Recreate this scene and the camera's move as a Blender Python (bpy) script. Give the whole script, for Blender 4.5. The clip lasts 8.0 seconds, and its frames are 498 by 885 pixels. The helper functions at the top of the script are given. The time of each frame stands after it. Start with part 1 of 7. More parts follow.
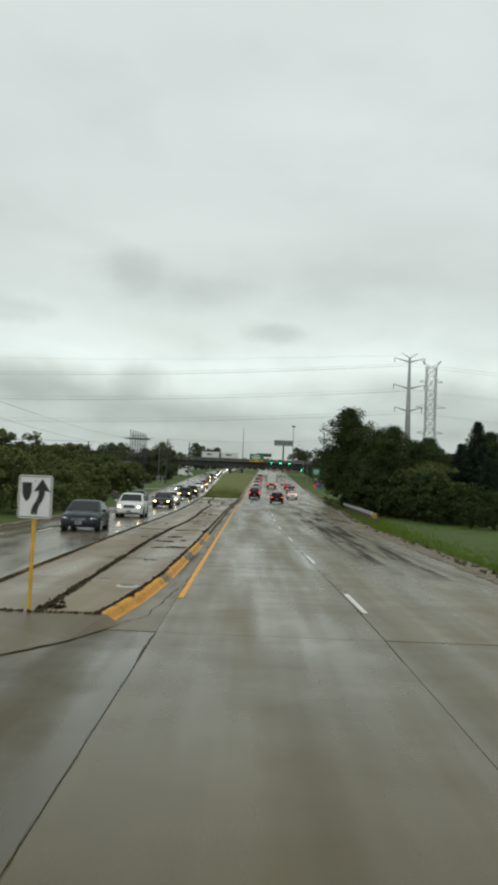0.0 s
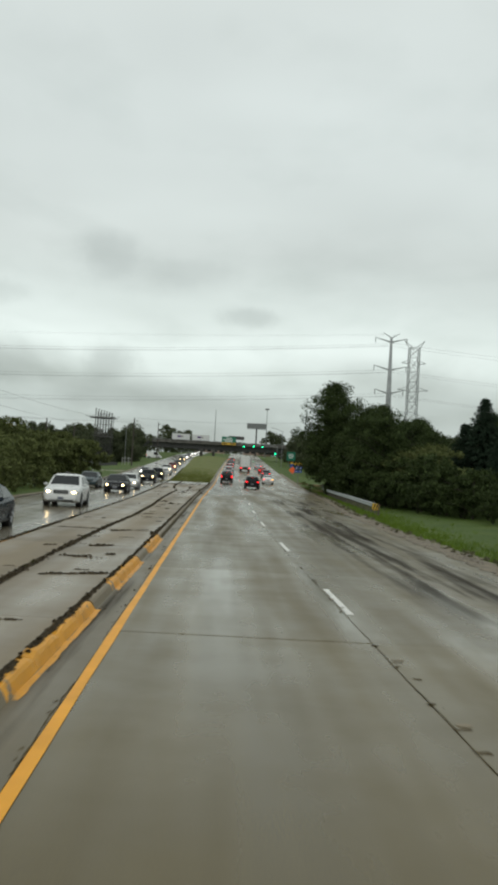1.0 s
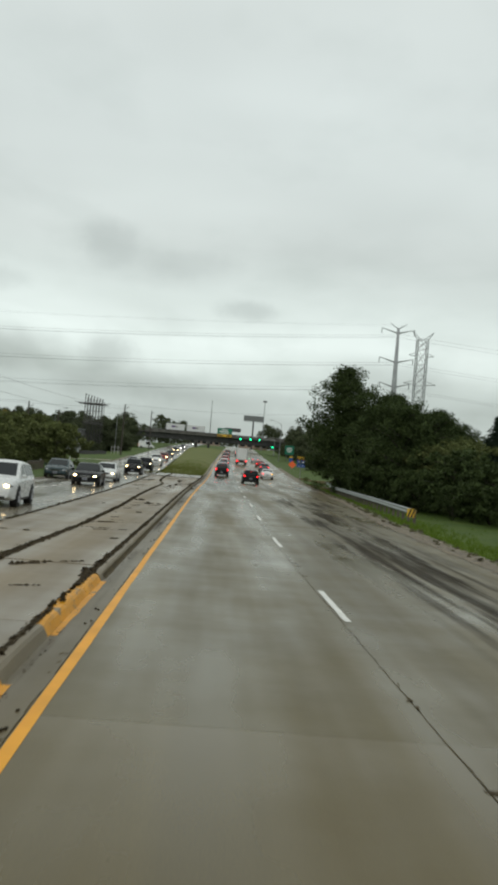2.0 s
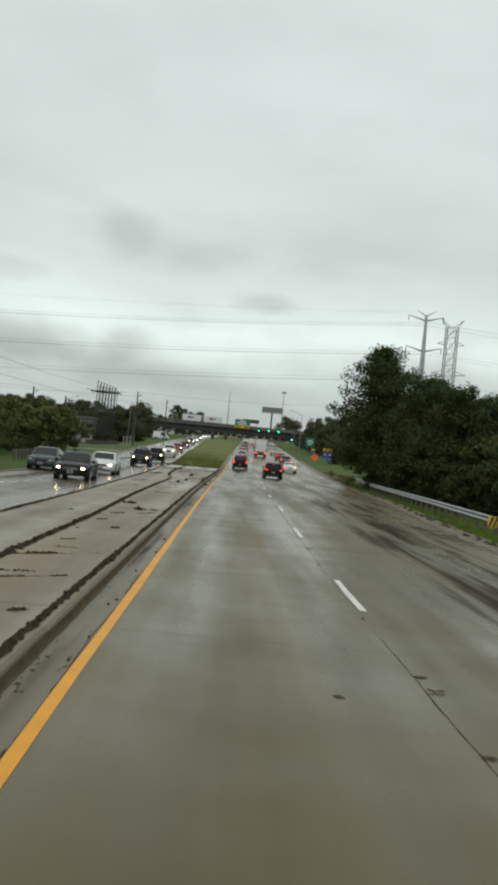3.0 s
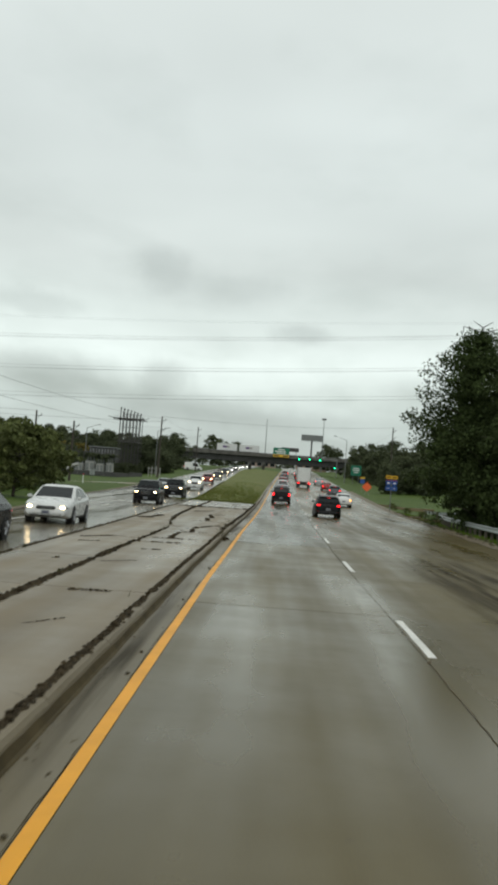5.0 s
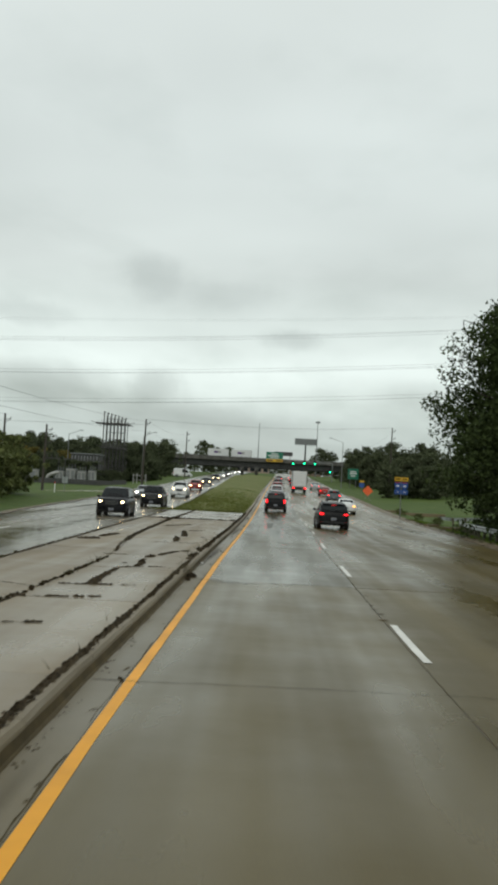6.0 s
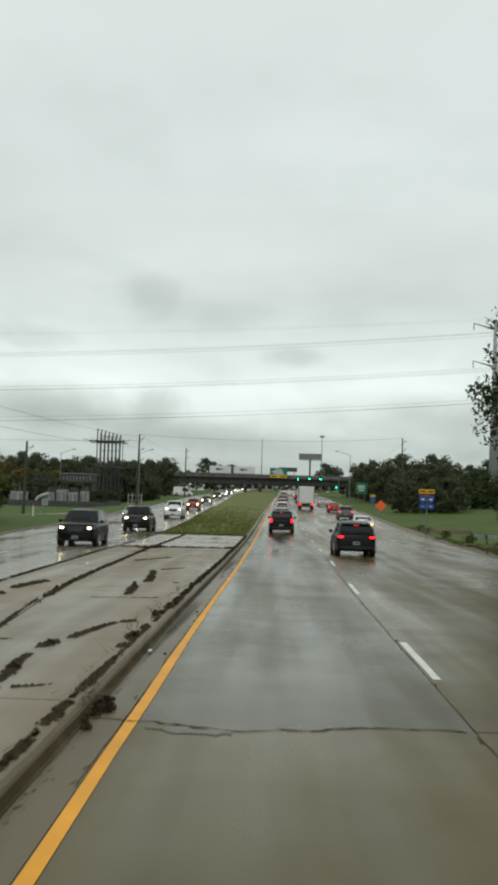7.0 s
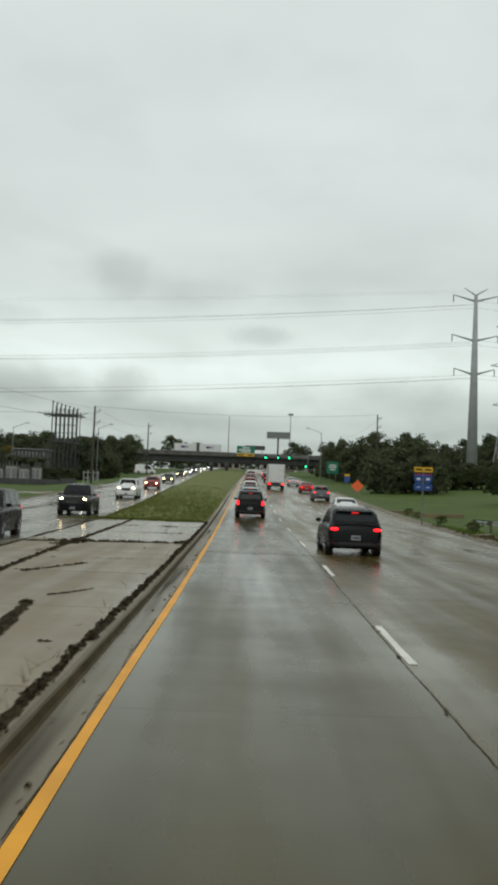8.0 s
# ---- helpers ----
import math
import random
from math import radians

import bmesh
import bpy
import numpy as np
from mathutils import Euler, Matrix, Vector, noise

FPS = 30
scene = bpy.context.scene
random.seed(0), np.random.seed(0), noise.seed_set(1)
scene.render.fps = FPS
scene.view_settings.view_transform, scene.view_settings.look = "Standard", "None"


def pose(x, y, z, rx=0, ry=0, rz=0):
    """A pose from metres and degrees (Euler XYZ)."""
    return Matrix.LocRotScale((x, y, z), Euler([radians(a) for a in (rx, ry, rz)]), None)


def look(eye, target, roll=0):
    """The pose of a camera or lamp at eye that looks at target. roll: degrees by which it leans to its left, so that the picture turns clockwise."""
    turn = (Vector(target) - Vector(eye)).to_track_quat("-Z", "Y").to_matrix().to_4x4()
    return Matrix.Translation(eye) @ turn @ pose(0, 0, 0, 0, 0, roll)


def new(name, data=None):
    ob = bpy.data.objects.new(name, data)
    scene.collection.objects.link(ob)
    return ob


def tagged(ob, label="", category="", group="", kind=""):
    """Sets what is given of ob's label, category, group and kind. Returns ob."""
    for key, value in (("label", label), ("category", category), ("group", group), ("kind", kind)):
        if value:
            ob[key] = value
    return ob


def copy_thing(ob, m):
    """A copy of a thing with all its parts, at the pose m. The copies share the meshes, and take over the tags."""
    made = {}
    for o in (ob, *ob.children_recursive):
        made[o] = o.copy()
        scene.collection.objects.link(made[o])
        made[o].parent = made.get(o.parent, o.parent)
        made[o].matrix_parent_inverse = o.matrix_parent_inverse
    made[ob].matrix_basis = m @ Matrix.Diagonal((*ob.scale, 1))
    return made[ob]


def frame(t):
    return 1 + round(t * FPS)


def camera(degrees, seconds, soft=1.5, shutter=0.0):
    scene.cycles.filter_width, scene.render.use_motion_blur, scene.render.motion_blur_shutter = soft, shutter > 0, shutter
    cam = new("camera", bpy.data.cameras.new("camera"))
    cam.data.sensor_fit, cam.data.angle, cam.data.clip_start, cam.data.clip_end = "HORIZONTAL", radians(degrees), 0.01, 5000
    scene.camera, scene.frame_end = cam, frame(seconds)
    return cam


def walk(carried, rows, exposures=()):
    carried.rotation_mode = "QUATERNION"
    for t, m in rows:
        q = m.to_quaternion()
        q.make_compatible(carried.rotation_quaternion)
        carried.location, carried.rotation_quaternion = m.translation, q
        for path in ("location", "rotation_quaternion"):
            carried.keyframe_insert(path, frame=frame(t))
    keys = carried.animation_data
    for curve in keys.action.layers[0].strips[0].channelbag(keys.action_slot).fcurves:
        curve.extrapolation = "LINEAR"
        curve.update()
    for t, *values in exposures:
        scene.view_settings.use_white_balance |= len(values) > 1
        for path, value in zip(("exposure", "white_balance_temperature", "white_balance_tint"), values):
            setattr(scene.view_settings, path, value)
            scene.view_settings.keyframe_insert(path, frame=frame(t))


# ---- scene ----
cam = camera(29.05, 8.0, soft=3.6, shutter=0.2)
PATH = [
    (0, (1.403, -2.235, 2.488), (1.3982, -0.2365, 2.5762), 2.29),
    (0.5, (1.364, 5.454, 2.411), (1.4049, 7.4519, 2.4890), 2.25),
    (1, (1.339, 13.423, 2.306), (1.3940, 15.4211, 2.3645), 3.16),
    (1.2, (1.340, 16.283, 2.283), (1.4012, 18.2818, 2.3335), 3.52),
    (2.3, (1.304, 31.452, 2.149), (1.3638, 33.4511, 2.1908), 5.39),
    (2.5, (1.254, 33.900, 2.126), (1.3090, 35.8990, 2.1613), 5.80),
    (3, (1.241, 40.092, 2.069), (1.2722, 42.0918, 2.0966), 5.34),
    (3.5, (1.227, 46.812, 2.049), (1.2264, 48.8109, 2.1181), 4.70),
    (4, (1.198, 53.347, 2.051), (1.1616, 55.3447, 2.1353), 4.55),
    (4.5, (1.187, 59.161, 2.052), (1.1321, 61.1585, 2.1409), 4.23),
    (4.7, (1.190, 61.893, 2.045), (1.1335, 63.8904, 2.1321), 4.42),
    (5.8, (1.315, 75.863, 2.035), (1.2769, 77.8613, 2.1198), 2.99),
    (6, (1.303, 78.308, 2.033), (1.2638, 80.3056, 2.1322), 3.09),
    (6.5, (1.376, 84.304, 2.055), (1.3270, 86.2989, 2.1892), 2.70),
    (7, (1.372, 90.277, 2.104), (1.3245, 92.2720, 2.2394), 1.67),
    (7.5, (1.363, 96.063, 2.117), (1.3266, 98.0589, 2.2435), 1.91),
    (8, (1.359, 102.678, 2.143), (1.3813, 104.6757, 2.2377), 2.11),
]
walk(cam, [(t, look(e, g, r)) for t, e, g, r in PATH], [(0, 0.0), (3, 0.0), (4, 0.04), (4.7, 0.07), (5.8, 0.05), (6.1, 0.02), (6.5, -0.12), (6.8, 0.0), (7.0, 0.05), (7.5, -0.01), (8, -0.01)])

# ---- light ----
SUN_ELEV, SUN_ROT = radians(52), radians(200)
world = bpy.data.worlds.new("overcast_sky")
scene.world = world
world.use_nodes = True


def build_sky():
    nt = world.node_tree
    nt.nodes.clear()
    N, Lk = nt.nodes.new, nt.links.new
    out = N("ShaderNodeOutputWorld")
    sky = N("ShaderNodeTexSky")
    sky.sky_type = "NISHITA"
    sky.sun_disc = False
    sky.sun_elevation, sky.sun_rotation = SUN_ELEV, SUN_ROT
    bg_sky = N("ShaderNodeBackground")
    bg_sky.inputs["Strength"].default_value = 0.05
    tc = N("ShaderNodeTexCoord")
    sep = N("ShaderNodeSeparateXYZ")
    Lk(tc.outputs["Generated"], sep.inputs[0])
    # the clear sky shines only weakly through the cloud, least of all through the deep layer at the horizon
    veil = N("ShaderNodeValToRGB")
    veil.color_ramp.elements[0].position, veil.color_ramp.elements[0].color = 0.0, (0.16, 0.15, 0.12, 1)
    veil.color_ramp.elements[1].position, veil.color_ramp.elements[1].color = 0.35, (0.60, 0.57, 0.42, 1)
    Lk(sep.outputs["Z"], veil.inputs[0])
    thin = N("ShaderNodeMix"); thin.data_type = "RGBA"; thin.blend_type = "MULTIPLY"; thin.inputs[0].default_value = 1.0
    Lk(sky.outputs[0], thin.inputs[6]); Lk(veil.outputs[0], thin.inputs[7])
    Lk(thin.outputs[2], bg_sky.inputs["Color"])
    # cloud layer: direction projected on a flat ceiling, so that the clouds lie flatter near the horizon
    zc = N("ShaderNodeMath"); zc.operation = "MAXIMUM"; zc.inputs[1].default_value = 0.0
    Lk(sep.outputs["Z"], zc.inputs[0])
    za = N("ShaderNodeMath"); za.operation = "ADD"; za.inputs[1].default_value = 0.16
    Lk(zc.outputs[0], za.inputs[0])
    dx = N("ShaderNodeMath"); dx.operation = "DIVIDE"
    dy = N("ShaderNodeMath"); dy.operation = "DIVIDE"
    Lk(sep.outputs["X"], dx.inputs[0]); Lk(za.outputs[0], dx.inputs[1])
    Lk(sep.outputs["Y"], dy.inputs[0]); Lk(za.outputs[0], dy.inputs[1])
    comb = N("ShaderNodeCombineXYZ")
    Lk(dx.outputs[0], comb.inputs[0]); Lk(dy.outputs[0], comb.inputs[1])
    big = N("ShaderNodeTexNoise")
    big.inputs["Scale"].default_value, big.inputs["Detail"].default_value, big.inputs["Roughness"].default_value = 1.15, 3.0, 0.45
    mp = N("ShaderNodeMapping"); mp.inputs["Location"].default_value = (3.1, 7.4, 0.0)
    Lk(comb.outputs[0], mp.inputs[0]); Lk(mp.outputs[0], big.inputs["Vector"])
    puff = N("ShaderNodeTexNoise")
    puff.inputs["Scale"].default_value, puff.inputs["Detail"].default_value, puff.inputs["Roughness"].default_value = 3.0, 5.0, 0.5
    mp2 = N("ShaderNodeMapping"); mp2.inputs["Location"].default_value = (11.3, 2.2, 0.0); mp2.inputs["Scale"].default_value = (1.0, 0.75, 1.0)
    Lk(comb.outputs[0], mp2.inputs[0]); Lk(mp2.outputs[0], puff.inputs["Vector"])
    r1 = N("ShaderNodeValToRGB")
    r1.color_ramp.elements[0].position, r1.color_ramp.elements[0].color = 0.33, (0.596, 0.636, 0.606, 1)
    r1.color_ramp.elements[1].position, r1.color_ramp.elements[1].color = 0.66, (0.708, 0.758, 0.726, 1)
    Lk(big.outputs[0], r1.inputs[0])
    r2 = N("ShaderNodeValToRGB")
    r2.color_ramp.elements[0].position, r2.color_ramp.elements[0].color = 0.50, (1, 1, 1, 1)
    r2.color_ramp.elements[1].position, r2.color_ramp.elements[1].color = 0.72, (0.92, 0.925, 0.92, 1)
    Lk(puff.outputs[0], r2.inputs[0])
    mul = N("ShaderNodeMix"); mul.data_type = "RGBA"; mul.blend_type = "MULTIPLY"; mul.inputs[0].default_value = 1.0
    Lk(r1.outputs[0], mul.inputs[6]); Lk(r2.outputs[0], mul.inputs[7])
    # thicker, greyer murk right above the horizon, open and lighter some degrees up, even grey higher
    rz = N("ShaderNodeValToRGB")
    e = rz.color_ramp.elements
    e[0].position, e[0].color = 0.0, (0.725, 0.765, 0.785, 1)
    e[1].position, e[1].color = 1.0, (1.0, 1.0, 1.0, 1)
    for p, c in ((0.045, (0.77, 0.815, 0.835, 1)), (0.07, (0.885, 0.93, 0.945, 1)), (0.095, (1.10, 1.14, 1.145, 1)), (0.125, (1.24, 1.275, 1.28, 1)), (0.165, (1.13, 1.155, 1.155, 1)), (0.22, (1.02, 1.02, 1.02, 1)), (0.32, (0.99, 0.99, 0.99, 1)), (0.5, (1.10, 1.10, 1.10, 1))):
        k = e.new(p); k.color = c
    Lk(zc.outputs[0], rz.inputs[0])
    mul2 = N("ShaderNodeMix"); mul2.data_type = "RGBA"; mul2.blend_type = "MULTIPLY"; mul2.inputs[0].default_value = 1.0
    # small ragged scraps of lower cloud, only in the open band near the horizon
    scrap = N("ShaderNodeTexNoise")
    scrap.inputs["Scale"].default_value, scrap.inputs["Detail"].default_value, scrap.inputs["Roughness"].default_value = 3.4, 4.0, 0.5
    mp3 = N("ShaderNodeMapping"); mp3.inputs["Location"].default_value = (4.7, 9.1, 0.0); mp3.inputs["Scale"].default_value = (1.0, 0.42, 1.0)
    Lk(comb.outputs[0], mp3.inputs[0]); Lk(mp3.outputs[0], scrap.inputs["Vector"])
    r3 = N("ShaderNodeValToRGB")
    r3.color_ramp.elements[0].position, r3.color_ramp.elements[0].color = 0.48, (1, 1, 1, 1)
    r3.color_ramp.elements[1].position, r3.color_ramp.elements[1].color = 0.70, (0.90, 0.905, 0.90, 1)
    Lk(scrap.outputs[0], r3.inputs[0])
    low = N("ShaderNodeValToRGB")
    low.color_ramp.elements[0].position, low.color_ramp.elements[0].color = 0.13, (1, 1, 1, 1)
    low.color_ramp.elements[1].position, low.color_ramp.elements[1].color = 0.24, (0, 0, 0, 1)
    Lk(zc.outputs[0], low.inputs[0])
    mul3 = N("ShaderNodeMix"); mul3.data_type = "RGBA"; mul3.blend_type = "MULTIPLY"
    Lk(low.outputs[0], mul3.inputs[0]); Lk(mul.outputs[2], mul3.inputs[6]); Lk(r3.outputs[0], mul3.inputs[7])
    # single low clouds ahead: (sideways tangent, height, half width, half height, depth)
    ahead = N("ShaderNodeMath"); ahead.operation = "MAXIMUM"; ahead.inputs[1].default_value = 0.05
    Lk(sep.outputs["Y"], ahead.inputs[0])
    side = N("ShaderNodeMath"); side.operation = "DIVIDE"
    Lk(sep.outputs["X"], side.inputs[0]); Lk(ahead.outputs[0], side.inputs[1])
    flat = N("ShaderNodeCombineXYZ")
    Lk(side.outputs[0], flat.inputs[0]); Lk(sep.outputs["Z"], flat.inputs[1])
    torn = N("ShaderNodeTexNoise")
    torn.inputs["Scale"].default_value, torn.inputs["Detail"].default_value, torn.inputs["Roughness"].default_value = 22.0, 4.0, 0.55
    Lk(flat.outputs[0], torn.inputs["Vector"])
    pull = N("ShaderNodeVectorMath"); pull.operation = "MULTIPLY_ADD"
    pull.inputs[1].default_value, pull.inputs[2].default_value = (0.055, 0.022, 0.0), (-0.0275, -0.011, 0.0)
    Lk(torn.outputs["Color"], pull.inputs[0])
    bent = N("ShaderNodeVectorMath"); bent.operation = "ADD"
    Lk(flat.outputs[0], bent.inputs[0]); Lk(pull.outputs[0], bent.inputs[1])
    last = None
    for cx, cz, wx, wz, deep in ((-0.128, 0.210, 0.030, 0.020, 0.16), (-0.052, 0.199, 0.050, 0.013, 0.10), (0.022, 0.156, 0.030, 0.009, 0.20), (-0.26, 0.168, 0.05, 0.012, 0.14), (-0.09, 0.186, 0.09, 0.012, 0.05),
                                 (-0.245, 0.098, 0.070, 0.021, 0.27), (-0.122, 0.104, 0.026, 0.018, 0.27), (-0.10, 0.074, 0.09, 0.018, 0.20), (0.02, 0.066, 0.07, 0.012, 0.10), (0.17, 0.10, 0.06, 0.02, 0.16), (0.25, 0.085, 0.08, 0.025, 0.15)):
        off = N("ShaderNodeVectorMath"); off.operation = "SUBTRACT"; off.inputs[1].default_value = (cx, cz, 0.0)
        Lk(bent.outputs[0], off.inputs[0])
        fit = N("ShaderNodeVectorMath"); fit.operation = "MULTIPLY"; fit.inputs[1].default_value = (1 / wx, 1 / wz, 0.0)
        Lk(off.outputs[0], fit.inputs[0])
        far = N("ShaderNodeVectorMath"); far.operation = "DOT_PRODUCT"
        Lk(fit.outputs[0], far.inputs[0]); Lk(fit.outputs[0], far.inputs[1])
        steep = N("ShaderNodeMath"); steep.operation = "POWER"; steep.inputs[1].default_value = 1.9
        Lk(far.outputs["Value"], steep.inputs[0])
        bell = N("ShaderNodeMath"); bell.operation = "POWER"; bell.inputs[0].default_value = 0.45
        Lk(steep.outputs[0], bell.inputs[1])
        dim = N("ShaderNodeMath"); dim.operation = "MULTIPLY_ADD"; dim.inputs[1].default_value, dim.inputs[2].default_value = -deep, 1.0
        Lk(bell.outputs[0], dim.inputs[0])
        if last is not None:
            both = N("ShaderNodeMath"); both.operation = "MULTIPLY"
            Lk(last, both.inputs[0]); Lk(dim.outputs[0], both.inputs[1])
            last = both.outputs[0]
        else:
            last = dim.outputs[0]
    clouds = N("ShaderNodeVectorMath"); clouds.operation = "SCALE"
    Lk(mul3.outputs[2], clouds.inputs[0]); Lk(last, clouds.inputs["Scale"])
    Lk(clouds.outputs[0], mul2.inputs[6]); Lk(rz.outputs[0], mul2.inputs[7])
    bg = N("ShaderNodeBackground")
    bg.inputs["Strength"].default_value = 0.92
    Lk(mul2.outputs[2], bg.inputs["Color"])
    add = N("ShaderNodeAddShader")
    Lk(bg.outputs[0], add.inputs[0]); Lk(bg_sky.outputs[0], add.inputs[1])
    Lk(add.outputs[0], out.inputs["Surface"])


build_sky()
sun = new("sun", bpy.data.lights.new("sun", "SUN"))
sun.data.energy, sun.data.angle, sun.data.color = 0.5, radians(40), (1.0, 0.97, 0.93)
sun.matrix_world = look((0, 0, 0), (-math.sin(SUN_ROT) * math.cos(SUN_ELEV), -math.cos(SUN_ROT) * math.cos(SUN_ELEV), -math.sin(SUN_ELEV)))


# ---- materials ----
def material(name, rough=0.6, metal=0.0, spec=0.5):
    m = bpy.data.materials.new(name)
    m.use_nodes = True
    nt = m.node_tree
    b = nt.nodes["Principled BSDF"]
    b.inputs["Roughness"].default_value, b.inputs["Metallic"].default_value = rough, metal
    b.inputs["Specular IOR Level"].default_value = spec
    return m, nt, b


def coords(nt, scale=(1, 1, 1), where="Object"):
    tc = nt.nodes.new("ShaderNodeTexCoord")
    mp = nt.nodes.new("ShaderNodeMapping")
    mp.inputs["Scale"].default_value = scale
    if where == "World":
        g = nt.nodes.new("ShaderNodeNewGeometry")
        nt.links.new(g.outputs["Position"], mp.inputs[0])
    else:
        nt.links.new(tc.outputs[where], mp.inputs[0])
    return mp.outputs[0]


def fbm(nt, vec, scale, detail=4.0, rough=0.55):
    n = nt.nodes.new("ShaderNodeTexNoise")
    n.inputs["Scale"].default_value, n.inputs["Detail"].default_value, n.inputs["Roughness"].default_value = scale, detail, rough
    nt.links.new(vec, n.inputs["Vector"])
    return n.outputs[0]


def ramp(nt, fac, stops):
    r = nt.nodes.new("ShaderNodeValToRGB")
    e = r.color_ramp.elements
    for i, (p, c) in enumerate(stops):
        k = e[i] if i < 2 else e.new(p)
        k.position = p
        k.color = (*c, 1) if len(c) == 3 else c
    nt.links.new(fac, r.inputs[0])
    return r.outputs[0]


def blend(nt, a, b, fac=1.0, mode="MULTIPLY"):
    m = nt.nodes.new("ShaderNodeMix")
    m.data_type, m.blend_type = "RGBA", mode
    for s, v in ((6, a), (7, b), (0, fac)):
        if hasattr(v, "links"):
            nt.links.new(v, m.inputs[s])
        else:
            m.inputs[s].default_value = v if s == 0 else (*v, 1)
    return m.outputs[2]


def bumped(nt, b, height, strength=0.3, dist=0.02):
    n = nt.nodes.new("ShaderNodeBump")
    n.inputs["Strength"].default_value, n.inputs["Distance"].default_value = strength, dist
    nt.links.new(height, n.inputs["Height"])
    nt.links.new(n.outputs[0], b.inputs["Normal"])


def grey(v):
    return (v, v, v)


def plain(name, color, rough=0.5, metal=0.0, spec=0.5, var=0.15, scale=3.0, bump=0.0):
    """A surface of one colour with slight mottling and wear."""
    m, nt, b = material(name, rough, metal, spec)
    v = coords(nt)
    n = fbm(nt, v, scale)
    lo = tuple(c * (1 - var) for c in color)
    hi = tuple(min(1, c * (1 + var)) for c in color)
    fine = fbm(nt, v, scale * 14, 3.0)
    col = blend(nt, ramp(nt, n, [(0.3, lo), (0.7, hi)]), ramp(nt, fine, [(0.3, grey(0.9)), (0.7, grey(1.0))]))
    nt.links.new(col, b.inputs["Base Color"])
    rr = ramp(nt, fine, [(0.2, grey(max(0.02, rough * 0.8))), (0.8, grey(min(1, rough * 1.2)))])
    nt.links.new(rr, b.inputs["Roughness"])
    if bump:
        bumped(nt, b, fine, bump, 0.01)
    return m


def glowing(name, color, strength, base=(0.1, 0.1, 0.1)):
    m, nt, b = material(name, 0.2)
    b.inputs["Base Color"].default_value = (*base, 1)
    b.inputs["Emission Color"].default_value = (*color, 1)
    b.inputs["Emission Strength"].default_value = strength
    return m


def wet_concrete(name, tone, wet=(0.16, 0.42), spec=0.33):
    m, nt, b = material(name, 0.3, 0, spec)
    w = coords(nt, where="World")
    long = coords(nt, (1.0, 0.025, 1.0), "World")
    info = nt.nodes.new("ShaderNodeObjectInfo")
    slab = ramp(nt, info.outputs["Random"], [(0.0, grey(0.86)), (1.0, grey(1.08))])
    broad = fbm(nt, w, 0.22, 4.0)
    base = ramp(nt, broad, [(0.28, tuple(c * 0.86 for c in tone)), (0.72, tuple(c * 1.08 for c in tone))])
    streak = fbm(nt, long, 1.1, 3.0, 0.5)
    base = blend(nt, base, ramp(nt, streak, [(0.3, grey(0.80)), (0.65, grey(1.06))]))
    grain = fbm(nt, w, 60.0, 2.0)
    base = blend(nt, base, ramp(nt, grain, [(0.25, grey(0.82)), (0.7, grey(1.08))]))
    spots = fbm(nt, w, 2.3, 6.0, 0.7)
    base = blend(nt, base, ramp(nt, spots, [(0.66, grey(1.0)), (0.74, grey(0.62))]))
    base = blend(nt, base, slab)
    nt.links.new(base, b.inputs["Base Color"])
    film = fbm(nt, coords(nt, (1.0, 0.06, 1.0), "World"), 0.8, 3.0, 0.5)
    pool = fbm(nt, w, 0.5, 5.0, 0.6)
    both = blend(nt, film, pool, 0.28, "MIX")
    r = ramp(nt, both, [(0.36, grey(wet[0])), (0.62, grey(wet[1]))])
    nt.links.new(r, b.inputs["Roughness"])
    hs = blend(nt, grain, fbm(nt, w, 9.0, 3.0), 0.5, "MIX")
    bumped(nt, b, hs, 0.045, 0.010)
    return m


M_ROAD = wet_concrete("wet_worn_concrete", (0.108, 0.079, 0.022), (0.14, 0.44))
M_ROAD_GREY = wet_concrete("newer_wet_concrete", (0.058, 0.046, 0.011), (0.12, 0.38), 0.22)
M_ROAD_TAN = wet_concrete("tan_wet_concrete", (0.100, 0.074, 0.019), (0.18, 0.48), 0.30)
# oncoming lanes: base colour lightened to carry the sky's sheen on wet concrete
M_ROAD_IN = wet_concrete("rain_sheen_concrete", (0.190, 0.163, 0.112), (0.09, 0.28))
M_MEDIAN = wet_concrete("pale_damp_concrete", (0.198, 0.150, 0.084), (0.24, 0.56))
M_MEDIAN_WET = wet_concrete("soaked_pale_concrete", (0.235, 0.195, 0.132), (0.12, 0.32))
M_PUDDLE = wet_concrete("standing_water_on_concrete", (0.066, 0.051, 0.015), (0.05, 0.52))
M_KERB = wet_concrete("kerb_concrete", (0.20, 0.160, 0.098), (0.4, 0.65))
M_GUTTER = wet_concrete("dirty_gutter_concrete", (0.126, 0.096, 0.043), (0.3, 0.5))


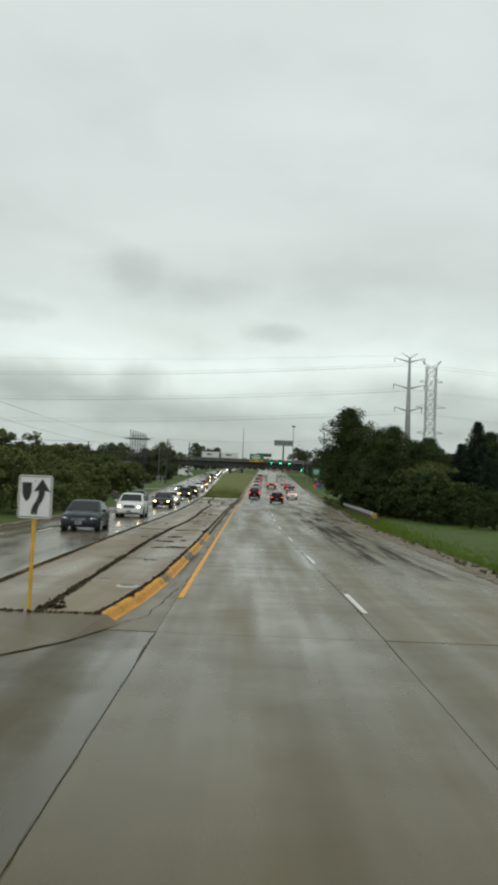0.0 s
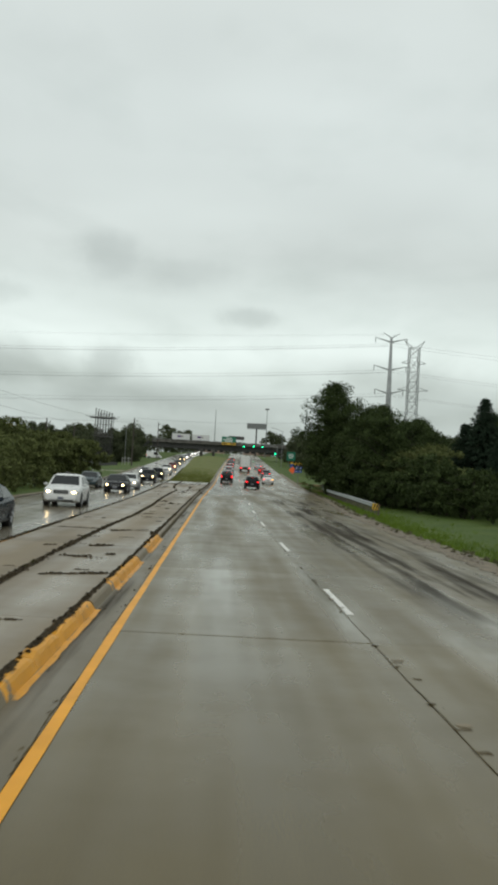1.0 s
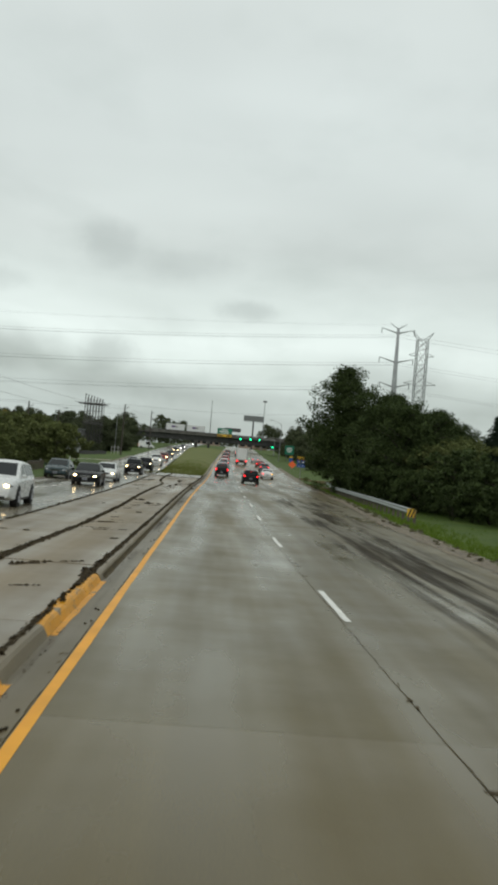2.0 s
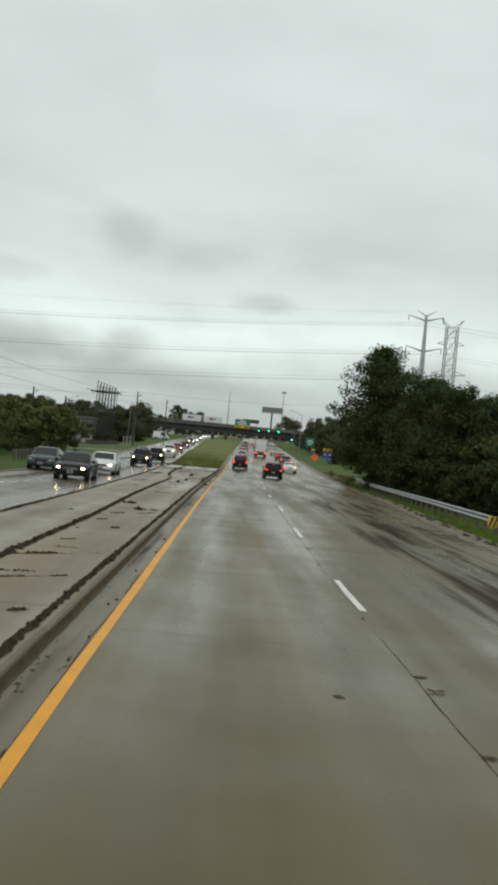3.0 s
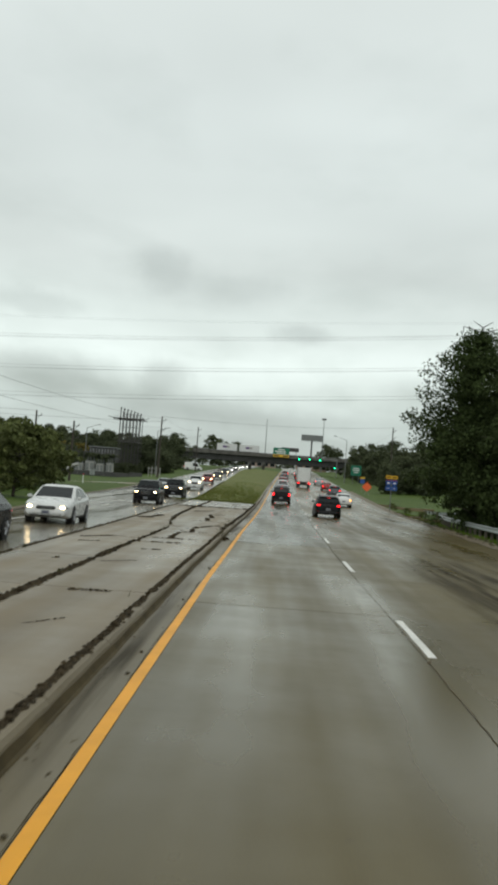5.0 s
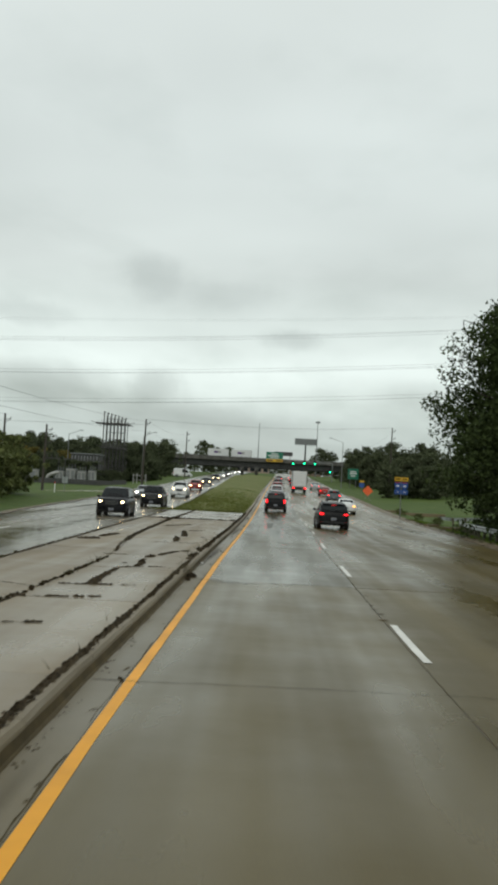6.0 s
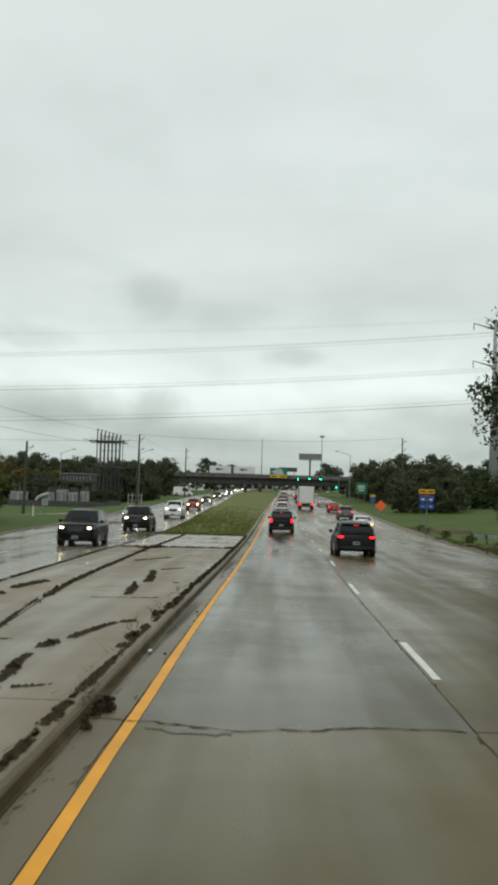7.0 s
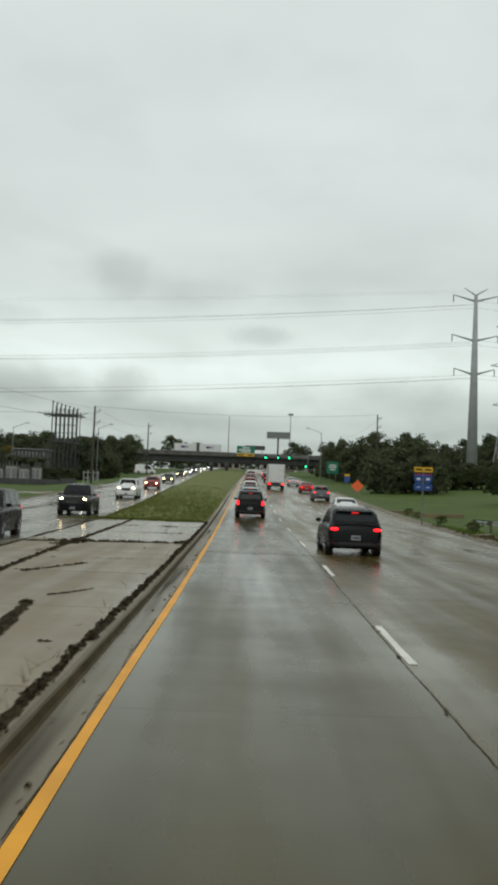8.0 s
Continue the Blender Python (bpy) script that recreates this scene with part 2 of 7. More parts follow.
def stain_material(name, thick, spread):
    m, nt, b = material(name, 0.85, 0, 0.12)
    v = coords(nt, (1.3, 0.045, 1.0), "World")
    n = fbm(nt, v, 1.9, 4.0, 0.6)
    edge = fbm(nt, coords(nt, (0.8, 0.25, 1.0), "World"), 0.25, 3.0)
    sep = nt.nodes.new("ShaderNodeSeparateXYZ")
    nt.links.new(coords(nt, where="UV"), sep.inputs[0])
    fade = ramp(nt, sep.outputs[0], [(0.0, grey(0.0)), (0.3, grey(1.0)), (0.7, grey(1.0)), (1.0, grey(0.0))])
    a = blend(nt, ramp(nt, n, [(0.44, grey(0.0)), (0.60, grey(thick))]), ramp(nt, edge, [(spread, grey(0.0)), (spread + 0.16, grey(1.0))]))
    a = blend(nt, a, fade)
    b.inputs["Base Color"].default_value = (0.030, 0.023, 0.014, 1)
    nt.links.new(a, b.inputs["Alpha"])
    return m


# mud streaks that also paint in the trees' dark reflection on the lanes
M_MUD_REFLECT = stain_material("wet_mud_and_reflection_smears", 0.62, 0.36)
M_STAIN_THIN = stain_material("thin_gutter_mud", 0.55, 0.42)
M_BASE = plain("dark_joint_filler", (0.030, 0.024, 0.015), 0.9, 0, 0.15)


def paint_material(name, color, thin=0.5, patch=0.0):
    m, nt, b = material(name, 0.5, 0, 0.3)
    w = coords(nt, where="World")
    n = fbm(nt, w, 7.0, 6.0, 0.7)
    f = fbm(nt, w, 45.0, 3.0)
    worn = blend(nt, n, f, 0.35, "MIX")
    bare = (0.21, 0.17, 0.11)
    col = ramp(nt, worn, [(thin - 0.13, bare), (thin - 0.05, color)])
    if patch:
        gone = ramp(nt, fbm(nt, w, 2.4, 5.0, 0.65), [(patch, grey(0.0)), (patch + 0.05, grey(1.0))])
        col = blend(nt, bare, col, gone, "MIX")
    col = blend(nt, col, ramp(nt, fbm(nt, w, 1.1), [(0.3, grey(0.8)), (0.7, grey(1.05))]))
    nt.links.new(col, b.inputs["Base Color"])
    bumped(nt, b, f, 0.15, 0.01)
    return m


M_YELLOW = paint_material("worn_yellow_road_paint", (0.80, 0.35, 0.008), 0.40)
M_WHITE = paint_material("worn_white_road_paint", (0.72, 0.71, 0.66), 0.44)
M_KERB_YELLOW = paint_material("chipped_yellow_kerb_paint", (0.68, 0.305, 0.010), 0.47, 0.37)
M_KERB_FADED = paint_material("faded_yellow_kerb_paint", (0.62, 0.27, 0.015), 0.53, 0.43)
M_MOSS = plain("green_weed_cushions", (0.042, 0.040, 0.015), 0.9, 0, 0.12, var=0.5, scale=9)
M_WEED = plain("dry_weed_stems", (0.10, 0.09, 0.045), 0.7, var=0.4)
M_SILT = plain("brown_wet_silt", (0.072, 0.053, 0.024), 0.75, 0, 0.15, var=0.35, scale=2.0, bump=0.2)
M_GRAVEL = plain("muddy_gravel", (0.15, 0.118, 0.075), 0.6, 0, 0.3, var=0.55, scale=2.5, bump=1.0)


def grass_ground(name, a, b_, c):
    m, nt, b = material(name, 0.8, 0, 0.25)
    w = coords(nt, where="World")
    n = fbm(nt, w, 0.35, 5.0)
    col = ramp(nt, n, [(0.3, a), (0.5, b_), (0.72, c)])
    f = fbm(nt, coords(nt, (1, 0.5, 1), "World"), 14.0, 4.0, 0.7)
    col = blend(nt, col, ramp(nt, f, [(0.3, grey(0.55)), (0.7, grey(1.3))]))
    nt.links.new(col, b.inputs["Base Color"])
    bumped(nt, b, f, 0.9, 0.06)
    return m


M_GRASS = grass_ground("wet_meadow_grass", (0.042, 0.078, 0.007), (0.062, 0.104, 0.010), (0.084, 0.110, 0.020))
M_MEDIAN_GRASS = grass_ground("short_median_turf", (0.095, 0.124, 0.022), (0.126, 0.146, 0.032), (0.175, 0.152, 0.052))


def leafy(name, dark, light, scale=0.25):
    m, nt, b = material(name, 0.75, 0, 0.15)
    g = nt.nodes.new("ShaderNodeNewGeometry")
    n = fbm(nt, coords(nt, where="World"), scale * 2.0, 3.0)
    mixv = blend(nt, g.outputs["Random Per Island"], n, 0.55, "MIX")
    nt.links.new(ramp(nt, mixv, [(0.25, dark), (0.75, light)]), b.inputs["Base Color"])
    b.inputs["Subsurface Weight"].default_value = 0.0
    return m


M_LEAF = leafy("broadleaf_foliage", (0.024, 0.038, 0.011), (0.056, 0.080, 0.024))
M_LEAF_L = leafy("scrub_foliage", (0.078, 0.096, 0.030), (0.125, 0.142, 0.050))
# woodland leaf colour lightened to stand for rain haze over the distance
M_LEAF_HAZED = leafy("hazed_woodland_foliage", (0.054, 0.068, 0.035), (0.100, 0.115, 0.060))
M_LEAF_Y = leafy("yellowing_foliage", (0.09, 0.08, 0.02), (0.20, 0.16, 0.04))
M_NEEDLE = leafy("spruce_needles", (0.010, 0.022, 0.012), (0.028, 0.048, 0.026))
M_DEBRIS = leafy("rotting_leaf_litter", (0.020, 0.015, 0.008), (0.062, 0.045, 0.024), 2.0)
M_BLADE = leafy("grass_blades", (0.066, 0.118, 0.008), (0.130, 0.190, 0.022), 1.0)
M_BLADE_DRY = leafy("tired_grass_blades", (0.098, 0.128, 0.022), (0.155, 0.158, 0.042), 1.0)
M_BARK = plain("wet_bark", (0.045, 0.035, 0.026), 0.8, var=0.4, scale=6, bump=0.8)
M_STEEL = plain("galvanised_steel", (0.36, 0.38, 0.38), 0.42, 0.6, var=0.2)
M_DULLSTEEL = plain("weathered_grey_steel", (0.20, 0.21, 0.21), 0.55, 0.3, var=0.25)
# rusted steel, its colour raised a little for haze before the far steelwork
M_DARKSTEEL = plain("dark_rusted_steel", (0.075, 0.071, 0.068), 0.6, 0.3, var=0.3)
M_POLEWOOD = plain("creosoted_pole_wood", (0.055, 0.045, 0.036), 0.8, var=0.3)
M_WIRE = plain("wire_aluminium", (0.20, 0.21, 0.22), 0.6, 0.0)
M_PYLON = plain("pale_galvanised_pole", (0.33, 0.345, 0.35), 0.6, 0.0, 0.3, var=0.12, scale=0.6)
M_LIDIRON = plain("pale_worn_iron", (0.50, 0.50, 0.47), 0.5, 0.1, 0.4, var=0.25, scale=12)
M_LENS = plain("clear_lamp_lens", (0.30, 0.31, 0.31), 0.12, 0.2, 0.5)
M_SIGNWHITE = plain("reflective_white_sheeting", (0.74, 0.75, 0.74), 0.4, var=0.06)
M_SIGNBLACK = plain("black_sign_ink", (0.015, 0.015, 0.015), 0.45)
M_SIGNGREEN = plain("green_sign_sheeting", (0.01, 0.17, 0.10), 0.4, var=0.08)
M_SIGNYELLOW = plain("yellow_sign_sheeting", (0.72, 0.42, 0.02), 0.4, var=0.08)
M_SIGNBLUE = plain("blue_sign_sheeting", (0.03, 0.09, 0.32), 0.4, var=0.08)
M_SIGNRED = plain("red_sign_sheeting", (0.45, 0.03, 0.03), 0.4, var=0.08)
M_SIGNORANGE = plain("orange_sign_sheeting", (0.85, 0.13, 0.03), 0.45, var=0.06)
M_POSTYELLOW = plain("yellow_post_paint", (0.68, 0.38, 0.03), 0.45, var=0.2)
M_TIMBER = plain("weathered_timber", (0.12, 0.10, 0.08), 0.8, var=0.3)
M_BRIDGE = plain("stained_bridge_concrete", (0.10, 0.095, 0.085), 0.7, var=0.35, scale=0.6, bump=0.3)
M_GIRDER = plain("dark_girder_paint", (0.050, 0.050, 0.048), 0.6, var=0.3, scale=0.8)
M_WALLPALE = plain("pale_wall_panels", (0.36, 0.355, 0.335), 0.6, var=0.15, scale=0.5)
M_WALLTAN = plain("tan_render_wall", (0.33, 0.24, 0.18), 0.7, var=0.2, scale=0.5)
M_ROOFDARK = plain("dark_roofing", (0.06, 0.055, 0.055), 0.7, var=0.2, scale=0.8)
M_RUBBER = plain("tyre_rubber", (0.015, 0.015, 0.015), 0.7)
M_RIM = plain("alloy_rim", (0.35, 0.35, 0.36), 0.35, 0.8)
M_TRIM = plain("black_plastic_trim", (0.018, 0.018, 0.019), 0.45)
M_PLATE = plain("number_plate", (0.30, 0.31, 0.32), 0.5)
M_PLATEBAR = plain("number_plate_bar", (0.05, 0.06, 0.12), 0.5)
M_CHROME = plain("chrome_trim", (0.6, 0.6, 0.62), 0.15, 1.0)
M_HEAD = glowing("lit_headlamp", (1.0, 0.72, 0.34), 17.0, (0.7, 0.7, 0.7))
M_HEADW = glowing("lit_white_headlamp", (1.0, 0.93, 0.78), 26.0, (0.7, 0.7, 0.7))
M_TAIL = glowing("lit_brake_lamp", (1.0, 0.008, 0.012), 5.0, (0.4, 0.01, 0.01))
M_TAILDIM = glowing("tail_lamp", (1.0, 0.03, 0.03), 1.4, (0.35, 0.01, 0.01))
M_AMBER = glowing("lit_turn_lamp", (1.0, 0.38, 0.03), 6.0, (0.5, 0.2, 0.01))
M_GREENLAMP = glowing("lit_green_signal", (0.0, 1.0, 0.36), 9.0, (0.0, 0.2, 0.1))


def glass_material():
    m, nt, b = material("tinted_car_glass", 0.05, 0, 0.2)
    b.inputs["Base Color"].default_value = (0.012, 0.015, 0.016, 1)
    n = fbm(nt, coords(nt), 30.0, 2.0)
    nt.links.new(ramp(nt, n, [(0.3, grey(0.04)), (0.7, grey(0.14))]), b.inputs["Roughness"])
    return m


M_GLASS = glass_material()


def car_paint(name, color, metal=0.0):
    m, nt, b = material(name, 0.28, metal, 0.28 if max(color) > 0.05 else 0.16)
    n = fbm(nt, coords(nt), 1.6, 4.0)
    col = ramp(nt, n, [(0.3, tuple(c * 0.85 for c in color)), (0.7, color)])
    z = fbm(nt, coords(nt, (1, 1, 3)), 4.0, 3.0)
    nt.links.new(col, b.inputs["Base Color"])
    nt.links.new(ramp(nt, z, [(0.3, grey(0.18)), (0.75, grey(0.42))]), b.inputs["Roughness"])
    return m


PAINT = {k: car_paint("car_paint_" + k, c) for k, c in {
    "black": (0.007, 0.007, 0.008), "white": (0.70, 0.71, 0.70), "silver": (0.38, 0.40, 0.41), "grey": (0.11, 0.12, 0.13),
    "navy": (0.020, 0.028, 0.038), "red": (0.30, 0.02, 0.015), "maroon": (0.07, 0.012, 0.012), "teal": (0.03, 0.05, 0.055)}.items()}


# ---- mesh helpers ----
def thing(name, label, category, at=(0, 0, 0), turn=0.0, group="", kind=""):
    ob = new(name)
    ob.matrix_world = pose(*at, 0, 0, turn)
    return tagged(ob, label, category, group, kind)


def mesh_object(name, verts, faces, mat, parent=None, label="", smooth=False):
    me = bpy.data.meshes.new(name)
    me.from_pydata([tuple(v) for v in verts], [], [tuple(f) for f in faces])
    me.materials.append(mat)
    if smooth:
        me.polygons.foreach_set("use_smooth", [True] * len(me.polygons))
    ob = new(name, me)
    if parent is not None:
        ob.parent = parent
    return tagged(ob, label)


def part(name, bm, mat, parent=None, label="", smooth=False):
    me = bpy.data.meshes.new(name)
    bmesh.ops.recalc_face_normals(bm, faces=bm.faces)
    bm.to_mesh(me)
    bm.free()
    me.materials.append(mat)
    if smooth:
        me.polygons.foreach_set("use_smooth", [True] * len(me.polygons))
    ob = new(name, me)
    if parent is not None:
        ob.parent = parent
    return tagged(ob, label)


def add_box(bm, c, size, bevel=0.0, turn=0.0):
    m = Matrix.Translation(c) @ Matrix.Rotation(turn, 4, "Z") @ Matrix.Diagonal((*size, 1))
    r = bmesh.ops.create_cube(bm, size=1.0, matrix=m)
    if bevel:
        edges = list({e for v in r["verts"] for e in v.link_edges})
        bmesh.ops.bevel(bm, geom=edges, offset=bevel, segments=2, affect="EDGES")
    return bm


def box(c, size, bevel=0.0, turn=0.0):
    return add_box(bmesh.new(), c, size, bevel, turn)


def add_rod(bm, a, b, r0, r1=None, n=8):
    a, b = Vector(a), Vector(b)
    r1 = r0 if r1 is None else r1
    d = b - a
    q = d.to_track_quat("Z", "Y").to_matrix().to_4x4()
    bmesh.ops.create_cone(bm, cap_ends=True, segments=n, radius1=r0, radius2=r1, depth=d.length, matrix=Matrix.Translation((a + b) / 2) @ q)
    return bm


def rod(a, b, r0, r1=None, n=8):
    return add_rod(bmesh.new(), a, b, r0, r1, n)


def lerp_table(table, y):
    if y <= table[0][0]:
        return table[0][1]
    for (a, va), (b, vb) in zip(table, table[1:]):
        if y <= b:
            return va + (vb - va) * (y - a) / (b - a)
    return table[-1][1]


# ---- the lie of the land ----
def rise(y):
    """Height of the road: level, then a sag into a steady climb towards the overpass, level again far off."""
    if y < 140:
        return 0.0
    if y < 194:
        return 0.00025 * (y - 140) ** 2
    if y < 600:
        return 0.729 + 0.027 * (y - 194)
    return 11.69 + 4.0 * (1 - math.exp(-(y - 600) / 150))


def shift(y):
    return 0.0 if y < 110 else 0.3 * (min(y, 700) / 40 - 2.75) ** 1.3


RIGHT = [(-60, 8.5), (26, 8.6), (58, 8.7), (75, 9.3), (98, 10.8), (112, 11.3), (150, 12.9), (180, 13.4), (250, 13.6), (440, 14.5)]
MED_L = [(14, -4.1), (40, -4.35), (60, -4.42), (79, -4.55), (97, -4.92), (110, -5.2), (122, -5.6), (132, -5.95), (157, -6.6), (250, -9.2), (440, -15.0), (900, -15.0)]
LEFT = [(-60, -10.6), (60, -10.8), (112, -11.2), (124, -12.4), (140, -14.8), (158, -16.6), (176, -17.4), (205, -17.6), (240, -18.6), (440, -24.0)]
KERB = -0.46
KERB_LINE = [(14.4, -1.02), (17.8, -0.74), (22, -0.57), (28, -0.52), (36, KERB), (500, KERB)]
DRIFT = [(88, 0.0), (94, 0.05), (104, 0.085), (112, 0.14), (124, 0.20), (140, 0.16), (165, 0.06), (200, 0.0)]   # slight bend of the edge line and kerb
MID_LINE = [(14, -2.15), (25, -2.33), (37, -2.47), (46, -2.42), (55, -2.24), (66, -2.27), (72, -2.41), (79, -2.53), (92, -2.62), (102, -2.60), (106.4, -2.85), (112.4, -3.42), (118, -3.66), (134, -4.2), (156, -4.6)]
NOSE_Y, LAWN_Y = 14.5, 154.8


LANE_LINE = [(-60, 4.0), (17, 3.84), (30, 3.62), (43, 3.44), (56, 3.29), (68, 3.31), (80, 3.43), (92, 3.44), (104, 3.56), (117, 3.66), (130, 3.82), (145, 3.86), (200, 3.75), (440, 3.6)]


def lane_line(y):
    return lerp_table(LANE_LINE, y)


def right_edge(y):
    return lerp_table(RIGHT, y)


def med_left(y):
    return lerp_table(MED_L, y)


def left_edge(y):
    return lerp_table(LEFT, y)


def med_mid(y):
    return lerp_table(MID_LINE, y)


def drift(y):
    return lerp_table(DRIFT, y)


def kerb_face(y):
    return lerp_table(KERB_LINE, y) + drift(y)


def on_road(u, y, h=0.0):
    return Vector((u + shift(y), y, rise(y) + h))


def bank(u, y):
    """Ground beside the roads, relative to the road's height."""
    r, l = right_edge(y), left_edge(y)
    if u > r:
        d = u - r
        return -0.03 - 0.55 * min(1, d / 5) + (0.45 * min(1, max(0, d - 6) / 20)) + 1.2 * min(1, max(0, d - 10) / 40)
    if u < l:
        d = l - u
        k = min(1, max(0, (y - 175) / 50))
        near = 0.5 * min(1, d / 14) + 0.8 * min(1, max(0, d - 14) / 40)
        return 0.02 + near * (1 - k) - 1.3 * min(1, max(0, d - 1) / 12) * k
    return -0.32


def ground_z(x, y):
    return rise(y) + bank(x - shift(y), y)


def build_ground():
    ys = list(range(-60, 300, 6)) + list(range(300, 700, 20)) + [760, 900, 1200, 1700, 2500]
    verts, faces, width = [], [], None
    for y in ys:
        r, l = right_edge(y), left_edge(y)
        us = [-1800, -700, -300, -150, -90, l - 54, l - 30, l - 14, l - 8, l - 4, l - 1.5, l - 0.5, l - 0.06, l + 0.05, -4, 0, 4,
              r - 0.05, r + 0.06, r + 0.5, r + 1.5, r + 3, r + 5, r + 6, r + 10, r + 18, r + 26, r + 50, 120, 300, 700, 1800]
        for u in us:
            wob = 0.12 * noise.noise((u * 0.15, y * 0.15, 3.0)) if (u > r + 1 or u < l - 1) else 0
            verts.append((u + shift(y), y, rise(y) + bank(u, y) + wob))
        width = len(us)
    for j in range(len(ys) - 1):
        for i in range(width - 1):
            a = j * width + i
            faces.append((a, a + 1, a + 1 + width, a + width))
    ob = mesh_object("ground", verts, faces, M_GRASS, smooth=True)
    tagged(ob, "wet green grassland sloping beside the highway", "ground", kind="structure")


build_ground()


def ribbon(name, u0, u1, ys, h, mat, parent=None, label="", thick=0.0, wav=0.0, seed=0):
    """A strip along the road between the side lines u0(y) and u1(y)."""
    rnd = random.Random(seed)
    verts, faces = [], []
    for y in ys:
        j0, j1 = rnd.uniform(-wav, wav), rnd.uniform(-wav, wav)
        verts += [on_road(u0(y) + j0, y, h), on_road(u1(y) + j1, y, h)]
        if thick:
            verts += [on_road(u0(y) + j0, y, h - thick), on_road(u1(y) + j1, y, h - thick)]
    k = 4 if thick else 2
    for i in range(len(ys) - 1):
        a, b = i * k, (i + 1) * k
        faces.append((a, a + 1, b + 1, b))
        if thick:
            faces += [(a + 2, a, b, b + 2), (a + 1, a + 3, b + 3, b + 1)]
    if thick:
        e = (len(ys) - 1) * k
        faces += [(0, 2, 3, 1), (e, e + 1, e + 3, e + 2)]
    return mesh_object(name, verts, faces, mat, parent, label)


def smear(u0, u1, ys, h, parent, mat):
    """A strip of dried mud, on the lanes also of painted reflection, whose sides fade out (u across the strip drives
    the fade).
    """
    ob = ribbon("mud_reflection_smear", u0, u1, ys, h, mat, parent, "dark smears of mud and painted reflection")
    uv = ob.data.uv_layers.new(name="across")
    n = len(ys)
    for poly in ob.data.polygons:
        for li in poly.loop_indices:
            vi = ob.data.loops[li].vertex_index
            uv.data[li].uv = (vi % 2, (vi // 2) / (n - 1))
    return ob


def steps(a, b, d):
    n = max(1, round((b - a) / d))
    return [a + (b - a) * i / n for i in range(n + 1)]


# ---- roads ----
JOINTS = [-47.2, -35.0, -22.8, -10.6, 1.6, 13.8, 26.8, 35.5, 50.9, 63.4, 69.7, 82.1, 88.4, 99.8, 112.0, 122.3, 134.5] + [146.7 + 12.2 * k for k in range(10)]   # transverse slab joints
road = tagged(new("road_outbound"), "wet three-lane concrete carriageway with worn joints", "road", kind="structure")
road_in = tagged(new("road_oncoming"), "wet concrete carriageway of oncoming traffic", "road", kind="structure")
ribbon("road_bed", lambda y: med_left(y) - 0.2 if y > 17 else -12.0, lambda y: right_edge(y) + 0.02, steps(-60, 260, 6), -0.05, M_BASE, road, "dark filler in the joints")
ribbon("road_bed", lambda y: left_edge(y), lambda y: med_left(y) + 0.3, steps(-60, 260, 6), -0.05, M_BASE, road_in, "dark filler in the joints")


def slab(parent, u0, u1, y0, y1, gap=0.004, h=0.0, mat=M_ROAD, name="slab"):
    n = 3
    verts, faces = [], []
    rnd = random.Random(int(y0 * 7 + u0(y0) * 131))
    tilt = rnd.uniform(-0.004, 0.004)
    for i in range(n + 1):
        y = y0 + gap + (y1 - y0 - 2 * gap) * i / n
        for u, d in ((u0(y) + gap, 0.08), (u0(y) + gap, 0.004), (u0(y) + gap * 2.2, 0.0), (u1(y) - gap * 2.2, 0.0), (u1(y) - gap, 0.004), (u1(y) - gap, 0.08)):
            verts.append(on_road(u, y, h + tilt - d))
    for i in range(n):
        for j in range(5):
            a = i * 6 + j
            faces.append((a, a + 1, a + 7, a + 6))
    faces += [(0, 1, 2, 3, 4, 5), tuple(n * 6 + k for k in (5, 4, 3, 2, 1, 0))]
    return mesh_object(name, verts, faces, mat, parent)


LANE = 3.6


def const(v):
    return lambda y: v


def build_slabs():
    for y0, y1 in zip(JOINTS, JOINTS[1:]):
        if y1 > 256 or y0 < -40:
            continue
        left = const(-0.05) if y1 < 17 else (lambda y: drift(y) - 0.06)
        slab(road, left, lambda y: lane_line(y) - 0.10, y0, y1, mat=M_ROAD_GREY if y0 > 99 else M_ROAD_TAN if y0 > 30 else M_ROAD)
        tan = M_ROAD_TAN if 30 < y0 < 130 else M_ROAD
        slab(road, lambda y: lane_line(y) - 0.10, lambda y: lane_line(y) + 3.5, y0, y1, mat=tan)
        slab(road, lambda y: lane_line(y) + 3.5, right_edge, y0, y1, mat=tan)
        if y1 < 17:
            slab(road, const(-3.9), left, y0, y1, mat=M_PUDDLE)
        a = (lambda y: med_left(y) - 0.35) if y0 > 10 else const(-3.9)
        slab(road_in, lambda y, a=a: a(y) - 3.5, a, y0 + 4, y1 + 4, mat=M_ROAD_IN)
        slab(road_in, left_edge, lambda y, a=a: a(y) - 3.5, y0 + 4, y1 + 4, mat=M_ROAD_IN)
    ribbon("far_pavement", const(-0.62), right_edge, steps(JOINTS[-1] - 12.5, 900, 15), 0.0, M_ROAD, road)
    ribbon("far_pavement", left_edge, med_left, steps(JOINTS[-1] - 8.5, 900, 15), 0.0, M_ROAD_IN, road_in)
    ribbon("rear_pavement", const(-3.9), right_edge, steps(-60, -22.0, 12), -0.004, M_ROAD, road)
    ribbon("rear_pavement", left_edge, const(-3.9), steps(-60, -18, 12), -0.004, M_ROAD, road_in)


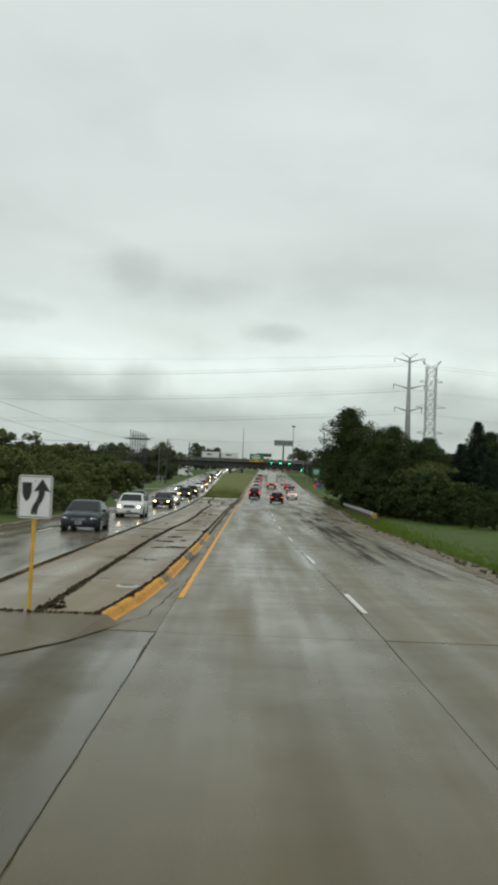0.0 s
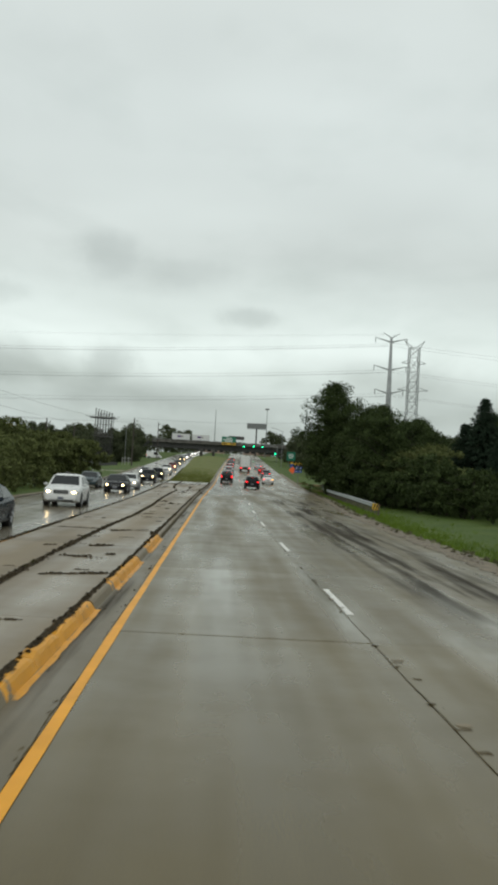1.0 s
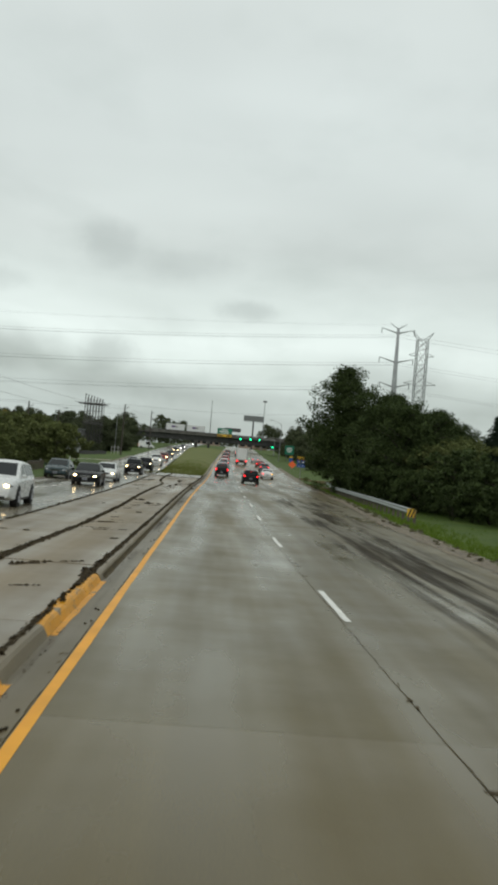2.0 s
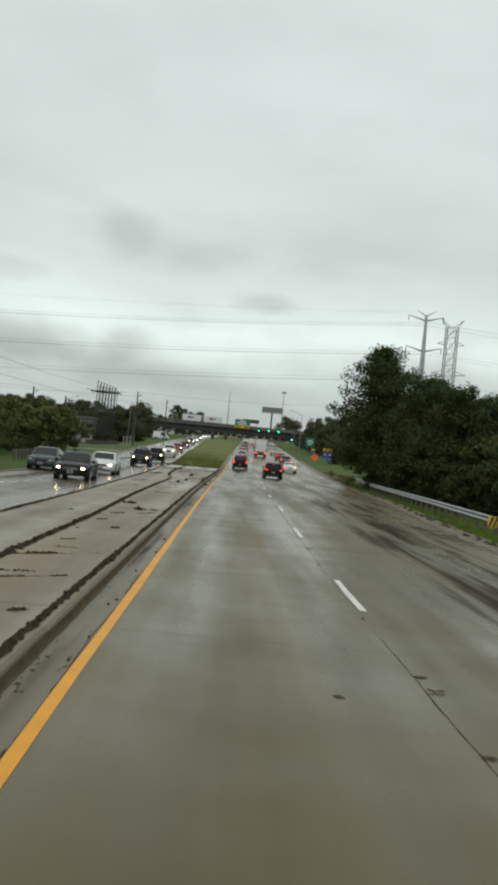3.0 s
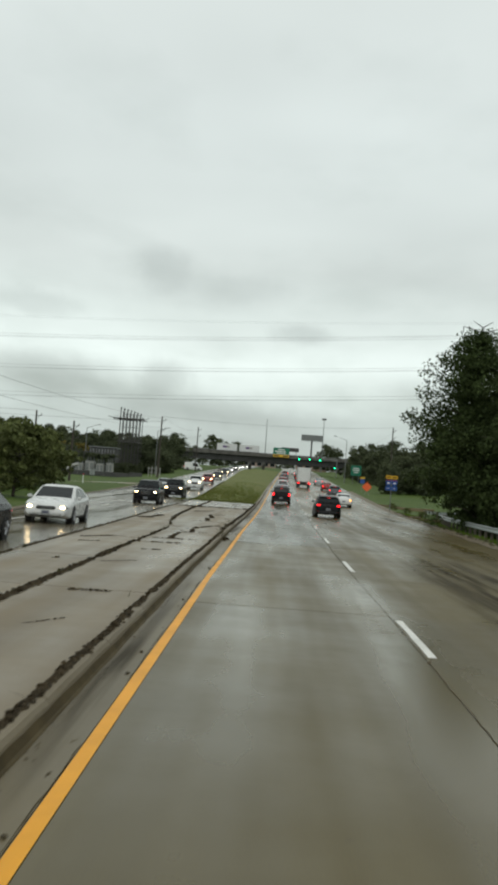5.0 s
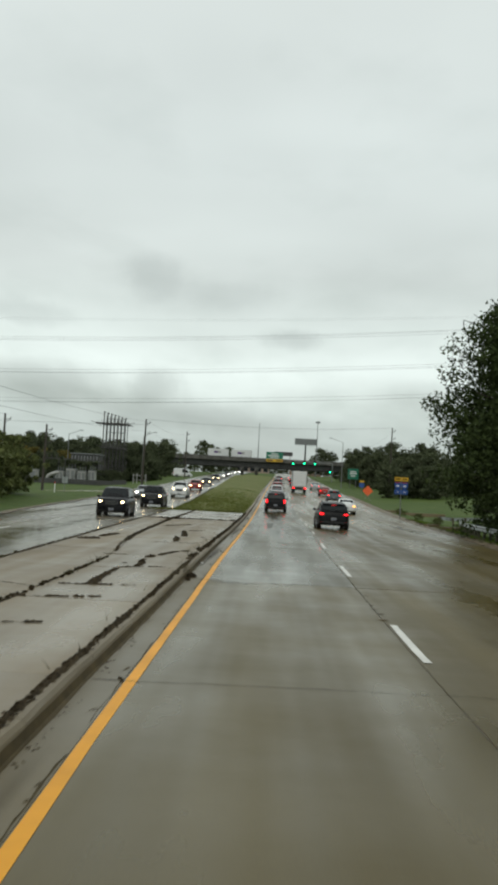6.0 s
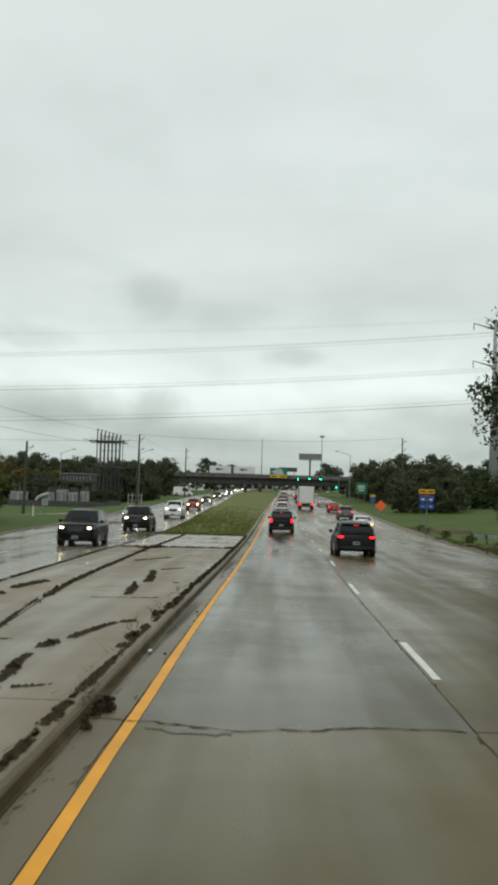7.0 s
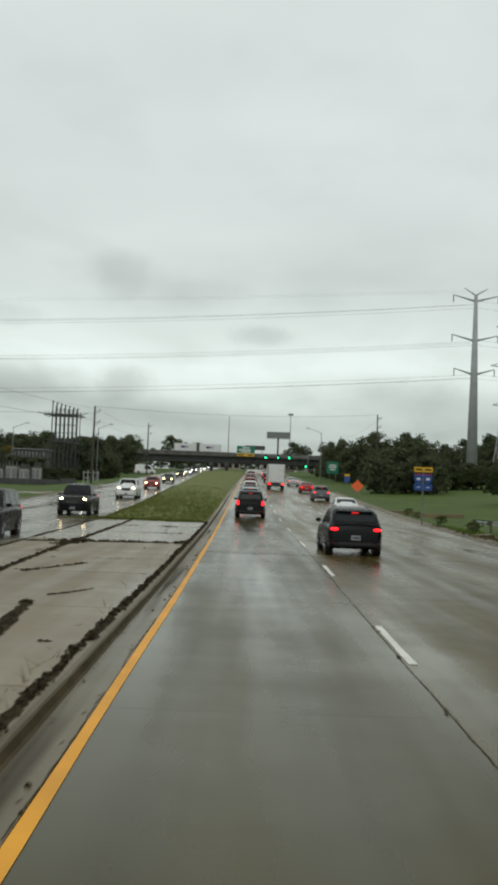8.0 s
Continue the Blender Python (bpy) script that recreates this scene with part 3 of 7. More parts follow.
# road paint
ribbon("edge_line", lambda y: drift(y) - 0.045, lambda y: drift(y) + 0.075, steps(18.6, 420, 2.5), 0.006, M_YELLOW, road, "worn yellow edge line", wav=0.008, seed=3)
for k in range(0, 26):
    y1 = 20.5 + 12.2 * k
    ribbon("lane_dash", lambda y: lane_line(y) - 0.055, lambda y: lane_line(y) + 0.055, steps(y1 - 3.25, y1 + 0.15, 0.5), 0.006, M_WHITE, road, "worn white lane dash", wav=0.006, seed=k)
    if y1 > 172:
        ribbon("lane_dash", lambda y: lane_line(y) + 3.55, lambda y: lane_line(y) + 3.65, steps(y1 - 3.25, y1 + 0.15, 0.5), 0.006, M_WHITE, road, "faded white lane dash", wav=0.006, seed=k + 50)
    if y1 > 20:
        ribbon("lane_dash", lambda y: med_left(y) - 3.85, lambda y: med_left(y) - 3.74, steps(y1 - 3.25, y1 + 0.15, 0.5), 0.006, M_WHITE, road_in, "faded white lane dash", wav=0.006, seed=k + 90)


def jagged(name, pts, width, parent, mat, seed, h=0.007, step=0.12, wob=0.03):
    """A narrow uneven crack or smear of dirt lying on the pavement, through the points (u, y)."""
    rnd = random.Random(seed)
    verts, faces = [], []
    off = 0.0
    for (ua, ya), (ub, yb) in zip(pts, pts[1:]):
        L = math.hypot(ub - ua, yb - ya)
        n = max(2, int(L / step))
        tx, ty = (ub - ua) / L, (yb - ya) / L
        for i in range(n):
            f = i / n
            off = off * 0.75 + rnd.uniform(-wob, wob)
            w = width * rnd.uniform(0.25, 1.0)
            u, y = ua + (ub - ua) * f - ty * off, ya + (yb - ya) * f + tx * off
            verts += [on_road(u + ty * w, y - tx * w, h), on_road(u - ty * w, y + tx * w, h)]
    for i in range(len(verts) // 2 - 1):
        faces.append((2 * i, 2 * i + 1, 2 * i + 3, 2 * i + 2))
    return mesh_object(name, verts, faces, mat, parent)


jagged("crack", [(-0.55, 99.8), (0.3, 99.75), (1.0, 99.5), (1.7, 99.6), (2.4, 99.85), (3.4, 99.8)], 0.026, road, M_BASE, 5, wob=0.035, step=0.07)
jagged("patched_chip", [(0.25, 99.5), (0.75, 99.36), (1.15, 99.42)], 0.16, road, M_ROAD_GREY, 15, wob=0.02, step=0.08)
jagged("crack", [(-0.5, 88.3), (3.5, 88.5), (6.0, 88.5)], 0.010, road, M_BASE, 6)
jagged("crack", [(-0.55, 134.6), (3.8, 134.4)], 0.03, road, M_BASE, 7)
for s, (ya, yb) in enumerate(((12, 30), (30, 47), (47, 52), (58, 68), (68, 84), (84, 95), (95, 101), (104, 125), (125, 160))):
    jagged("lane_joint_wear", [(lane_line(y) - 0.10, y) for y in steps(ya, yb, 4)], 0.006, road, M_SILT, 20 + s, wob=0.008)
rnd = random.Random(8)
for s in range(24):     # the gutter's seam: broken into dark uneven stretches
    ya = 20.5 + 5.5 * s
    L = rnd.uniform(2.6, 5.2)
    jagged("gutter_seam", [(drift(y) - 0.068 + 0.012 * noise.noise((y * 0.35, 4.0, 0.0)), y) for y in steps(ya, ya + L, 0.8)], rnd.uniform(0.005, 0.012), road, M_SILT, 40 + s, wob=0.007)
    for _ in range(4):
        y = ya + rnd.uniform(0, L)
        u = drift(y) - 0.11 + rnd.uniform(-0.03, 0.02)
        jagged("spall", [(u - 0.02, y - 0.05), (u, y), (u + 0.02, y + rnd.uniform(0.03, 0.12))], rnd.uniform(0.008, 0.02), road, M_SILT, rnd.randrange(9999), wob=0.01, step=0.04)
for k in range(26):     # spalled spots along the lane joint
    y = rnd.choice((rnd.uniform(16, 38), rnd.uniform(94, 118), rnd.uniform(14, 150)))
    u = lane_line(y) - 0.10 + rnd.uniform(-0.02, 0.05)
    jagged("spall", [(u - 0.03, y - 0.12), (u, y), (u + rnd.uniform(0.0, 0.05), y + rnd.uniform(0.08, 0.2))], rnd.uniform(0.015, 0.035), road, M_SILT, 100 + k, wob=0.02, step=0.06)
# broken concrete at the lane joint: a hollow of wet dirt with a pale chip of fill beside it
for k, (u, y, w) in enumerate(((3.33, 49.75, 0.10), (3.40, 49.25, 0.13), (3.34, 47.16, 0.10), (3.24, 62.84, 0.16), (3.40, 70.4, 0.10), (3.50, 98.3, 0.09), (3.42, 95.95, 0.12), (3.42, 95.15, 0.14), (3.38, 94.45, 0.16), (3.50, 34.3, 0.10), (3.52, 31.3, 0.12), (3.58, 30.2, 0.10), (3.60, 26.6, 0.12), (3.72, 25.6, 0.14), (3.76, 24.5, 0.08), (3.64, 23.3, 0.08), (3.78, 22.5, 0.14), (3.74, 21.6, 0.13))):
    pale = k in (1, 5, 6, 8, 10, 13, 16)
    jagged("patched_chip" if pale else "spall", [(u - w * 0.5, y + 0.02), (u, y + 0.06), (u + w * 0.8, y - 0.02)], 0.10 if pale else 0.065, road, M_MEDIAN if pale else M_SILT, 400 + k, wob=0.02, step=0.05, h=0.0085 if pale else 0.007)
    if pale:
        jagged("spall", [(u - w, y - 0.13), (u + w * 0.7, y - 0.11)], 0.022, road, M_SILT, 440 + k, wob=0.015, step=0.05)
jagged("spall", [(2.34, 48.66), (2.46, 48.7)], 0.07, road, M_SILT, 480, wob=0.01, step=0.04)
jagged("spall", [(-0.05, 13.7), (-0.06, 12.6), (-0.05, 11.0)], 0.016, road, M_SILT, 481, wob=0.01)
jagged("lane_joint_wear", [(-0.05, y) for y in steps(1.6, 13.6, 3)], 0.005, road, M_SILT, 482, wob=0.008)
# cracks that cross the gutter
jagged("crack", [(-0.46, 61.44), (-0.36, 61.3), (-0.27, 61.24)], 0.006, road, M_BASE, 490, wob=0.01)
jagged("crack", [(-0.14, 61.4), (-0.02, 61.26), (0.14, 61.35)], 0.008, road, M_BASE, 491, wob=0.008)
jagged("crack", [(-0.14, 62.9), (-0.15, 62.2), (-0.13, 61.45)], 0.009, road, M_SILT, 492, wob=0.01)
jagged("crack", [(-0.42, 88.3), (-0.2, 88.35), (-0.05, 88.3)], 0.007, road, M_BASE, 493, wob=0.008)
smear(lambda y: lane_line(y) + 1.3, lambda y: right_edge(y) - 0.5, steps(25, 98, 3), 0.008, road, M_MUD_REFLECT)
smear(lambda y: kerb_face(y) + 0.02, lambda y: drift(y) - 0.16, steps(20, 150, 3), 0.0048, road, M_STAIN_THIN)
# gravelly, muddy strip along the outer edge
ribbon("gravel_edge", lambda y: right_edge(y) - 0.18, lambda y: right_edge(y) + 0.8, steps(-20, 240, 0.35), 0.012, M_GRAVEL, road, "muddy gravel shoulder", wav=0.13, seed=4)
ribbon("gravel_edge", lambda y: left_edge(y) - 0.6, lambda y: left_edge(y) + 0.25, steps(-20, 240, 1.0), 0.03, M_GRAVEL, road_in, "muddy gravel shoulder", wav=0.2, seed=5)

jagged("crack", [(-4.3, 8.6), (-1.93, 11.2), (-1.28, 12.5), (-0.7, 14.7), (-0.40, 15.6), (-0.30, 17.5), (-0.2, 20.5)], 0.011, road, M_BASE, 9, h=0.0145, wob=0.025)

# ---- raised median ----
median = tagged(new("median_island"), "raised pale concrete traffic island with debris in its joints", "traffic island", kind="structure")
H_MED = 0.15


def kerb_run(u_face, side, y0, y1, mat, name="kerbstone", length=3.0, rough=0.008):
    """Kerb stones, each with a sloped face and a rounded top; side +1 faces the outbound road."""
    ys = steps(y0, y1, length)
    for a, b in zip(ys, ys[1:]):
        verts, faces = [], []
        prof = ((0.10, -0.02), (0.02, 0.0), (-0.03, 0.11), (-0.06, 0.145), (-0.10, 0.155), (-0.20, 0.155), (-0.20, -0.02))
        ny = 7
        for i in range(ny):
            y = a + 0.006 + (b - a - 0.012) * i / (ny - 1)
            for j, (d, h) in enumerate(prof):
                e = rough * (1 if 1 < j < 6 else 0)
                verts.append(on_road(u_face(y) + side * (d + e * noise.noise((y * 3, j * 2.0, 1.0))), y, h + e * 0.8 * noise.noise((y * 2.4, j, 7.0)) - (0.03 * e / 0.02 if i in (0, ny - 1) and 1 < j < 6 else 0)))
        k = len(prof)
        for i in range(ny - 1):
            for j in range(k - 1):
                q = i * k + j
                faces.append((q, q + 1, q + 1 + k, q + k))
        faces += [tuple(range(k)), tuple(range(ny * k - 1, (ny - 1) * k - 1, -1))]
        mesh_object(name, verts, faces, mat, median)


for ya, yb, paint in ((NOSE_Y, 21.6, 1), (21.6, 22.6, 0), (22.6, 28.6, 1), (28.6, 30.9, 0), (30.9, 36.4, 1), (36.4, 38.8, 0), (38.8, 44.0, 1), (44.0, LAWN_Y + 105, 0)):
    kerb_run(kerb_face, 1, ya, yb, M_KERB_YELLOW if paint else M_KERB, "painted_kerbstone" if paint else "kerbstone", 1.5 if paint else 3.0, 0.02 if paint else 0.008)
    if paint:      # paint run over onto the gutter
        ribbon("paint_overspill", lambda y: kerb_face(y) + 0.02, lambda y: kerb_face(y) + 0.105, steps(ya + 0.1, yb, 0.3), 0.0065, M_KERB_YELLOW, road, "yellow paint run onto the gutter", wav=0.012, seed=int(ya))
kerb_run(med_left, -1, NOSE_Y, 42, M_KERB_FADED, "painted_kerbstone")
kerb_run(med_left, -1, 42, LAWN_Y + 5, M_KERB)
ribbon("gutter", kerb_face, lambda y: drift(y) - 0.056, steps(13.805, LAWN_Y + 105, 2), 0.003, M_GUTTER, road, "dirty concrete gutter")


def stained(y):
    """Whether the kerb's face is bare and dirty here, not painted."""
    return y > 44.1


def kerb_foot_dirt():
    """Brown silt lying in the kerb's foot and splashed up its face."""
    rr = random.Random(61)
    ys = steps(16, LAWN_Y + 60, 0.35)
    verts, faces = [], []
    for y in ys:
        w = 0.052 + 0.014 * noise.noise((y * 0.5, 2.0, 0.0)) + rr.uniform(-0.006, 0.006)
        t = 0.086 + 0.014 * noise.noise((y * 0.6, 9.0, 0.0)) + rr.uniform(-0.004, 0.004)
        u = kerb_face(y)
        verts += [on_road(u + w, y, 0.0055), on_road(u + 0.038, y, 0.014), on_road(u + 0.024, y, 0.02), on_road(u + 0.022 - 0.05 * t / 0.11 + 0.008, y, t)]
    for i in range(len(ys) - 1):
        if not (stained(ys[i]) and stained(ys[i + 1])):
            continue
        for j in range(3):
            q = 4 * i + j
            faces.append((q, q + 1, q + 5, q + 4))
    mesh_object("kerb_silt", verts, faces, M_SILT, road, "brown silt along the kerb's foot")


kerb_foot_dirt()


def build_median():
    ys = steps(NOSE_Y, LAWN_Y, 6.1)
    for a, b in zip(ys, ys[1:]):
        mat = M_MEDIAN_WET if a > 134 else M_MEDIAN
        slab(median, med_mid, lambda y: kerb_face(y) - 0.2, a, b, 0.012, H_MED, mat, "paving_slab")
        slab(median, lambda y: med_left(y) + 0.2, med_mid, a, b, 0.012, H_MED, mat, "paving_slab")
    ribbon("island_fill", lambda y: med_left(y) + 0.1, lambda y: kerb_face(y) - 0.1, steps(NOSE_Y + 0.05, LAWN_Y + 0.3, 3), H_MED - 0.03, M_BASE, median, "dirt under the paving joints")


mesh_object("nose_apron", [on_road(u, y, h) for u, y, h in ((-4.6, 8.3, 0.012), (-1.93, 11.2, 0.012), (-1.28, 12.5, 0.012), (-0.72, 14.4, 0.012), (-1.0, 14.56, 0.15), (-4.35, 14.52, 0.15))],
            [(0, 1, 5), (1, 2, 5), (2, 4, 5), (2, 3, 4)], M_GUTTER, median, "sloping concrete apron before the island")


def clumps(name, pts, mat, parent=None, size=(0.03, 0.10), per_m=26, spread=0.05, h=H_MED, seed=1, flat=0.5, hole=0.25):
    """Uneven heaps of leaf litter and soil along a line of points (u, y): many small crushed lumps in one mesh."""
    rnd = random.Random(seed)
    verts, faces = [], []
    for (ua, ya), (ub, yb) in zip(pts, pts[1:]):
        L = math.hypot(ub - ua, yb - ya)
        for _ in range(int(L * per_m)):
            f = rnd.random()
            u0, y0 = ua + (ub - ua) * f, ya + (yb - ya) * f
            if noise.noise((u0 * 0.9, y0 * 0.9, seed * 3.7)) < hole - 0.5:
                continue
            dens = 0.5 + 0.9 * max(0, noise.noise((u0 * 0.4, y0 * 0.4, seed * 1.3)) + 0.4)
            s = rnd.uniform(*size) * dens
            u, y = u0 + rnd.gauss(0, spread), y0 + rnd.gauss(0, spread)
            base = len(verts)
            n = 5
            for i in range(n):
                a = 2 * math.pi * i / n + rnd.random()
                verts.append(on_road(u + s * math.cos(a) * rnd.uniform(0.7, 1.3), y + s * math.sin(a) * rnd.uniform(0.7, 1.6), h + 0.002))
            verts.append(on_road(u + rnd.uniform(-s, s) * 0.3, y, h + s * flat * rnd.uniform(0.6, 2.2)))
            faces += [(base + i, base + (i + 1) % n, base + n) for i in range(n)]
    return mesh_object(name, verts, faces, mat, parent)


def fuzz(name, spots, mat, seed, per=46, leaf=(0.012, 0.034)):
    """Rounded tufts of weeds and wet leaves: spots are (u, y, radius, height above the road)."""
    rr = np.random.default_rng(seed)
    c = np.array([tuple(on_road(u, y, h)) for u, y, r, h in spots])
    rad = np.array([r for u, y, r, h in spots])
    c, rad = np.repeat(c, per, axis=0), np.repeat(rad, per)[:, None]
    d = rr.normal(size=c.shape)
    d /= np.linalg.norm(d, axis=1)[:, None]
    d[:, 2] = np.abs(d[:, 2])
    c = c + d * rad * rr.random((len(c), 1)) ** 0.4 * np.array((1.0, 1.2, 0.95))
    n = len(c)
    sz = rr.uniform(leaf[0], leaf[1], (n, 1)) * (0.6 + rad / 0.09)
    t = rr.normal(size=(n, 3)); t /= np.linalg.norm(t, axis=1)[:, None]
    b = np.cross(t, rr.normal(size=(n, 3))); b /= np.linalg.norm(b, axis=1)[:, None]
    V = np.stack([c - t * sz, c + b * sz * 0.8, c + t * sz], axis=1).reshape(-1, 3)
    return mesh_object(name, V.tolist(), np.arange(n * 3).reshape(-1, 3).tolist(), mat)


def build_tufts():
    rr = random.Random(88)
    spots = []
    y = 16.0
    while y < LAWN_Y:          # behind the kerb, thicker and rounder towards the lawn
        if 102.8 < y < 108.6:
            y = 108.6
        big = 1.0 if y > 104 else 0.45
        spots.append((kerb_face(y) - 0.165 + rr.gauss(0, 0.018), y, rr.uniform(0.03, 0.085) * big, H_MED))
        y += rr.uniform(0.06, 0.30) if y > 104 else rr.uniform(0.08, 0.3)
    ob = fuzz("weed_tufts", spots, M_DEBRIS, 1)
    tagged(ob, "rounded brown tufts of dead weeds behind the kerb", "weeds", kind="stuff")
    spots, y = [], 15.0
    while y < LAWN_Y:
        if not 103 < y < 110:
            spots.append((med_mid(y) + rr.gauss(0, 0.03), y, rr.uniform(0.02, 0.075 if y > 111 else 0.055), H_MED))
        if rr.random() < 0.45:
            spots.append((med_left(y) + 0.13 + rr.gauss(0, 0.02), y, rr.uniform(0.02, 0.045), H_MED))
        y += rr.uniform(0.12, 0.4)
    for u, y0, n, sp in ((-4.15, 135.0, 22, 0.28), (-0.75, 136.2, 14, 0.2), (-2.0, 15.1, 8, 0.16), (-0.68, 44.0, 3, 0.03), (-0.66, 45.4, 3, 0.03), (-1.97, 118.3, 6, 0.03), (-1.78, 113.0, 5, 0.025), (-1.72, 115.4, 5, 0.025), (-1.62, 103.6, 4, 0.02), (-1.58, 101.6, 5, 0.02), (-0.58, 107.6, 9, 0.05), (-0.60, 104.6, 4, 0.03), (-2.0, 72.0, 7, 0.1), (-1.4, 69.2, 6, 0.1)):
        spots += [(u + rr.gauss(0, sp), y0 + rr.gauss(0, sp * 1.6), rr.uniform(0.04, 0.085), H_MED) for _ in range(n)]
    for k in range(40):
        f = rr.random()
        spots.append((-5.6 + 5.0 * f, 134.8 + 1.4 * f + rr.gauss(0, 0.05), rr.uniform(0.03, 0.08), H_MED))
    ob = fuzz("weed_tufts", spots, M_DEBRIS, 2)
    tagged(ob, "brown tufts of dead weeds in the island's middle joint", "weeds", kind="stuff")
    spots = [(drift(y) - 0.12 + rr.gauss(0, 0.03), y, rr.uniform(0.006, 0.016), 0.004) for y in [rr.uniform(20, 150) for _ in range(46)]]
    spots += [(kerb_face(100.3) + 0.07 + rr.gauss(0, 0.07), 100.2 + rr.gauss(0, 0.35), rr.uniform(0.03, 0.07), 0.01) for _ in range(20)]
    ob = fuzz("weed_tufts", spots, M_DEBRIS, 3, 30)
    tagged(ob, "small dark clods and weeds in the gutter joint", "weeds", kind="stuff")
    spots = [(right_edge(y) + rr.uniform(0.25, 1.0), y, rr.uniform(0.03, 0.11), 0.0) for y in [rr.uniform(22, 165) for _ in range(260)]]
    ob = fuzz("verge_tufts", spots, M_WEED, 4, 34, (0.02, 0.05))
    tagged(ob, "tufts of withered grass along the gravel shoulder", "weeds", kind="stuff")


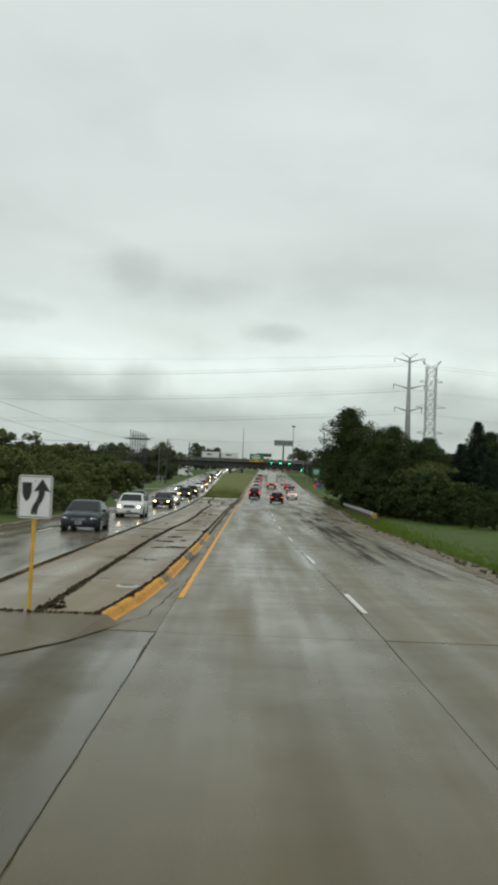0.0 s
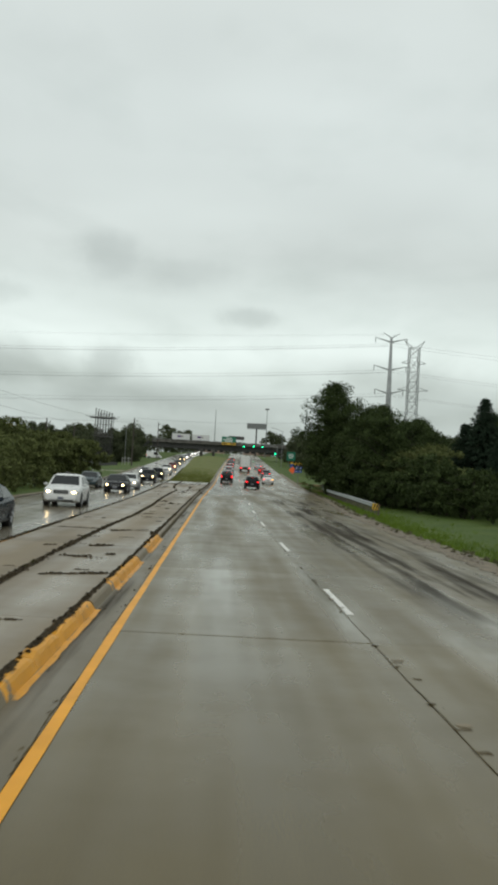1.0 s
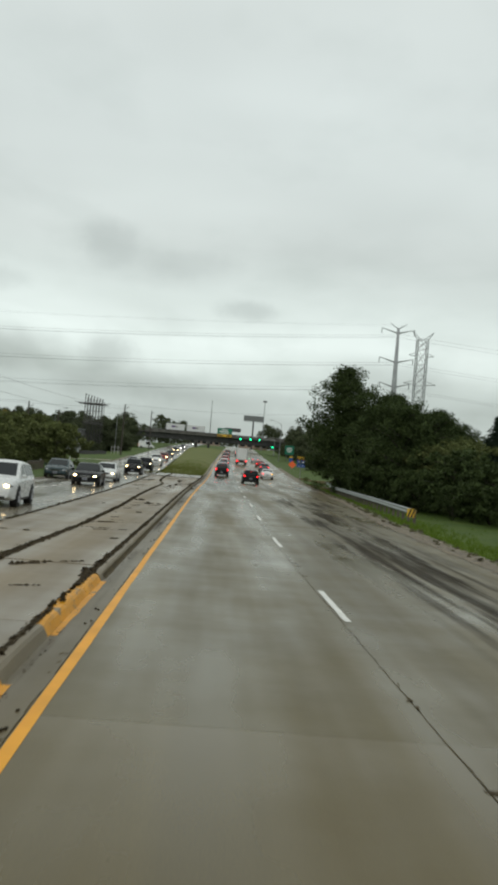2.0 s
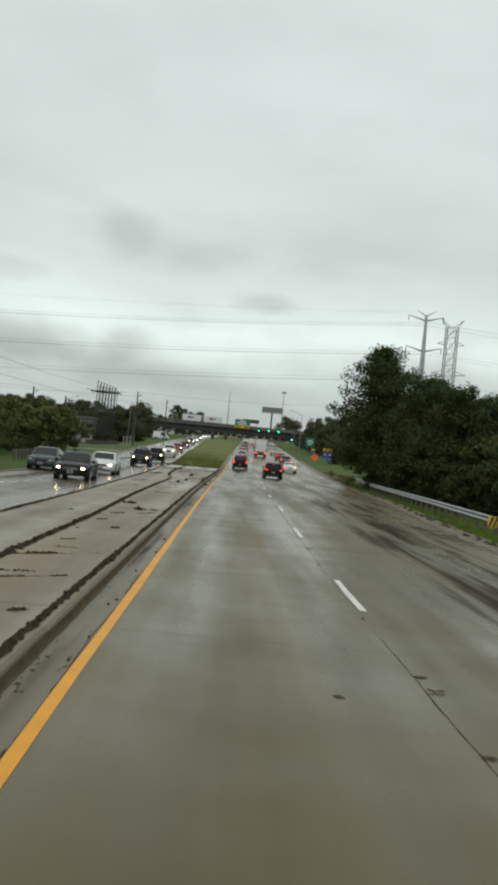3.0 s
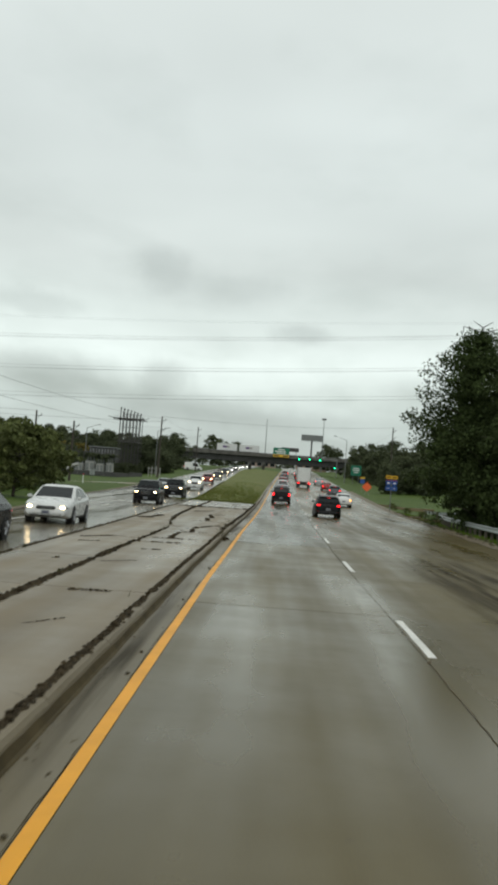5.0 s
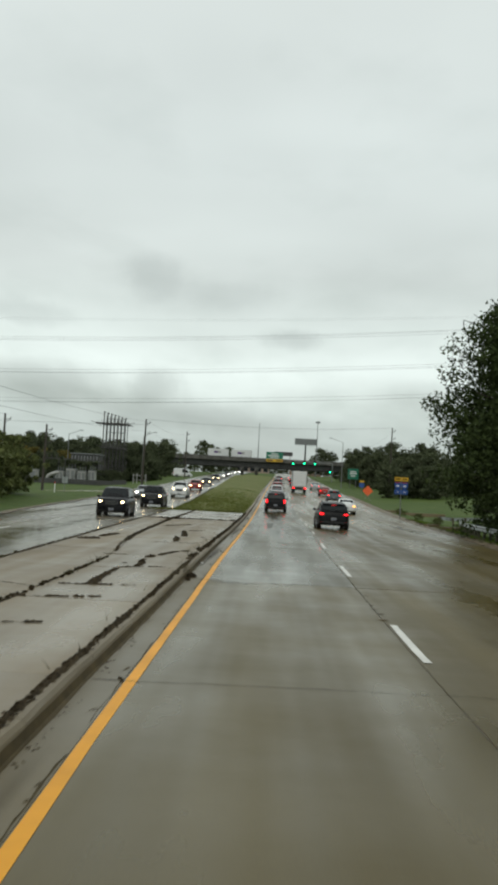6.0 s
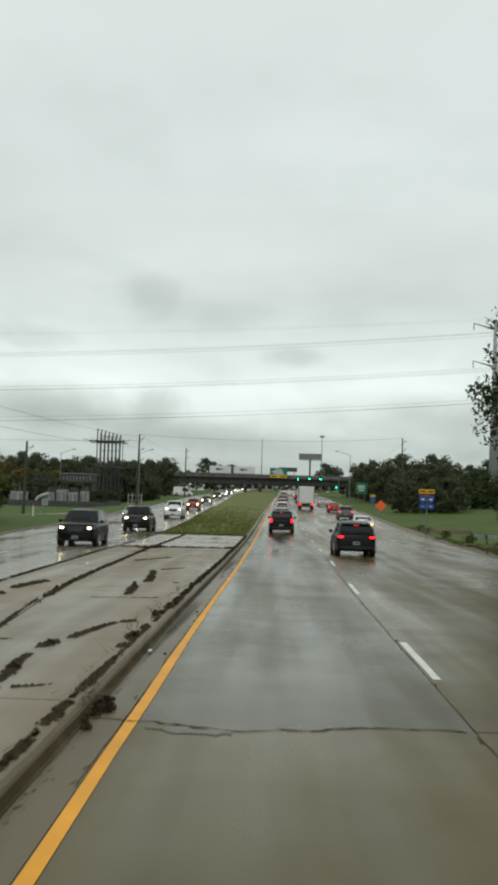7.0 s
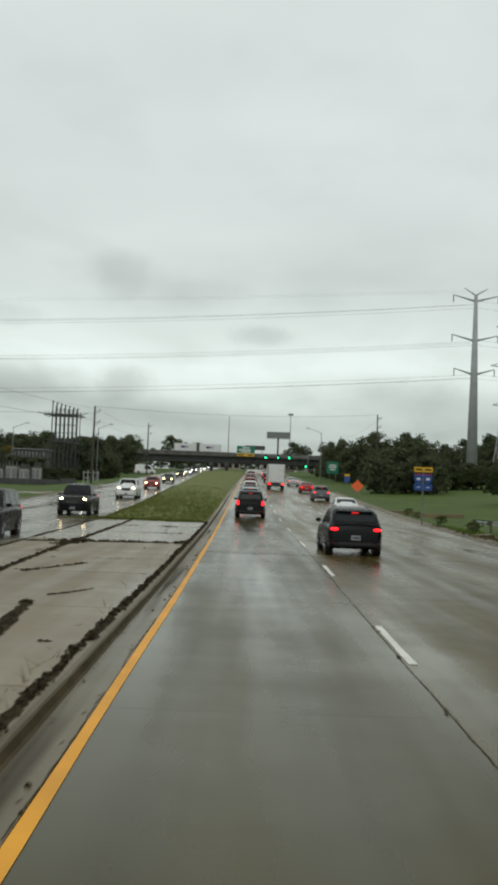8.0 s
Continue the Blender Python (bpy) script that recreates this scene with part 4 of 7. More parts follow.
def build_debris():
    def line(fn, ya, yb, d=4):
        return [(fn(y), y) for y in steps(ya, yb, d)]
    groups = [
        (line(med_mid, NOSE_Y, 92), (0.024, 0.058), 150, 0.036, 0.05),
        (line(med_mid, 92, 103), (0.013, 0.030), 60, 0.02, 0.15),
        (line(med_mid, 110.3, LAWN_Y), (0.025, 0.06), 90, 0.04, 0.08),
        (line(lambda y: kerb_face(y) - 0.16, NOSE_Y, 102.6), (0.021, 0.050), 125, 0.021, 0.08),
        (line(lambda y: kerb_face(y) - 0.16, 108.6, 118, 2), (0.026, 0.06), 120, 0.025, 0.42),
        (line(lambda y: kerb_face(y) - 0.16, 118, LAWN_Y), (0.024, 0.055), 120, 0.025, 0.06),
        (line(lambda y: kerb_face(y) - 0.16, 102.6, 108.6, 2), (0.014, 0.034), 75, 0.02, 0.15),
        ([(-0.62, 103.5), (-0.60, 103.9)], (0.025, 0.06), 130, 0.022, 0.0),
        ([(-0.61, 104.3), (-0.60, 105.1)], (0.025, 0.06), 130, 0.022, 0.0),
        ([(-0.58, 105.55), (-0.57, 105.95)], (0.025, 0.065), 130, 0.025, 0.0),
        ([(-0.60, 107.0), (-0.55, 108.3)], (0.02, 0.05), 80, 0.03, 0.0),
        (line(lambda y: med_left(y) + 0.16, NOSE_Y, LAWN_Y), (0.022, 0.05), 85, 0.025, 0.1),
        ([(-4.0, NOSE_Y + 0.1), (-2.0, NOSE_Y + 0.05), (-1.1, NOSE_Y + 0.1)], (0.03, 0.07), 70, 0.04, 0.0),
        ([(-0.69, 43.4), (-0.66, 44.2)], (0.024, 0.055), 90, 0.026, 0.0),
        ([(-0.66, 44.9), (-0.65, 45.7)], (0.024, 0.058), 90, 0.028, 0.0),
        ([(-0.65, 46.3), (-0.64, 47.0)], (0.022, 0.05), 80, 0.024, 0.0),
        ([(-0.42, 99.7), (-0.36, 100.4)], (0.02, 0.045), 60, 0.07, 0.0),
        # wandering cracks filled with soil before the lawn
        ([(-1.80, 96.1), (-1.85, 96.6), (-1.88, 97.5), (-1.91, 98.7), (-1.88, 99.6)], (0.032, 0.07), 150, 0.028, 0.0),
        ([(-2.35, 95.9), (-1.8, 96.06), (-1.44, 96.18)], (0.02, 0.045), 100, 0.015, 0.05),
        ([(-1.3, 96.2), (-1.02, 96.32)], (0.015, 0.035), 70, 0.012, 0.1),
        ([(-1.56, 100.55), (-1.53, 101.2), (-1.63, 102.0), (-1.67, 102.7)], (0.032, 0.07), 150, 0.028, 0.0),
        ([(-1.66, 103.35), (-1.58, 103.85)], (0.036, 0.075), 160, 0.026, 0.0),
        ([(-1.46, 104.3), (-1.28, 105.5), (-1.12, 106.2)], (0.028, 0.06), 140, 0.022, 0.0),
        ([(-1.03, 106.35), (-0.84, 106.58)], (0.025, 0.055), 130, 0.018, 0.0),
        ([(-1.91, 100.0), (-1.64, 100.25), (-1.4, 100.4)], (0.02, 0.04), 80, 0.015, 0.05),
        ([(-1.3, 100.45), (-0.92, 100.7)], (0.015, 0.035), 60, 0.012, 0.15),
        ([(-1.98, 101.2), (-1.92, 101.3)], (0.02, 0.05), 90, 0.02, 0.0),
        ([(-2.88, 103.9), (-2.27, 104.0)], (0.018, 0.04), 80, 0.03, 0.0),
        ([(-1.70, 110.8), (-1.70, 111.9)], (0.036, 0.075), 150, 0.03, 0.0),
        ([(-1.74, 112.2), (-1.80, 113.3)], (0.036, 0.075), 150, 0.032, 0.0),
        ([(-1.86, 113.5), (-1.98, 114.5)], (0.025, 0.05), 110, 0.018, 0.0),
        ([(-1.70, 114.9), (-1.80, 116.4)], (0.038, 0.08), 150, 0.034, 0.0),
        ([(-1.84, 116.4), (-2.02, 118.7)], (0.034, 0.07), 150, 0.03, 0.0),
        ([(-1.92, 119.6), (-1.7, 119.96), (-1.3, 120.9)], (0.02, 0.05), 90, 0.02, 0.05),
        ([(-2.3, 110.4), (-1.5, 110.55), (-0.95, 110.68)], (0.02, 0.042), 85, 0.015, 0.12),
        ([(-2.62, 114.25), (-1.96, 114.4)], (0.014, 0.03), 45, 0.012, 0.25),
        ([(-1.05, 114.75), (-0.9, 114.75)], (0.025, 0.05), 110, 0.02, 0.0),
        ([(-4.75, 110.2), (-4.24, 110.6)], (0.038, 0.08), 140, 0.05, 0.02),
        ([(-4.35, 112.0), (-4.3, 112.9), (-4.12, 114.1)], (0.036, 0.08), 140, 0.045, 0.02),
        ([(-4.83, 121.2), (-4.58, 121.1)], (0.02, 0.05), 90, 0.03, 0.0),
        ([(-3.5, 128.1), (-1.4, 128.3)], (0.018, 0.04), 50, 0.02, 0.3),
        ([(-3.25, 109.5), (-2.95, 106.7), (-2.75, 105.1)], (0.018, 0.045), 90, 0.02, 0.1),
        # clods before the first paint break
        ([(-1.88, 38.4), (-1.4, 38.8)], (0.03, 0.07), 110, 0.05, 0.0),
        ([(-2.05, 35.4), (-1.88, 35.5)], (0.03, 0.06), 120, 0.04, 0.0),
        ([(-1.7, 35.7), (-1.55, 35.8)], (0.025, 0.055), 120, 0.035, 0.0),
        ([(-1.22, 36.2), (-1.07, 36.4)], (0.03, 0.07), 140, 0.045, 0.0),
        ([(-1.96, 31.6), (-1.74, 31.8), (-0.92, 32.2), (-0.66, 32.4)], (0.02, 0.05), 80, 0.02, 0.12),
        ([(-2.05, 44.2), (-1.58, 44.8)], (0.02, 0.05), 70, 0.03, 0.1),
        ([(-1.3, 45.1), (-0.92, 45.5)], (0.02, 0.05), 70, 0.03, 0.1),
        ([(-1.5, 41.7), (-1.12, 41.9)], (0.02, 0.045), 60, 0.025, 0.1),
        ([(-2.2, 55.5), (-2.0, 55.77)], (0.022, 0.05), 110, 0.02, 0.0),
        ([(-1.95, 55.8), (-1.55, 56.17)], (0.028, 0.062), 130, 0.026, 0.0),
        ([(-1.5, 56.2), (-1.28, 56.3)], (0.015, 0.035), 80, 0.014, 0.0),
        ([(-1.02, 56.64), (-0.79, 56.72)], (0.012, 0.026), 60, 0.01, 0.0),
        ([(-1.75, 53.0), (-1.41, 53.26)], (0.02, 0.045), 110, 0.016, 0.0),
        ([(-1.41, 53.26), (-1.11, 53.48)], (0.014, 0.03), 70, 0.012, 0.05),
        ([(-1.11, 53.48), (-0.92, 53.69)], (0.024, 0.05), 120, 0.018, 0.0),
        ([(-1.03, 50.6), (-0.87, 50.75)], (0.028, 0.06), 140, 0.026, 0.0),
        ([(-2.0, 61.15), (-1.54, 61.7)], (0.016, 0.036), 70, 0.014, 0.05),
        ([(-1.33, 61.95), (-1.22, 62.1)], (0.028, 0.06), 140, 0.024, 0.0),
        ([(-1.96, 64.1), (-1.77, 64.4)], (0.025, 0.055), 120, 0.022, 0.0),
        ([(-1.95, 66.6), (-1.62, 67.0)], (0.02, 0.045), 90, 0.018, 0.0),
        ([(-1.3, 67.3), (-0.86, 68.2)], (0.014, 0.032), 60, 0.012, 0.1),
        ([(-1.89, 58.5), (-1.62, 58.8)], (0.014, 0.032), 70, 0.012, 0.0),
        ([(-3.1, 66.5), (-3.0, 66.66)], (0.025, 0.055), 120, 0.025, 0.0),
        ([(-1.68, 77.6), (-1.31, 78.3)], (0.014, 0.032), 60, 0.012, 0.1),
        ([(-2.66, 93.75), (-2.45, 93.8)], (0.025, 0.05), 110, 0.022, 0.0),
        ([(-2.35, 93.85), (-2.22, 93.88)], (0.02, 0.04), 80, 0.018, 0.0),
        ([(-2.16, 93.89), (-2.0, 93.98)], (0.03, 0.07), 170, 0.03, 0.0),
        ([(-1.92, 93.96), (-1.80, 94.0)], (0.025, 0.05), 120, 0.022, 0.0),
        ([(-1.72, 94.05), (-1.56, 94.12)], (0.025, 0.05), 120, 0.022, 0.0),
        ([(-1.48, 94.15), (-1.35, 94.22)], (0.02, 0.045), 110, 0.02, 0.0),
        ([(-3.39, 95.69), (-2.79, 95.31), (-2.41, 95.42)], (0.018, 0.04), 70, 0.02, 0.15),
        ([(-2.05, 90.85), (-1.55, 91.06)], (0.015, 0.035), 50, 0.012, 0.2),
        ([(-1.75, 90.95), (-1.58, 91.05)], (0.025, 0.05), 120, 0.022, 0.0),
        ([(-2.33, 86.6), (-1.62, 87.4)], (0.015, 0.035), 60, 0.014, 0.15),
        ([(-3.98, 92.3), (-3.45, 92.7)], (0.02, 0.045), 80, 0.02, 0.1),
        ([(-4.26, 94.0), (-3.43, 95.5)], (0.02, 0.045), 70, 0.02, 0.1),
        ([(-3.35, 86.6), (-3.25, 86.7)], (0.025, 0.05), 100, 0.03, 0.0),
        ([(-1.62, 26.3), (-1.27, 26.4)], (0.025, 0.055), 120, 0.025, 0.0),
        ([(-3.06, 37.93), (-2.74, 38.14)], (0.02, 0.045), 80, 0.02, 0.05),
        ([(-2.15, 71.9), (-1.85, 72.1)], (0.03, 0.07), 90, 0.05, 0.0),
        ([(-1.55, 69.2), (-1.25, 69.25)], (0.03, 0.06), 90, 0.04, 0.0),
        ([(-1.08, 69.35), (-0.95, 69.4)], (0.03, 0.06), 90, 0.04, 0.0),
        ([(-1.9, 81.3), (-1.3, 81.4)], (0.03, 0.06), 80, 0.03, 0.1),
        ([(-3.3, 124), (-2.4, 126.5)], (0.03, 0.07), 60, 0.05, 0.1),
        ([(-5.7, 134.6), (-4.1, 135.2), (-0.5, 136.2)], (0.03, 0.065), 90, 0.05, 0.1),
        ([(-4.4, 133.5), (-4.0, 136.5)], (0.04, 0.09), 130, 0.13, 0.0),
        ([(-0.6, 136.0), (-0.5, 139.0)], (0.04, 0.08), 110, 0.09, 0.0),
    ]
    rr = random.Random(77)
    for k, y in enumerate(steps(NOSE_Y, LAWN_Y, 6.1)[1:-1]):
        if 62 < y < 120:
            continue
        ua = rr.uniform(med_left(y) + 0.3, med_mid(y) + 0.6)
        groups.append(([(ua, y), (rr.uniform(ua + 0.3, -0.9), y + rr.uniform(-0.06, 0.06))], (0.02, 0.045), 60, 0.018, 0.35))
        groups.append(([(rr.uniform(-3, -1.2), y + 2.5), (rr.uniform(-2.5, -1), y + 2.7)], (0.02, 0.055), 34, 0.045, 0.5))
    for k, (pts, size, per, spread, hole) in enumerate(groups):
        ob = clumps("leaf_litter", pts, M_DEBRIS, None, (size[0] * 0.75, size[1] * 0.75), per * 1.25, spread, H_MED + 0.004, 10 + k, 0.55, hole)
        tagged(ob, "dark wet leaf litter and soil caught in the island's joints", "debris", kind="stuff")
    ob = clumps("gutter_dirt", [(kerb_face(y) + 0.10, y) for y in steps(24, LAWN_Y, 5)], M_DEBRIS, None, (0.008, 0.022), 9, 0.03, 0.004, 91, 0.25, 0.3)
    tagged(ob, "thin dark dirt lying in the gutter", "debris", kind="stuff")
    for k, (fn, ya, yb) in enumerate(((med_mid, 16, 150), (lambda y: med_left(y) + 0.16, 30, 150))):
        ob = clumps("weed_cushions", [(fn(y), y) for y in steps(ya, yb, 5)], M_MOSS, None, (0.012, 0.03), 14, 0.05, H_MED + 0.01, 60 + k, 1.2, 0.62)
        tagged(ob, "low green weeds sprouting from wet litter in the joints", "weeds", kind="stuff")
    ob = clumps("edge_litter", [(right_edge(y) + 0.3, y) for y in steps(20, 170, 5)], M_DEBRIS, None, (0.015, 0.045), 16, 0.28, 0.012, 95, 0.25, 0.35)
    tagged(ob, "brown leaf litter and clods along the gravel shoulder", "debris", kind="stuff")
    twig = random.Random(15)
    verts, faces = [], []
    for k in range(46):      # dry twigs hanging over the broken kerb
        u, y = -0.46 + twig.gauss(0, 0.08), 100.4 + twig.gauss(0, 0.30)
        p0 = on_road(u, y, 0.10 + twig.uniform(-0.06, 0.12))
        p1 = p0 + Vector((twig.gauss(0.08, 0.16), twig.gauss(-0.1, 0.2), twig.uniform(-0.08, 0.22)))
        b = len(verts)
        verts += [p0 + Vector((-0.005, 0, 0)), p0 + Vector((0.005, 0, 0)), p0 + Vector((0, 0.006, 0.004)), p1]
        faces += [(b, b + 1, b + 3), (b + 1, b + 2, b + 3), (b + 2, b, b + 3)]
    tagged(mesh_object("dry_twigs", verts, faces, M_WEED), "tangle of dry twigs caught at the broken kerb", "debris", kind="stuff")
    rr = random.Random(5)
    verts, faces = [], []
    for k in range(300):     # dead weed stems standing in the joints
        y = rr.choice((rr.uniform(100, 112), rr.uniform(112, LAWN_Y), rr.uniform(40, 155)))
        u = rr.choice((KERB - 0.24, KERB - 0.24, med_mid(y), med_left(y) + 0.16)) + rr.gauss(0, 0.08)
        hgt = rr.uniform(0.05, 0.17)
        dx, dy = rr.gauss(0, 0.12), rr.gauss(0, 0.1)
        p0 = on_road(u, y, H_MED)
        p1 = on_road(u + dx, y + dy, H_MED + hgt)
        b = len(verts)
        verts += [p0 + Vector((-0.006, 0, 0)), p0 + Vector((0.006, 0, 0)), p0 + Vector((0, 0.008, 0)), p1]
        faces += [(b, b + 1, b + 3), (b + 1, b + 2, b + 3), (b + 2, b, b + 3)]
    tagged(mesh_object("dead_weeds", verts, faces, M_WEED), "thin dry weed stems growing from the island's joints", "weeds", kind="stuff")


def manhole():
    ob = thing("manhole_cover", "round pale worn iron manhole cover set in the island", "manhole cover", on_road(-1.19, 19.03, H_MED))
    lid = part("lid", rod((0, 0, 0.0), (0, 0, 0.03), 0.21, 0.20, 28), M_LIDIRON, ob)
    part("ring", rod((0, 0, 0.0), (0, 0, 0.022), 0.26, 0.25, 28), M_LIDIRON, ob)
    for k in range(5):
        w = 0.34 * math.cos(abs(k - 2) * 0.5)
        part("ridge", box((0, -0.12 + 0.06 * k, 0.034), (w, 0.018, 0.008)), M_DULLSTEEL, lid)


manhole()


def paper_cup():
    """A crushed cup with its strap, lying in the gutter."""
    ob = thing("paper_cup", "crushed white paper cup lying in the gutter", "litter", on_road(-0.31, 104.1, 0.003))
    part("cup", rod((0, 0, 0.024), (0.045, 0.03, 0.028), 0.018, 0.024, 12), M_SIGNWHITE, ob)
    bm = bmesh.new()
    tube(bm, [Vector((0.02 - 0.16 * math.sin(a), -0.10 - 0.16 * math.cos(a) * 1.3, 0.012)) for a in [0.4 + 0.4 * k for k in range(8)]], [0.008] * 8, 5)
    part("strap", bm, M_TRIM, ob, "dark loose strap")


# ---- grass median beyond the island ----
def lawn_h(u, y):
    a, b = med_left(y), KERB - 0.2
    f = (u - a) / (b - a)
    d = min(1.0, (y - LAWN_Y) / 14)
    return 0.14 + 0.45 * math.sin(math.pi * min(1, max(0, f))) * d + 0.05 * noise.noise((u * 0.6, y * 0.4, 0))


def build_lawn():
    ys, verts, faces = steps(LAWN_Y, 432, 2.5), [], []
    n = 16
    for y in ys:
        a, b = med_left(y) + 0.0, KERB - 0.18
        y2 = y
        for i in range(n + 1):
            u = a + (b - a) * i / n
            verts.append(on_road(u, y2, lawn_h(u, y2) if 0 < i < n else 0.02 if i == 0 else 0.14))
    for j in range(len(ys) - 1):
        for i in range(n):
            q = j * (n + 1) + i
            faces.append((q, q + 1, q + n + 2, q + n + 1))
    faces.append(tuple(range(n, -1, -1)) + ())
    ob = mesh_object("median_lawn", verts, faces, M_MEDIAN_GRASS, smooth=True)
    tagged(ob, "long grassy median strip in dull yellowish green", "grass", kind="structure")


build_lawn()


def blades(name, label, mat, count, place, size=(0.06, 0.16), seed=1, tuft=7):
    rr = np.random.default_rng(seed)
    V, F = [], []
    for k in range(count):
        x, y, z = place(rr)
        for _ in range(tuft):
            a = rr.uniform(0, 2 * math.pi)
            ln = rr.uniform(*size)
            bx, by = x + rr.normal(0, 0.06), y + rr.normal(0, 0.06)
            lx, ly = rr.normal(0, 0.45) * ln, rr.normal(0, 0.45) * ln
            w = 0.012
            b = len(V)
            V += [(bx - w * math.cos(a), by - w * math.sin(a), z - 0.02), (bx + w * math.cos(a), by + w * math.sin(a), z - 0.02), (bx + lx, by + ly, z + ln)]
            F.append((b, b + 1, b + 2))
    tagged(mesh_object(name, V, F, mat), label, "grass", kind="stuff")


def right_tuft(rr):
    y = rr.uniform(30, 170)
    u = right_edge(y) + 0.5 + abs(rr.normal(0, 2.2))
    return u + shift(y), y, rise(y) + bank(u, y)


def lawn_tuft(rr):
    y = LAWN_Y + min(70, abs(rr.normal(0, 30)))
    u = rr.uniform(med_left(y) + 0.1, KERB - 0.25)
    if rr.random() < 0.25:
        y = LAWN_Y + rr.uniform(0, 0.4)
    p = on_road(u, y, lawn_h(u, y))
    return p.x, p.y, p.z


blades("verge_grass", "lush wet grass blades on the roadside verge", M_BLADE, 6500, right_tuft, (0.08, 0.22), 3)
blades("lawn_grass", "short tired grass blades on the median", M_BLADE_DRY, 5000, lawn_tuft, (0.05, 0.16), 4)


# ---- trees ----
def tube(bm, pts, radii, n=7):
    rings = []
    for i, p in enumerate(pts):
        d = (pts[min(i + 1, len(pts) - 1)] - pts[max(i - 1, 0)]).normalized()
        q = d.to_track_quat("Z", "Y").to_matrix()
        rings.append([bm.verts.new(p + q @ Vector((math.cos(2 * math.pi * k / n), math.sin(2 * math.pi * k / n), 0)) * radii[i]) for k in range(n)])
    for a, b in zip(rings, rings[1:]):
        for k in range(n):
            bm.faces.new((a[k], a[(k + 1) % n], b[(k + 1) % n], b[k]))


def leaf_mesh(centres, radii, per, size, seed, squash=0.8):
    """Many small folded leaves scattered in clumps about the given centres."""
    rr = np.random.default_rng(seed)
    cs = np.repeat(np.array(centres), per, axis=0)
    rs = np.repeat(np.array(radii), per)[:, None]
    d = rr.normal(size=cs.shape)
    d /= np.linalg.norm(d, axis=1)[:, None]
    c = cs + d * rs * (rr.random((len(cs), 1)) ** 0.5) * np.array((1, 1, squash))
    n = len(c)
    s = rr.uniform(size[0], size[1], (n, 1))
    t = rr.normal(size=(n, 3)); t /= np.linalg.norm(t, axis=1)[:, None]
    b = np.cross(t, rr.normal(size=(n, 3))); b /= np.linalg.norm(b, axis=1)[:, None]
    nn = np.cross(t, b)
    V = np.stack([c - t * s, c + b * s * 0.8, c + t * s * 0.8 - b * s * 0.5], axis=1).reshape(-1, 3)
    F = np.arange(n * 3).reshape(-1, 3)
    me = bpy.data.meshes.new("crown")
    me.vertices.add(len(V)); me.vertices.foreach_set("co", V.ravel())
    me.loops.add(n * 3); me.loops.foreach_set("vertex_index", F.ravel())
    me.polygons.add(n); me.polygons.foreach_set("loop_start", np.arange(n) * 3)
    me.update(calc_edges=True)
    return me


def broadleaf(height, spread, seed, mat, label, low=0.12, clump_n=110, per=95, leaf=(0.10, 0.24), start=0.2, fat=1.0, cone=0.0, limb_n=24, lean_x=None, name="broadleaf_tree"):
    rr = random.Random(seed)
    ob = thing(name, label, "bush" if name == "bush" else "tree")
    bm = bmesh.new()
    lean = Vector((rr.uniform(-0.05, 0.05), rr.uniform(-0.05, 0.05), 1))
    if lean_x is not None:
        lean.x = lean_x
    trunk = [lean * (height * f) + Vector((rr.uniform(-0.1, 0.1), rr.uniform(-0.1, 0.1), 0)) * f * 3 for f in (0, 0.15, 0.35, 0.6, 0.85)]
    trunk[0].z -= 0.3
    tube(bm, trunk, [height * r for r in (0.028, 0.021, 0.016, 0.010, 0.003)], 8)
    centres, radii = [], []
    limbs = []
    N_LIMB = limb_n
    for k in range(N_LIMB):
        f = start + (0.88 - start) * (k + rr.random()) / N_LIMB
        p0 = lean * (height * f)
        a = k * 2.4 + rr.uniform(-0.4, 0.4)
        reach = spread * math.sin(math.pi * min(0.95, max(0.34, f * 0.72 + 0.22))) * rr.uniform(0.7, 1.15) * (1 - cone * max(0.0, (f - 0.35) / 0.6))
        p2 = p0 + Vector((math.cos(a) * reach, math.sin(a) * reach, reach * rr.uniform(0.1, 0.55)))
        p1 = (p0 + p2) / 2 + Vector((0, 0, reach * 0.12))
        tube(bm, [p0, p1, p2], [height * 0.008, height * 0.005, height * 0.0015], 5)
        limbs.append((p0, p1, p2))
    for k in range(clump_n):
        p0, p1, p2 = rr.choice(limbs)
        f = rr.random() ** 0.55
        p = p0.lerp(p1, f * 2) if f < 0.5 else p1.lerp(p2, f * 2 - 1)
        tight = 1 - 0.6 * cone * max(0.0, p.z / height - 0.35) / 0.6
        p = p + Vector((rr.gauss(0, 0.11) * tight, rr.gauss(0, 0.11) * tight, rr.gauss(0, 0.09))) * height
        p.z = max(height * low, min(height * 0.97, p.z))
        centres.append(tuple(p)); radii.append(rr.uniform(0.05, 0.095) * height * fat)
    for k in range(8):
        p = trunk[-1] + Vector((rr.gauss(0, 0.05), rr.gauss(0, 0.05), rr.uniform(0.0, 0.13))) * height
        centres.append(tuple(p)); radii.append(rr.uniform(0.03, 0.06) * height)
    part("trunk", bm, M_BARK, ob, smooth=True)
    me = leaf_mesh(centres, radii, per, leaf, seed)
    me.materials.append(mat)
    c = new("crown", me)
    c.parent = ob
    return ob


